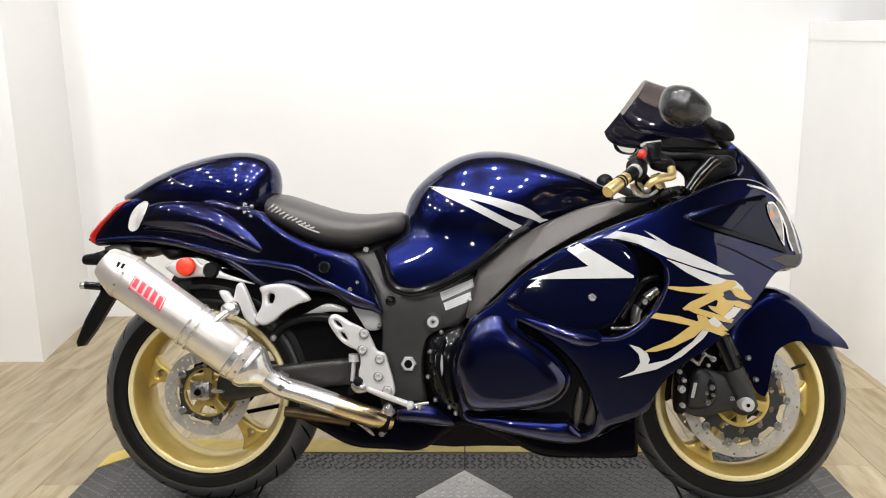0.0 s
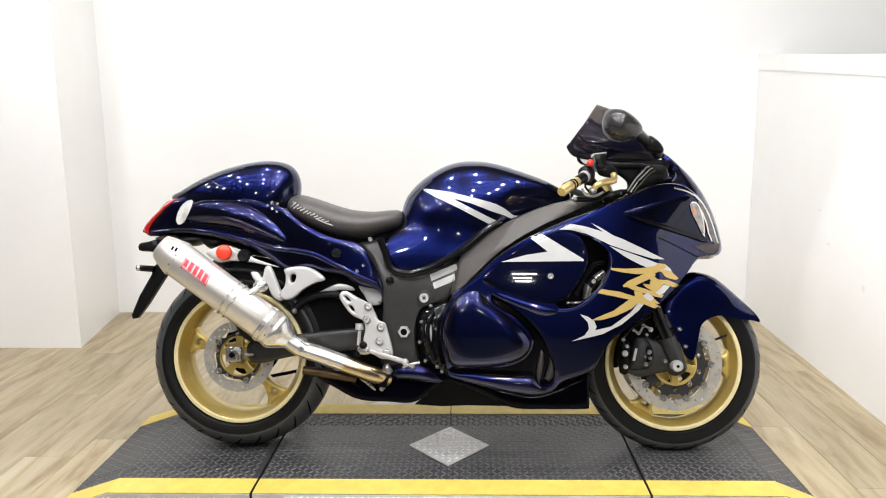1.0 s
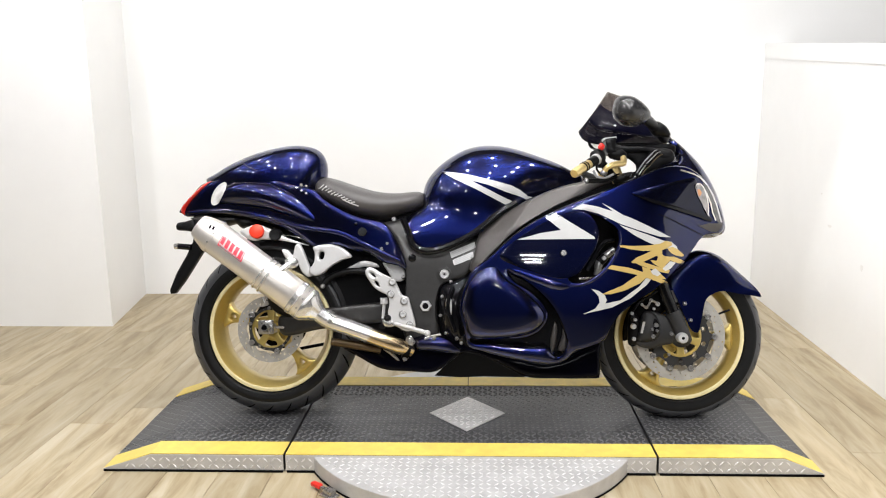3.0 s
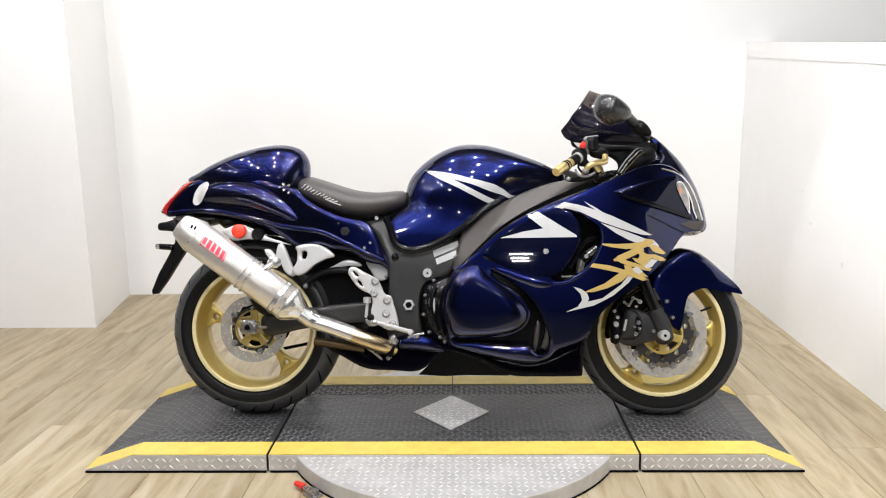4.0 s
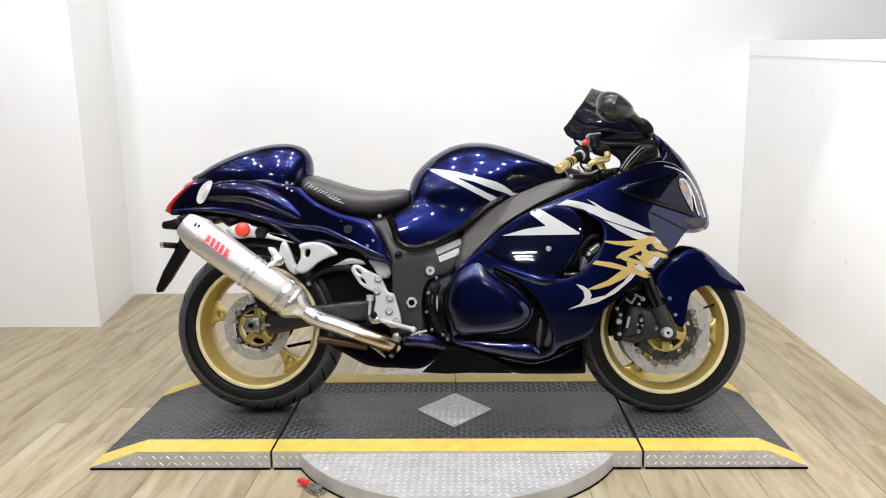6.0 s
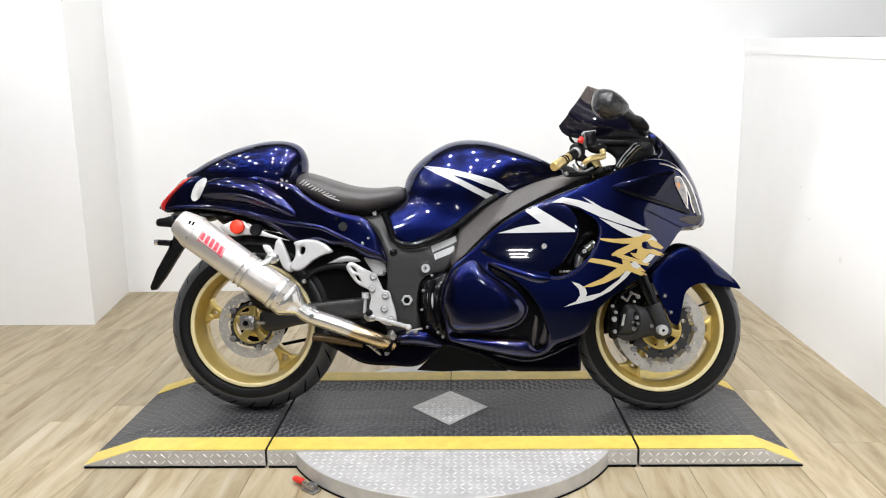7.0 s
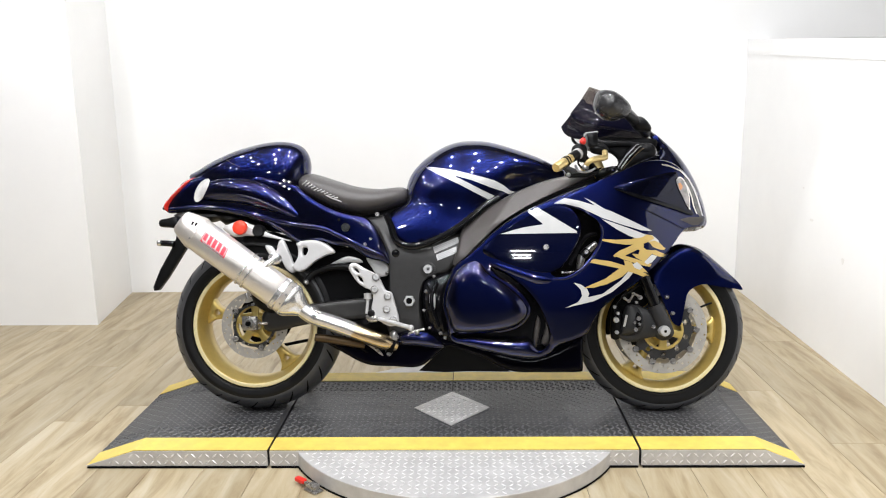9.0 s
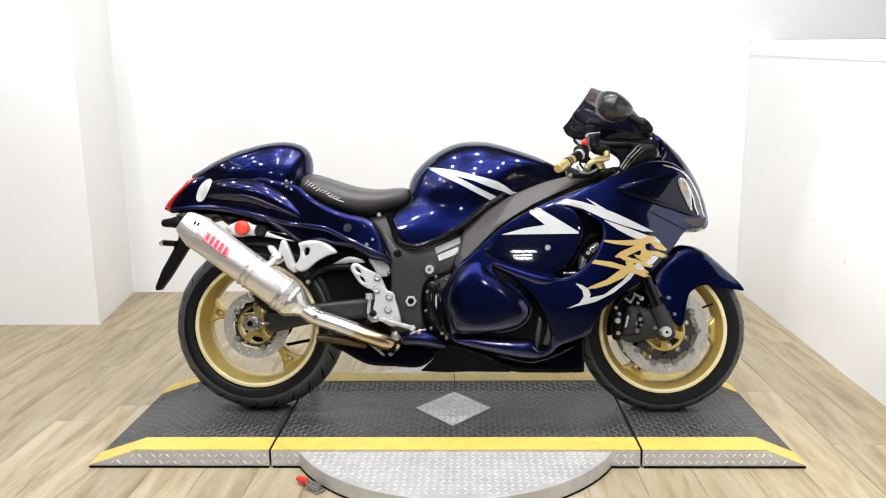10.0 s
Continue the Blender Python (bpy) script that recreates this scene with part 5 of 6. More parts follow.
tube("clamp_arm", [(-0.686, -0.260, 0.500), (-0.653, -0.270, 0.534), (-0.625, -0.250, 0.558)], [0.012, 0.013, 0.012], CHROME, muffler, "polished clamp arm")
lathe("clamp_bolt", [(0, -0.018), (0.010, -0.018), (0.020, -0.012), (0.020, 0.02), (0, 0.02)], (-0.620, -0.240, 0.564), CHROME, muffler, segs=28)
tube("clamp_screw", [(-0.713, -0.270, 0.447), (-0.705, -0.270, 0.427)], 0.006, STEEL, muffler, curved=False)
link_pipe = tube("link_pipe", [along(L0 + 0.02), (-0.496, -0.220, 0.364), (-0.432, -0.205, 0.339), (-0.355, -0.190, 0.309)], [0.026, 0.028, 0.0285, 0.0285], CHROME, bike, "polished link pipe", segs=28)
tube("heat_tinted_pipe", [(-0.359, -0.190, 0.309), (-0.306, -0.180, 0.288), (-0.254, -0.165, 0.267), (-0.216, -0.140, 0.251)], [0.0288, 0.0285, 0.028, 0.025], HEATED, bike, "gold heat-tinted exhaust pipe", segs=28)
tube("pipe_clamp", [(-0.512, -0.210, 0.377), (-0.491, -0.210, 0.363)], [0.0315, 0.0315], STEEL, bike, "steel pipe clamp", curved=False, segs=28)
bolt("pipe_clamp_bolt", (-0.485, -0.245, 0.362), 0.009, STEEL, bike)
tube("pipe_flange", [(-0.240, -0.150, 0.257), (-0.220, -0.145, 0.250)], [0.031, 0.031], DARK, bike, curved=False, segs=24)
for q in ((-0.404, -0.170, 0.323), (-0.206, -0.160, 0.282), (-0.235, -0.160, 0.222)):
    bolt("exhaust_bolt", q, 0.008, STEEL, bike)
tube("exhaust_spring", [(-0.525, -0.235, 0.405), (-0.493, -0.235, 0.389), (-0.462, -0.235, 0.373)], 0.005, STEEL, bike)
tube("exhaust_stay", [(-0.497, -0.160, 0.282), (-0.420, -0.160, 0.272), (-0.321, -0.150, 0.253)], [0.014, 0.016, 0.014], HEATED_DARK, bike, "brown heat-tinted stay")
tube("linkage_rod", [(-0.341, -0.150, 0.277), (-0.296, -0.150, 0.249), (-0.253, -0.140, 0.211)], 0.006, STEEL, bike, "steel linkage rod")
tube("linkage_rod", [(-0.385, -0.150, 0.269), (-0.341, -0.150, 0.245), (-0.302, -0.140, 0.219)], 0.005, DARK, bike)
puffed("linkage_bracket", [(-0.249, 0.231), (-0.221, 0.243), (-0.213, 0.223), (-0.233, 0.207), (-0.253, 0.211)], 0.008, STEEL, bike, "steel linkage bracket", center=-0.14, cell=0.005)
puffed("peg_mount", [(-0.230, 0.298), (-0.214, 0.306), (-0.202, 0.286), (-0.210, 0.266), (-0.230, 0.274)], 0.010, STEEL, bike, "steel peg mount", center=-0.16, cell=0.005)
# muffler badge: a red plate with pale shapes
corners = [Vector(p) for p in [(-0.839, 0.660), (-0.761, 0.600), (-0.776, 0.566), (-0.855, 0.626)]]
spot = lambda u, v: tuple(corners[0].lerp(corners[1], u).lerp(corners[3].lerp(corners[2], u), v))
decal("muffler_badge", [spot(0, 0), spot(1, 0), spot(1, 1), spot(0, 1)], [muffler], STICKER_RED, muffler, "red and white badge", lift=0.001, cell=0.006)
decal("badge_field", [spot(0.03, 0.05), spot(0.97, 0.05), spot(0.97, 0.84), spot(0.03, 0.84)], [muffler], BADGE_PALE, muffler, "pale badge field", lift=0.0015, cell=0.006)
for u, v0, v1 in ((0.05, 0.10, 0.72), (0.24, 0.06, 0.80), (0.43, 0.06, 0.80), (0.62, 0.06, 0.80), (0.81, 0.10, 0.86)):
    decal("badge_bar", [spot(u, v0), spot(u + 0.13, v0), spot(u + 0.13, v1), spot(u, v1)], [muffler], STICKER_RED, muffler, "red bar", lift=0.0021, cell=0.006)
decal("badge_strip", [spot(0.08, 0.88), spot(0.95, 0.88), spot(0.95, 0.97), spot(0.08, 0.97)], [muffler], LABEL_GREY, muffler, lift=0.0018, cell=0.006)
for q in ([(-0.884, 0.695), (-0.876, 0.691), (-0.882, 0.679), (-0.888, 0.683)], [(-0.872, 0.691), (-0.864, 0.687), (-0.870, 0.675), (-0.876, 0.679)]):
    decal("cap_slot", q, [muffler] + list(muffler.children), DARK, muffler, cell=0.005)

# ---- fairing ----
side_outline = [(0.010, 0.544), (0.068, 0.587), (0.126, 0.642), (0.190, 0.690), (0.276, 0.736), (0.373, 0.778), (0.450, 0.806), (0.500, 0.827), (0.566, 0.854), (0.636, 0.884), (0.696, 0.894), (0.747, 0.885), (0.793, 0.853), (0.831, 0.801), (0.862, 0.740), (0.875, 0.689), (0.861, 0.665), (0.794, 0.653), (0.743, 0.595), (0.682, 0.529), (0.622, 0.474), (0.554, 0.430), (0.498, 0.384), (0.468, 0.336), (0.453, 0.303), (0.410, 0.281), (0.357, 0.261), (0.324, 0.232), (0.276, 0.216), (0.208, 0.220), (0.121, 0.239), (0.033, 0.263), (-0.010, 0.279), (-0.025, 0.336), (-0.040, 0.401), (-0.030, 0.463), (-0.010, 0.511)]
duct = [(0.380, 0.727), (0.414, 0.723), (0.464, 0.696), (0.490, 0.673), (0.498, 0.644), (0.486, 0.600), (0.457, 0.554), (0.421, 0.520), (0.379, 0.500), (0.340, 0.501), (0.329, 0.516), (0.352, 0.562), (0.371, 0.626), (0.376, 0.681)]
channel = [(0.125, 0.540), (0.179, 0.505), (0.237, 0.458), (0.275, 0.414), (0.302, 0.365), (0.322, 0.307), (0.318, 0.263), (0.291, 0.244), (0.256, 0.275), (0.227, 0.275), (0.140, 0.279), (0.062, 0.287), (0.008, 0.287), (-0.004, 0.303), (0.101, 0.303), (0.179, 0.307), (0.237, 0.334), (0.264, 0.381), (0.248, 0.424), (0.198, 0.472), (0.150, 0.501)]
fairing = {}
for side in (-1, 1):
    fairing[side] = panel("side_fairing", side_outline, w_fair, BLUE, bike, "dark blue full side fairing with gold and silver decals", depth=0.020, radius=0.022, thick=0.008, holes=[duct, channel], side=side, cell=0.010)
    panel("air_duct_liner", [(0.344, 0.741), (0.430, 0.735), (0.506, 0.683), (0.515, 0.634), (0.486, 0.567), (0.438, 0.504), (0.371, 0.481), (0.310, 0.491), (0.304, 0.539), (0.343, 0.597), (0.353, 0.674)], lambda x, z: w_fair(x, z) - 0.11, DARK, bike, "black duct liner", depth=0.0, thick=0.006, side=side)
    panel("channel_liner", [(0.102, 0.559), (0.189, 0.520), (0.266, 0.462), (0.310, 0.394), (0.343, 0.307), (0.334, 0.244), (0.286, 0.224), (0.237, 0.251), (-0.015, 0.271), (-0.023, 0.316), (0.101, 0.326), (0.189, 0.330), (0.227, 0.365), (0.218, 0.404), (0.141, 0.472)], lambda x, z: w_fair(x, z) - 0.035, BLACK_GLOSS, bike, "black gloss channel behind the fairing bulge", depth=0.0, thick=0.006, side=side)
bulge = panel("fairing_bulge", [(-0.018, 0.482), (0.015, 0.531), (0.054, 0.556), (0.087, 0.556), (0.118, 0.517), (0.169, 0.482), (0.221, 0.439), (0.256, 0.392), (0.248, 0.353), (0.208, 0.322), (0.140, 0.307), (0.063, 0.301), (-0.004, 0.307), (-0.023, 0.356), (-0.034, 0.414)], w_fair, BLUE, bike, "dark blue bulging lower fairing cover", depth=0.045, radius=0.05, thick=0.01, power=0.5)
blade = panel("fairing_blade", [(0.083, 0.575), (0.095, 0.579), (0.150, 0.555), (0.218, 0.532), (0.285, 0.512), (0.342, 0.497), (0.371, 0.493), (0.342, 0.470), (0.285, 0.466), (0.218, 0.487), (0.160, 0.513), (0.112, 0.540)], w_fair, BLUE, bike, "dark blue scoop lip", depth=0.028, radius=0.0, thick=0.01, cell=0.008)
tube("duct_lip", [(0.496, -0.262, 0.669), (0.501, -0.264, 0.642), (0.487, -0.266, 0.596), (0.458, -0.266, 0.549), (0.420, -0.266, 0.513), (0.377, -0.266, 0.492), (0.335, -0.266, 0.490)], 0.006, BLUE, bike, "dark blue duct lip")
scoop = panel("scoop_panel", [(0.087, 0.583), (0.141, 0.636), (0.209, 0.682), (0.295, 0.724), (0.353, 0.741), (0.395, 0.731), (0.422, 0.700), (0.433, 0.666), (0.425, 0.625), (0.394, 0.568), (0.356, 0.520), (0.302, 0.508), (0.218, 0.528), (0.150, 0.551)], lambda x, z: w_fair(x, z) + 0.004, BLUE_BLACK, bike, "blue black scoop panel", depth=0.020, radius=0.018, thick=0.008)
bolt("scoop_bolt", (0.310, -0.290, 0.597), 0.010, STEEL, bike, "steel fairing bolt")
bolt("duct_bolt", (0.455, -0.210, 0.579), 0.008, STEEL, bike)
tube("duct_hose", [(0.399, -0.19, 0.536), (0.419, -0.19, 0.571), (0.443, -0.19, 0.614), (0.466, -0.19, 0.637), (0.493, -0.19, 0.641)], 0.008, BLACK_GLOSS, bike, "black radiator hose")
tube("water_pipe", [(0.495, -0.18, 0.609), (0.465, -0.18, 0.586), (0.444, -0.18, 0.563), (0.435, -0.18, 0.52)], [0.010, 0.013, 0.014, 0.012], STEEL, bike, "bare metal water pipe")
tube("hose_clamp", [(0.465, -0.18, 0.586), (0.444, -0.18, 0.563)], 0.0155, BLACK, bike, curved=False)
tube("duct_edge_rod", [(0.372, -0.19, 0.509), (0.399, -0.19, 0.509), (0.422, -0.19, 0.511), (0.442, -0.19, 0.52)], 0.004, STEEL, bike)
panel("vent_slat", [(0.271, 0.276), (0.275, 0.317), (0.287, 0.361), (0.296, 0.342), (0.290, 0.288), (0.279, 0.253)], 0.215, SPAR_GREY, bike, "grey vent slat", depth=0.01, radius=0.01)
panel("vent_slat", [(0.298, 0.265), (0.310, 0.307), (0.318, 0.353), (0.331, 0.326), (0.331, 0.280), (0.310, 0.257)], 0.215, SPAR_GREY, bike, "grey vent slat", depth=0.01, radius=0.01)
for side in (-1, 1):
    panel("belly_pan", [(-0.217, 0.287), (-0.147, 0.309), (-0.087, 0.295), (-0.037, 0.271), (0.042, 0.251), (0.142, 0.236), (0.260, 0.212), (0.349, 0.232), (0.379, 0.250), (0.438, 0.275), (0.450, 0.279), (0.452, 0.267), (0.451, 0.170), (0.449, 0.157), (0.438, 0.155), (0.300, 0.154), (0.191, 0.160), (0.082, 0.212), (-0.017, 0.243), (-0.057, 0.223), (-0.128, 0.175), (-0.218, 0.175), (-0.318, 0.183), (-0.399, 0.223), (-0.469, 0.267), (-0.418, 0.279), (-0.338, 0.267), (-0.298, 0.251), (-0.237, 0.251)], lambda x, z: 0.135, BELLY, bike, "black belly pan", depth=0.012, radius=0.02, thick=0.008, side=side)
panel("belly_panel", [(-0.194, 0.288), (-0.158, 0.304), (-0.122, 0.307), (-0.086, 0.297), (-0.057, 0.273), (-0.036, 0.247), (-0.087, 0.243), (-0.147, 0.250), (-0.194, 0.256)], 0.155, BLUE, bike, "dark blue belly panel", depth=0.03, radius=0.0, thick=0.01)
panel("belly_blade", [(0.007, 0.270), (0.082, 0.266), (0.181, 0.258), (0.249, 0.270), (0.275, 0.270), (0.298, 0.238), (0.328, 0.227), (0.279, 0.207), (0.200, 0.215), (0.121, 0.234), (0.052, 0.254)], 0.185, BLUE, bike, "dark blue belly blade", depth=0.03, radius=0.0, thick=0.01)
panel("belly_inner", [(-0.149, 0.119), (-0.102, 0.163), (-0.033, 0.234), (0.051, 0.217), (0.171, 0.144), (0.204, 0.115), (0.039, 0.117), (-0.049, 0.113)], 0.13, BLACK, bike, "dark inner side of the belly pan", depth=0.0, radius=0.01, side=1, curved=False)
bolt("belly_bolt", (-0.130, -0.190, 0.301), 0.008, STEEL, bike, socket=False)
tube("shift_link", [(-0.162, -0.185, 0.297), (-0.139, -0.190, 0.307), (-0.106, -0.190, 0.313)], 0.004, STEEL, bike)

# silver and gold graphics
skin = [fairing[-1], scoop, bulge, blade]
for loop in ([(0.246, 0.720), (0.278, 0.735), (0.415, 0.650), (0.415, 0.644), (0.156, 0.642), (0.236, 0.664), (0.303, 0.674)], [(0.339, 0.744), (0.376, 0.762), (0.426, 0.752), (0.483, 0.734), (0.539, 0.713), (0.597, 0.686), (0.673, 0.649), (0.635, 0.651), (0.567, 0.671), (0.501, 0.694), (0.428, 0.729), (0.378, 0.742)],
             [(0.44, 0.764), (0.468, 0.75), (0.505, 0.727), (0.528, 0.713), (0.486, 0.729)], [(0.497, 0.691), (0.539, 0.677), (0.596, 0.657), (0.646, 0.638), (0.674, 0.634), (0.694, 0.617), (0.699, 0.599), (0.673, 0.607), (0.634, 0.617), (0.592, 0.633), (0.548, 0.656)],
             [(0.404, 0.477), (0.428, 0.470), (0.449, 0.456), (0.456, 0.438), (0.451, 0.427), (0.501, 0.438), (0.563, 0.483), (0.590, 0.515), (0.612, 0.518), (0.590, 0.490), (0.535, 0.445), (0.473, 0.414), (0.376, 0.391), (0.418, 0.410), (0.432, 0.431), (0.428, 0.452)]):
    decal("silver_graphic", loop, skin, SILVER_DECAL, bike, "silver slash decal", default=-0.26)
for level, loop in enumerate((
        [(0.494, 0.623), (0.547, 0.62), (0.598, 0.622), (0.637, 0.628), (0.653, 0.637), (0.674, 0.633), (0.678, 0.623), (0.656, 0.611), (0.641, 0.606), (0.611, 0.604), (0.578, 0.603), (0.534, 0.609), (0.503, 0.616)],
        [(0.607, 0.605), (0.641, 0.608), (0.643, 0.597), (0.618, 0.585), (0.585, 0.57), (0.572, 0.563), (0.541, 0.562), (0.537, 0.567), (0.556, 0.582), (0.585, 0.594)],
        [(0.54, 0.569), (0.578, 0.566), (0.617, 0.554), (0.669, 0.537), (0.663, 0.528), (0.64, 0.532), (0.598, 0.545), (0.566, 0.555)],
        [(0.601, 0.573), (0.623, 0.57), (0.628, 0.583), (0.618, 0.591), (0.64, 0.595), (0.65, 0.586), (0.675, 0.583), (0.669, 0.57), (0.656, 0.558), (0.646, 0.544), (0.627, 0.552), (0.611, 0.562)],
        [(0.66, 0.612), (0.678, 0.617), (0.696, 0.609), (0.719, 0.589), (0.711, 0.584), (0.69, 0.588), (0.674, 0.595)],
        [(0.663, 0.584), (0.683, 0.584), (0.703, 0.576), (0.725, 0.567), (0.716, 0.561), (0.697, 0.562), (0.673, 0.57)],
        [(0.452, 0.545), (0.471, 0.556), (0.527, 0.548), (0.572, 0.534), (0.61, 0.521), (0.655, 0.503), (0.664, 0.497), (0.639, 0.495), (0.605, 0.508), (0.553, 0.524), (0.503, 0.535)],
        [(0.573, 0.551), (0.598, 0.545), (0.609, 0.532), (0.635, 0.528), (0.656, 0.509), (0.63, 0.51), (0.597, 0.523), (0.578, 0.531)],
        [(0.578, 0.536), (0.599, 0.524), (0.567, 0.495), (0.515, 0.471), (0.471, 0.459), (0.438, 0.458), (0.464, 0.47), (0.508, 0.488), (0.546, 0.515)])):
    decal("gold_graphic", loop, skin, GOLD_DECAL, bike, "gold brush-stroke decal", default=-0.25, lift=0.002 + 0.0001 * level, cell=0.006)
for loop in ([(0.602, 0.536), (0.618, 0.545), (0.638, 0.527), (0.626, 0.518), (0.61, 0.525)],
             [(0.643, 0.544), (0.669, 0.569), (0.689, 0.564), (0.67, 0.543), (0.653, 0.536)]):
    decal("silver_graphic", loop, skin, SILVER_DECAL, bike, "silver slash decal", default=-0.25, lift=0.0034, cell=0.006)

# ---- nose, screen, cockpit ----
nose = puffed("nose_cowl", [(0.709, 1.025), (0.740, 1.012), (0.796, 0.957), (0.839, 0.902), (0.872, 0.844), (0.900, 0.775), (0.919, 0.710), (0.923, 0.681), (0.910, 0.662), (0.846, 0.658), (0.774, 0.677), (0.671, 0.741), (0.588, 0.825), (0.578, 0.863), (0.630, 0.887), (0.692, 0.912), (0.744, 0.945), (0.734, 0.978)], 0.150, BLUE, bike, "dark blue nose cowl", power=0.52, cell=0.011)
lamp_side = panel("headlamp_side", [(0.541, 0.796), (0.596, 0.815), (0.678, 0.836), (0.758, 0.851), (0.767, 0.838), (0.763, 0.820), (0.772, 0.788), (0.791, 0.751), (0.824, 0.708), (0.817, 0.702), (0.761, 0.723), (0.678, 0.747), (0.595, 0.771)], lambda x, z: w_fair(x, z) + 0.0235, LAMP_BLUE, bike, "blue black headlamp surround", depth=0.006, radius=0.012, thick=0.01)
panel("lamp_lower_edge", [(0.557, 0.787), (0.627, 0.772), (0.699, 0.750), (0.761, 0.731), (0.814, 0.708), (0.817, 0.702), (0.761, 0.719), (0.684, 0.742), (0.609, 0.764)], lambda x, z: w_fair(x, z) + 0.0305, BLACK_GLOSS, bike, "black lower edge of the headlamp", depth=0.001, thick=0.004, cell=0.006)
signal = decal("front_signal", [(0.759, 0.823), (0.766, 0.832), (0.779, 0.833), (0.792, 0.821), (0.805, 0.789), (0.810, 0.753), (0.808, 0.720), (0.798, 0.733), (0.781, 0.765), (0.766, 0.794)], [lamp_side, fairing[-1]], CHROME, bike, "bright rim of the front signal", lift=0.004, curved=True)
decal("signal_lens", [(0.762, 0.820), (0.769, 0.828), (0.779, 0.829), (0.789, 0.818), (0.800, 0.788), (0.806, 0.755), (0.805, 0.730), (0.798, 0.739), (0.783, 0.768), (0.769, 0.796)], [signal], SIGNAL_GLASS, bike, "clear front signal lens", lift=0.002, curved=True)
decal("signal_bulb", [(0.766, 0.810), (0.776, 0.813), (0.783, 0.801), (0.779, 0.791), (0.772, 0.787), (0.768, 0.797)], [signal], AMBER_LENS, bike, "amber bulb", lift=0.003)
LAMP_INNER = [(0.776, 0.826), (0.792, 0.816), (0.805, 0.795), (0.817, 0.766), (0.824, 0.734), (0.836, 0.707)]
front_skin = [nose, fairing[-1], lamp_side]
decal("headlamp_lens", [(0.789, 0.835), (0.806, 0.827), (0.837, 0.772), (0.858, 0.704), (0.847, 0.697), (0.818, 0.760)], front_skin, LAMP_GLASS, bike, "clear headlamp lens", lift=0.003, curved=True)
headlamp_line = [(0.709, 0.876), (0.749, 0.867), (0.780, 0.853), (0.806, 0.828), (0.824, 0.797), (0.840, 0.760), (0.852, 0.721), (0.859, 0.701)]
for line, wide in ((headlamp_line, 0.0028), (LAMP_INNER, 0.0024)):
    pts = [Vector(p) for p in line]
    rails = [], []
    for i, p in enumerate(pts):
        t = (pts[min(i + 1, len(pts) - 1)] - pts[max(i - 1, 0)]).normalized()
        rails[0].append(tuple(p + wide * Vector((-t.y, t.x)))), rails[1].append(tuple(p - wide * Vector((-t.y, t.x))))
    decal("headlamp_rim", rails[0] + rails[1][::-1], front_skin, CHROME, bike, "bright headlamp rim", lift=0.004, cell=0.006)
decal("headlamp_chin", [(0.772, 0.688), (0.808, 0.697), (0.843, 0.697), (0.860, 0.699), (0.861, 0.684), (0.841, 0.668), (0.816, 0.669)], front_skin, SPAR_GREY, bike, "grey lip under the headlamp", lift=0.003, cell=0.006)
decal("cowl_seam", [(0.630, 0.728), (0.668, 0.714), (0.787, 0.657), (0.787, 0.654), (0.668, 0.711), (0.630, 0.726)], front_skin, DARK, bike, lift=0.002)
panel("air_intake", [(0.806, 0.659), (0.881, 0.670), (0.869, 0.654), (0.820, 0.650)], 0.09, STEEL, bike, "grey ram air intake lip", depth=0.01, radius=0.01, thick=0.02)


def windscreen():
    mid = smooth_loop([(0.725, 0.000, 1.004), (0.676, 0.000, 1.071), (0.600, 0.000, 1.147), (0.498, 0.000, 1.188)], 0.02, closed=False)
    low = smooth_loop([(0.714, 0.100, 0.991), (0.614, 0.140, 1.000), (0.548, 0.150, 1.010), (0.490, 0.155, 1.017), (0.457, 0.155, 1.023), (0.436, 0.155, 1.032), (0.420, 0.153, 1.046), (0.411, 0.150, 1.067)], 0.006, closed=False)
    n, m = 24, 16
    pick = lambda line, s: Vector(line[round(s * (len(line) - 1))])
    verts, faces = [], []
    for i in range(n + 1):
        c, e = pick(mid, i / n), pick(low, i / n)
        for j in range(-m, m + 1):
            t = abs(j) / m
            a = t * math.pi / 2
            p = Vector((c.x + (e.x - c.x) * (1 - math.cos(a)), 0, c.z + (e.z - c.z) * (1 - math.cos(a))))
            hollow = math.sin(math.pi * (1 - math.cos(a))) * (i / n) ** 4
            p += hollow * Vector((0.003, 0, -0.002))
            p.y = abs(e.y) * math.sin(a) * (1 if j > 0 else -1)
            verts.append(p)
    w = 2 * m + 1
    faces = [(i * w + j, i * w + j + 1, (i + 1) * w + j + 1, (i + 1) * w + j) for i in range(n) for j in range(2 * m)]
    ob = mesh_object("windscreen", verts, faces, SMOKE, bike, "smoked double-bubble windscreen")
    ob.data.materials.append(SMOKE_CLEAR)
    for i in range(n):
        for j in range(2 * m):
            side = abs(j + 0.5 - m) / m
            if i >= n * 0.56 and side < 0.72 - 0.25 * (1 - i / n):
                ob.data.polygons[i * 2 * m + j].material_index = 1
    ob.modifiers.new("thickness", "SOLIDIFY").thickness = 0.002
    return ob


windscreen()
for side in (-1, 1):
    panel("screen_surround", [(0.480, 0.979), (0.529, 0.971), (0.617, 0.966), (0.695, 0.949), (0.707, 0.926), (0.656, 0.918), (0.617, 0.946), (0.539, 0.947), (0.490, 0.959)] if side < 0 else [(0.480, 0.985), (0.529, 0.982), (0.617, 0.978), (0.695, 0.965), (0.707, 0.942), (0.656, 0.952), (0.617, 0.964), (0.539, 0.970), (0.490, 0.975)], 0.15, BLACK, bike, "black screen surround", depth=0.012, radius=0.015, side=side)
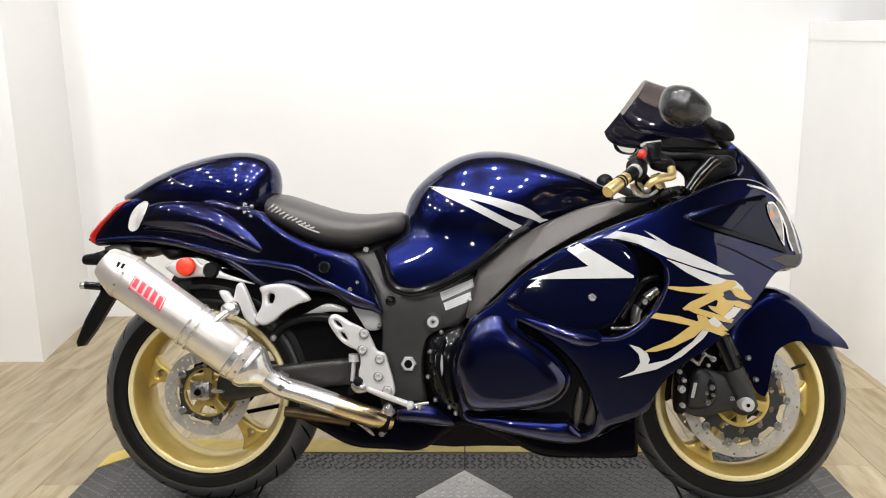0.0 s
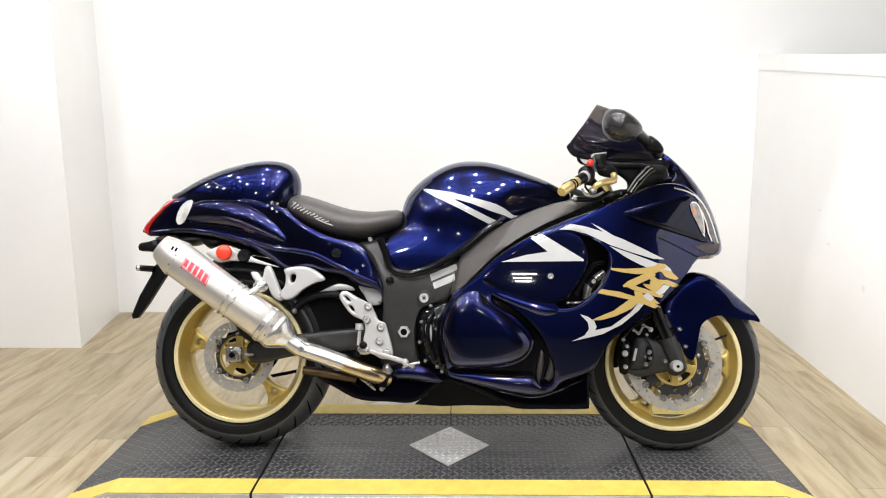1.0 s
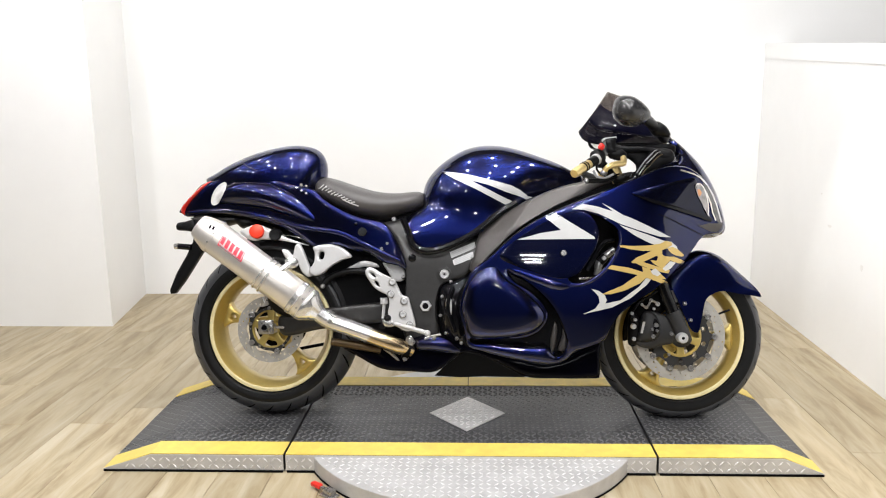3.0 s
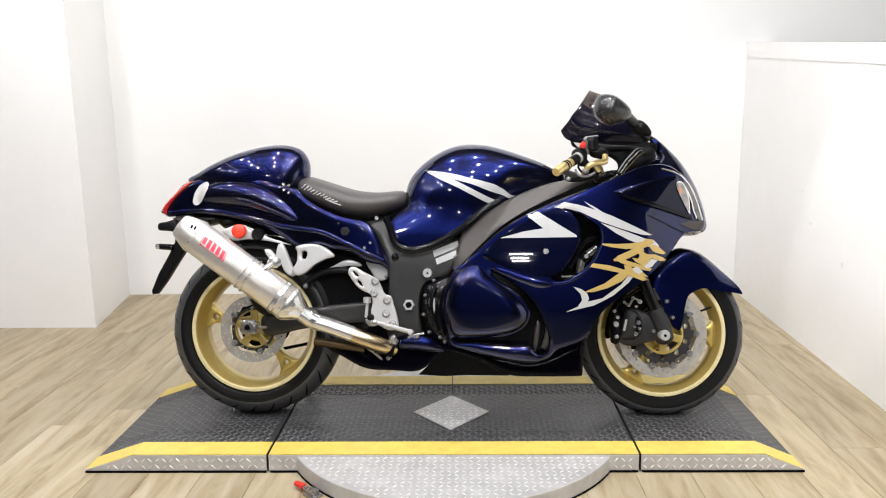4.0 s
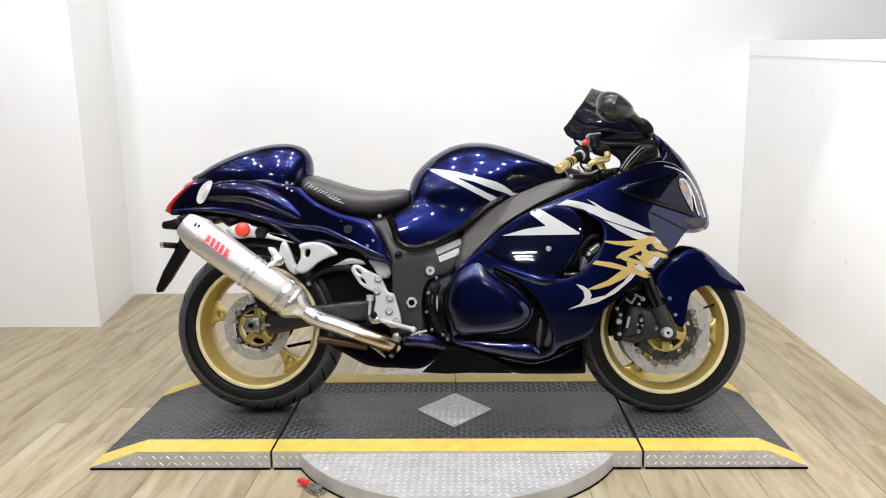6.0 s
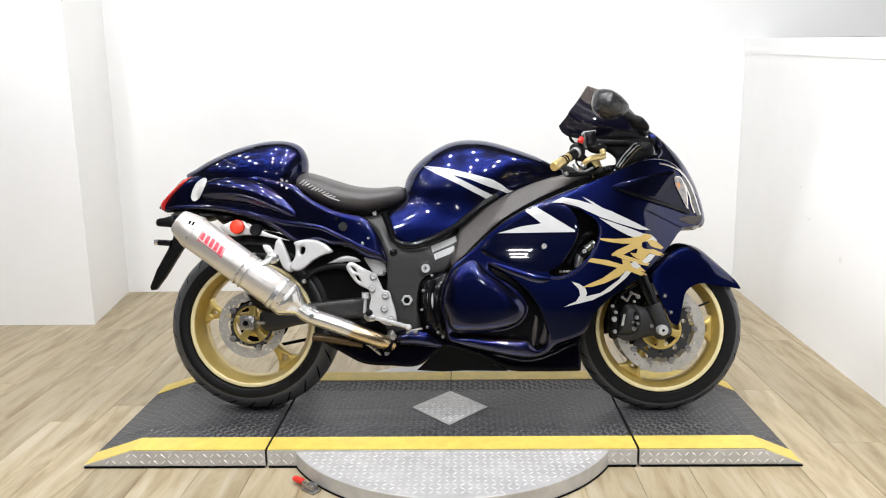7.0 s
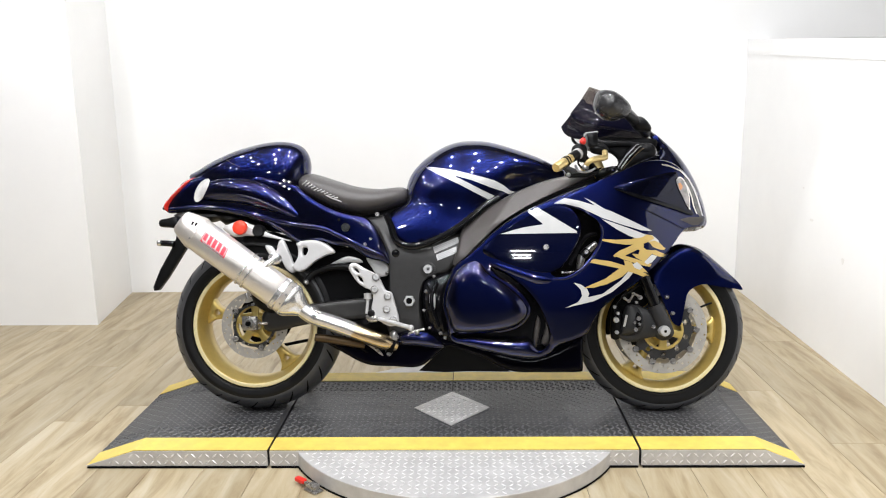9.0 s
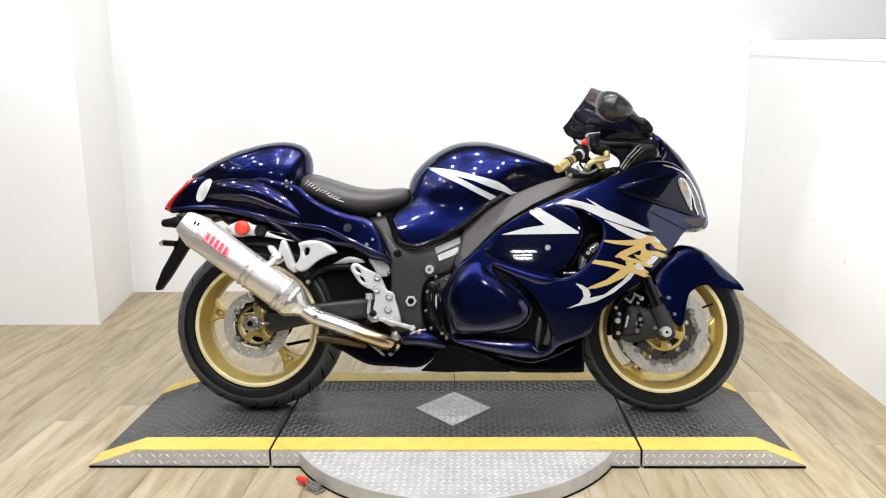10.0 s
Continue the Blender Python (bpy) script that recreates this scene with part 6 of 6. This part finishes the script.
panel("cockpit_liner", [(0.509, 0.968), (0.562, 0.968), (0.614, 0.965), (0.647, 0.957), (0.627, 0.930), (0.601, 0.902), (0.583, 0.880), (0.580, 0.906), (0.563, 0.923), (0.542, 0.935), (0.516, 0.946)], 0.125, BLACK, bike, "black cockpit liner", depth=0.008, radius=0.015)
panel("cockpit_trim", [(0.573, 0.868), (0.586, 0.893), (0.607, 0.920), (0.628, 0.944), (0.645, 0.957), (0.673, 0.961), (0.699, 0.954), (0.709, 0.933), (0.705, 0.915), (0.666, 0.898), (0.621, 0.872), (0.590, 0.855)], 0.148, BLACK, bike, "black cockpit inner trim", depth=0.012, radius=0.02)
puffed("instrument_panel", [(0.476, 0.985), (0.526, 0.989), (0.651, 0.985), (0.723, 0.974), (0.700, 0.918), (0.645, 0.893), (0.638, 0.935), (0.614, 0.960), (0.572, 0.970), (0.505, 0.972)], 0.02, DARK, bike, "dark instrument panel", y0=0.10, radius=0.02)
for k in range(6):
    o, wave = k * 0.0042 - 0.006, 0.0025 * math.sin(2.3 * k)
    tube("wiring", [(x + o * (0.9 + 0.1 * n) + wave * (n % 2), y - 0.003 * (k % 2), z - o * 0.7 + wave * 0.5) for n, (x, y, z) in enumerate([(0.575, -0.166, 0.871), (0.586, -0.168, 0.890), (0.602, -0.169, 0.911), (0.621, -0.168, 0.932), (0.638, -0.164, 0.948), (0.650, -0.152, 0.952)])], 0.0021, (BLACK_GLOSS, LABEL_GREY, BLACK, STEEL, BLACK_GLOSS, HEATED_DARK)[k], bike, "bundled cockpit wire", segs=8)


def mirror(side):
    flip = lambda p: (p[0], abs(p[1]) * side, p[2])
    body = puffed("mirror", [(0.460, 1.051), (0.464, 1.080), (0.475, 1.098), (0.496, 1.102), (0.523, 1.095), (0.550, 1.079), (0.571, 1.061), (0.580, 1.045), (0.577, 1.028), (0.559, 1.013), (0.529, 1.005), (0.505, 1.007), (0.480, 1.020), (0.465, 1.035)], 0.055, MIRROR_BLACK, bike, "black rear-view mirror", center=0.365 * side, power=0.4, cell=0.007, extra=lambda x, z: 0.012 * max(-1.0, 1 - abs(x - MIRROR_RIDGE - 0.35 * (z - 1.1)) / 0.04))
    stalk = puffed("stalk", [(0.602, 1.044), (0.625, 1.036), (0.644, 1.029), (0.657, 1.018), (0.670, 0.996), (0.667, 0.984), (0.643, 0.986), (0.618, 0.990), (0.602, 1.010), (0.595, 1.030)], 0.030, BLACK, body, "black mirror stalk", center=0.25 * side, power=0.4, cell=0.008)
    tube("stalk_arm", [flip((0.567, -0.330, 1.034)), flip((0.618, -0.260, 1.016)), flip((0.668, -0.180, 0.988))], [0.014, 0.016, 0.016], BLACK, body)
    return body


MIRROR_RIDGE = [(0.524, 1.063)][0][0]
mirror(-1)


def far_mirror():
    """The mirror on the far side, its glass turned to the rear."""
    ring = [Vector(p) for p in ((0.481, 0.380, 1.061), (0.483, 0.370, 1.041), (0.496, 0.350, 1.026), (0.522, 0.300, 1.015), (0.530, 0.280, 1.020), (0.534, 0.270, 1.042), (0.529, 0.280, 1.061), (0.485, 0.360, 1.075))]
    loop = smooth_loop(ring, 0.012)
    mid = sum(loop, Vector()) / len(loop)
    back = [mid + (p - mid) * 0.75 + Vector((0.035, 0.03, 0)) for p in loop]
    n = len(loop)
    faces = [(i, (i + 1) % n, n + (i + 1) % n, n + i) for i in range(n)] + [tuple(range(n, 2 * n))]
    body = mesh_object("mirror", loop + back, faces, MIRROR_BLACK, bike, "black rear-view mirror")
    mesh_object("mirror_glass", [mid + (p - mid) * 0.97 + Vector((0.002, 0.002, 0)) for p in loop], [tuple(range(n))], MIRROR_GLASS, body, "bright mirror glass")
    tube("mirror_rim", loop + loop[:1], 0.0035, BLACK_GLOSS, body, segs=8, curved=False)
    tube("stalk", [mid + Vector((0.03, 0.02, 0.0)), Vector((0.728, 0.250, 1.101)), Vector((0.748, 0.180, 1.041))], [0.016, 0.020, 0.020], BLACK, body, "black mirror stalk")


far_mirror()


def bars(side):
    """One clip-on: grip, bar end, switch box, lever and reservoir."""
    y = lambda v: v * -side * -1
    grip_a, grip_b = Vector((0.342, -0.360, 0.857)), Vector((0.437, -0.250, 0.921))
    flip = lambda p: (p[0], p[1] * -side, p[2])
    axis = (grip_b - grip_a)
    on = lambda f: flip(grip_a + axis * f)
    grip = tube("grip", [on(0.53), on(0.56), on(0.9), on(1.0)], [0.0155, 0.0165, 0.0165, 0.016], BLACK, bike, "black rubber handlebar grip", curved=False, segs=20)
    tube("bar_end", [on(-0.06), on(-0.02), on(0.20), on(0.55)], [0.0135, 0.0158, 0.0158, 0.0150], GOLD_ANOD, grip, "gold anodised bar end", curved=False, segs=24)
    for f in (0.29, 0.37):
        tube("grip_ring", [on(f), on(f + 0.03)], [0.0172, 0.0172], BLACK_GLOSS, grip, curved=False, segs=20)
    tube("grip_collar", [on(0.78), on(0.79), on(0.85), on(0.86)], [0.0165, 0.0190, 0.0190, 0.0165], SILVER_PAINT, grip, "pale grip collar", curved=False, segs=20)
    puffed("switch_box", [(0.406, 0.937), (0.429, 0.948), (0.451, 0.937), (0.455, 0.910), (0.440, 0.883), (0.413, 0.895), (0.402, 0.918)], 0.022, BLACK, bike, "black switch box", center=0.25 * side, cell=0.006)
    if side < 0:
        puffed("kill_switch", [(0.426, 0.950), (0.437, 0.965), (0.449, 0.957), (0.445, 0.942), (0.433, 0.942)], 0.010, RED_PLASTIC, bike, "red kill switch", center=-0.27, cell=0.004)
        panel("brake_reservoir", [(0.456, 0.984), (0.493, 0.988), (0.494, 0.937), (0.464, 0.933)], 0.235, BLACK, bike, "black brake fluid reservoir", depth=0.006, radius=0.006, thick=0.05, curved=False)
        puffed("master_cylinder", [(0.467, 0.944), (0.509, 0.952), (0.532, 0.932), (0.523, 0.910), (0.492, 0.913), (0.470, 0.922)], 0.02, BLACK, bike, "black brake master cylinder", center=-0.22, cell=0.006)
        panel("reservoir_cap", [(0.453, 0.988), (0.495, 0.993), (0.496, 0.986), (0.454, 0.981)], 0.225, ALU_BOLT, bike, "pale reservoir cap", depth=0.005, thick=0.05, radius=0.006, curved=False)
        tube("brake_lever", [(0.442, -0.300, 0.864), (0.451, -0.310, 0.878), (0.479, -0.300, 0.890), (0.509, -0.280, 0.896), (0.512, -0.260, 0.917)], [0.009, 0.009, 0.010, 0.011, 0.010], GOLD_ANOD, bike, "gold brake lever")
        lathe("lever_ball", [(0, -0.012), (0.008, -0.010), (0.012, 0), (0.008, 0.010), (0, 0.012)], (0.442, -0.300, 0.862), STEEL, bike, segs=18)
        tube("brake_hose_front", [(0.412, -0.270, 0.871), (0.422, -0.280, 0.851), (0.448, -0.280, 0.847), (0.481, -0.240, 0.862)], 0.004, LABEL_GREY, bike, "pale brake hose")
        tube("steering_stop", [(0.391, -0.250, 0.839), (0.453, -0.220, 0.845), (0.498, -0.180, 0.863)], [0.008, 0.009, 0.010], BLACK, bike)
        puffed("top_clamp", [(0.498, 0.850), (0.522, 0.873), (0.548, 0.880), (0.570, 0.882), (0.577, 0.868), (0.566, 0.858), (0.540, 0.846), (0.512, 0.838)], 0.022, BLACK, bike, "black fork top clamp", center=-0.125, cell=0.006)
        for x, z in ((0.538, 0.869), (0.556, 0.866), (0.568, 0.875)):
            bolt("clamp_screw", (x, -0.149, z), 0.0055, BLACK_GLOSS, bike)
        tube("throttle_cable", [(0.428, -0.275, 0.905), (0.420, -0.285, 0.876), (0.442, -0.270, 0.858), (0.482, -0.220, 0.858), (0.515, -0.160, 0.872)], 0.0035, BLACK_GLOSS, bike, "black throttle cable")
        bolt("bar_end_screw", (0.390, -0.260, 0.840), 0.008, STEEL, bike, socket=False)
    tube("clip_on_bar", [flip((grip_b.x - 0.01, grip_b.y, grip_b.z)), flip((FORK_TOP[0], -0.105, FORK_TOP[2] - 0.03))], [0.012, 0.014], BLACK, bike, curved=False)


FORK_TOP, FORK_LOW = (0.505, -0.105, 0.895), (0.749, -0.105, 0.296)
for side in (-1, 1):
    y = 0.105 * side
    top, low = Vector((FORK_TOP[0], y, FORK_TOP[2])), Vector((FORK_LOW[0], y, FORK_LOW[2]))
    pt = lambda f: tuple(top.lerp(low, f))
    leg = tube("fork_leg", [pt(0.078), pt(0.70)], [0.024, 0.024], BLACK_GLOSS, bike, "black fork tube", curved=False, segs=24)
    tube("fork_cap", [pt(-0.03), pt(-0.026), pt(0.085)], [0.019, 0.0225, 0.0225], GOLD_ANOD, leg, "gold fork cap", curved=False, segs=24)
    tube("fork_slider", [pt(0.845), pt(0.86), pt(0.97), pt(1.02)], [0.026, 0.028, 0.028, 0.024], FORK_GREY, leg, "dark grey fork slider", curved=False, segs=24)
    tube("fork_seal", [pt(0.69), pt(0.85)], [0.022, 0.022], BLACK_GLOSS, leg, curved=False, segs=24)
    bars(side)
fx, _, fz = FRONT
lathe("front_axle", [(0, -0.150), (0.016, -0.150), (0.019, -0.144), (0.019, 0.144), (0.016, 0.150), (0, 0.150)], (fx, 0, fz), ALU_BOLT, bike, "steel front axle", segs=28)
lathe("axle_hole", [(0, -0.1515), (0.005, -0.1515), (0.006, -0.145), (0, -0.145)], (fx, 0, fz), DARK, bike, segs=14)
for y in (-0.105, 0.105):
    puffed("axle_clamp", [(0.704, 0.318), (0.728, 0.342), (0.756, 0.330), (0.780, 0.293), (0.768, 0.269), (0.736, 0.261), (0.708, 0.281)], 0.022, FORK_GREY, bike, "dark grey axle clamp", center=y * 0.92, cell=0.007)
bolt("clamp_bolt", (0.700, -0.130, 0.313), 0.007, STEEL, bike)


def caliper(side):
    body = puffed("brake_caliper", [(0.609, 0.381), (0.634, 0.390), (0.658, 0.368), (0.670, 0.328), (0.660, 0.295), (0.625, 0.281), (0.588, 0.285), (0.596, 0.328)], 0.034, FORK_GREY, bike, "dark grey four-piston brake caliper", center=0.095 * side, power=0.3, cell=0.006)
    puffed("caliper_arm", [(0.633, 0.387), (0.696, 0.369), (0.725, 0.346), (0.747, 0.301), (0.725, 0.279), (0.685, 0.269), (0.625, 0.256), (0.581, 0.274), (0.586, 0.292), (0.636, 0.291)], 0.018, FORK_GREY, body, "dark grey caliper arm", center=0.095 * side, power=0.35, cell=0.006)
    puffed("pad_housing", [(0.565, 0.386), (0.590, 0.376), (0.601, 0.340), (0.597, 0.280), (0.579, 0.262), (0.559, 0.270), (0.557, 0.330)], 0.024, BLACK, body, "black pad housing", center=0.085 * side, cell=0.006)
    puffed("hose_bracket", [(0.566, 0.375), (0.602, 0.425), (0.642, 0.450), (0.678, 0.475), (0.692, 0.399), (0.667, 0.374), (0.622, 0.370), (0.581, 0.334)], 0.022, DARK, body, "black brake hose bracket", center=0.075 * side, cell=0.007)
    if side < 0:
        # flat dark film painted for the shade in the piston hollow
        decal("piston_recess", [(0.645, 0.365), (0.656, 0.353), (0.660, 0.335), (0.652, 0.313), (0.638, 0.309), (0.642, 0.331), (0.637, 0.347)], [body], DARK, body, cell=0.005, curved=True)
        decal("caliper_mark", [(0.605, 0.354), (0.612, 0.354), (0.603, 0.313), (0.596, 0.313)], [body], LABEL_WHITE, body, "white mark", cell=0.005)
        for q, r in zip(((0.571, -0.118, 0.337), (0.566, -0.118, 0.383), (0.577, -0.118, 0.361), (0.573, -0.118, 0.293)), (0.010, 0.006, 0.006, 0.007)):
            bolt("bleed_nipple", q, r, ALU_BOLT, body, proud=0.012)
        for q, r in zip(((0.636, -0.103, 0.428), (0.659, -0.103, 0.415), (0.604, -0.103, 0.413), (0.619, -0.103, 0.403), (0.646, -0.103, 0.398)), (0.006, 0.008, 0.005, 0.006, 0.005)):
            bolt("hose_fitting", q, r, ALU_BOLT, body, proud=0.008)
        for q, r in zip(((0.648, -0.129, 0.343), (0.651, -0.129, 0.323), (0.637, -0.129, 0.303), (0.635, -0.129, 0.328)), (0.008, 0.006, 0.008, 0.005)):
            bolt("caliper_bolt", q, r, STEEL, body, proud=0.007)
        tube("hose_banjo", [(x, y - 0.006, z) for x, y, z in ((0.604, -0.105, 0.413), (0.619, -0.105, 0.403), (0.636, -0.105, 0.428), (0.659, -0.105, 0.415))], 0.004, STEEL, body)
        tube("caliper_hose", [(x, y, z) for x, y, z in ((0.581, -0.105, 0.334), (0.566, -0.105, 0.375), (0.602, -0.105, 0.425), (0.642, -0.105, 0.450), (0.678, -0.105, 0.475))], 0.005, BLACK_GLOSS, body, "black brake hose")


caliper(-1)
caliper(1)

# front fender
def fender():
    outline = [(0.695, 0.509), (0.731, 0.549), (0.776, 0.586), (0.820, 0.606), (0.876, 0.594), (0.932, 0.553), (0.984, 0.498), (1.024, 0.441), (0.996, 0.445), (0.948, 0.451), (0.892, 0.461), (0.860, 0.453), (0.832, 0.431), (0.821, 0.390), (0.813, 0.349), (0.803, 0.313), (0.781, 0.321), (0.759, 0.366), (0.737, 0.419), (0.711, 0.472)]
    vs, tris, rim, u = sheet(outline, (), 0.009)
    top = swell(u, 0.0, 0.5)
    n = len(vs)
    # narrow over the crown, upright at the sides
    k = np.clip((vs[:, 1] - fz - 0.16) / 0.10, 0, 1)
    k = k * k * (3 - 2 * k)
    half = 0.090 * (1 - k) + k * (0.072 * np.minimum(1.0, swell(u, 0.035, 0.5)) + 0.02)
    verts = [(a, -d, b) for (a, b), d in zip(vs, half)] + [(a, d, b) for (a, b), d in zip(vs, half)]
    faces = [tuple(t) for t in tris] + [tuple((t + n)[::-1]) for t in tris]
    crown = rim_faces(tris, n)
    keep = []
    for f in crown:
        mx, mz = np.mean([verts[i][0] for i in f]), np.mean([verts[i][2] for i in f])
        if mz > fz + 0.24 or mx > fx + 0.20:
            if math.hypot(mx - fx, mz - fz) > 0.305:
                keep.append(f)
    ob = mesh_object("front_fender", verts, faces + keep, BLUE, bike, "dark blue front fender")
    return ob


front_fender = fender()
for q in ((0.756, -0.095, 0.416), (0.776, -0.095, 0.357)):
    bolt("fender_bolt", q, 0.008, STEEL, bike, "steel fender bolt", socket=False)
# side stand on the far side
stand_x = (-0.603, 0.200, 0.121)[0]
tube("side_stand", [(stand_x + 0.06, 0.10, 0.21), (stand_x + 0.03, 0.16, 0.10), (stand_x, 0.206, 0.046)], [0.010, 0.009, 0.008], BLACK, bike, "black side stand", curved=False)


# ---- floor planks ----
# unseen dark slab, added to darken what the paint reflects
slab("floor_showroom", (-6.0, SOUTH, -0.003), (5.0, -1.5, 0.004), UNSEEN_DARK, "unseen dark floor added to darken the paint's reflections", "floor")
floor = slab("floor", (-6.14, SOUTH - 0.14, -0.10), (5.14, BACK + 0.14, -0.004), SUBFLOOR, "light oak plank floor of the showroom", "floor")
PW, PL = 0.178, 1.22
planks = {}


def plank_mesh(length):
    key = round(length, 3)
    if key not in planks:
        bm = box_bm((0.0006, 0.0006, -0.0035), (PW - 0.0006, length - 0.0006, 0.0), 0.0)
        top = [e for e in bm.edges if all(v.co.z > -0.001 for v in e.verts)]
        bmesh.ops.bevel(bm, geom=top, offset=0.0008, segments=1, affect="EDGES")
        me = bpy.data.meshes.new("plank")
        bm.to_mesh(me)
        bm.free()
        me.materials.append(PLANK)
        planks[key] = me
    return planks[key]


def lay(near, out):
    rnd = random.Random(5)
    x = -6.0
    while x < 5.0:
        y = SOUTH - rnd.random() * PL
        while y < BACK:
            y0, y1 = max(y, SOUTH), min(y + PL, BACK)
            close = -3.2 < x < 2.2 and y1 > -1.4 and not (x < COL_X - PW and y0 > COL_Y)
            if y1 - y0 > 0.03 and close == near:
                out(x, y0, y1 - y0)
            y += PL
        x += PW


def one(x, y, length):
    ob = new("plank", plank_mesh(length))
    ob.location = (x, y, 0.0)
    ob.parent = floor


lay(True, one)
far_verts, far_faces = [], []


def far(x, y, length):
    k = len(far_verts)
    far_verts.extend([(x + 0.001, y + 0.001, 0), (x + PW - 0.001, y + 0.001, 0), (x + PW - 0.001, y + length - 0.001, 0), (x + 0.001, y + length - 0.001, 0)])
    far_faces.append((k, k + 1, k + 2, k + 3))


lay(False, far)
far_faces = [q for q in far_faces if far_verts[q[2]][1] > -1.5]
tagged(mesh_object("far_planks", far_verts, far_faces, PLANK, floor, smooth=False), kind="stuff")
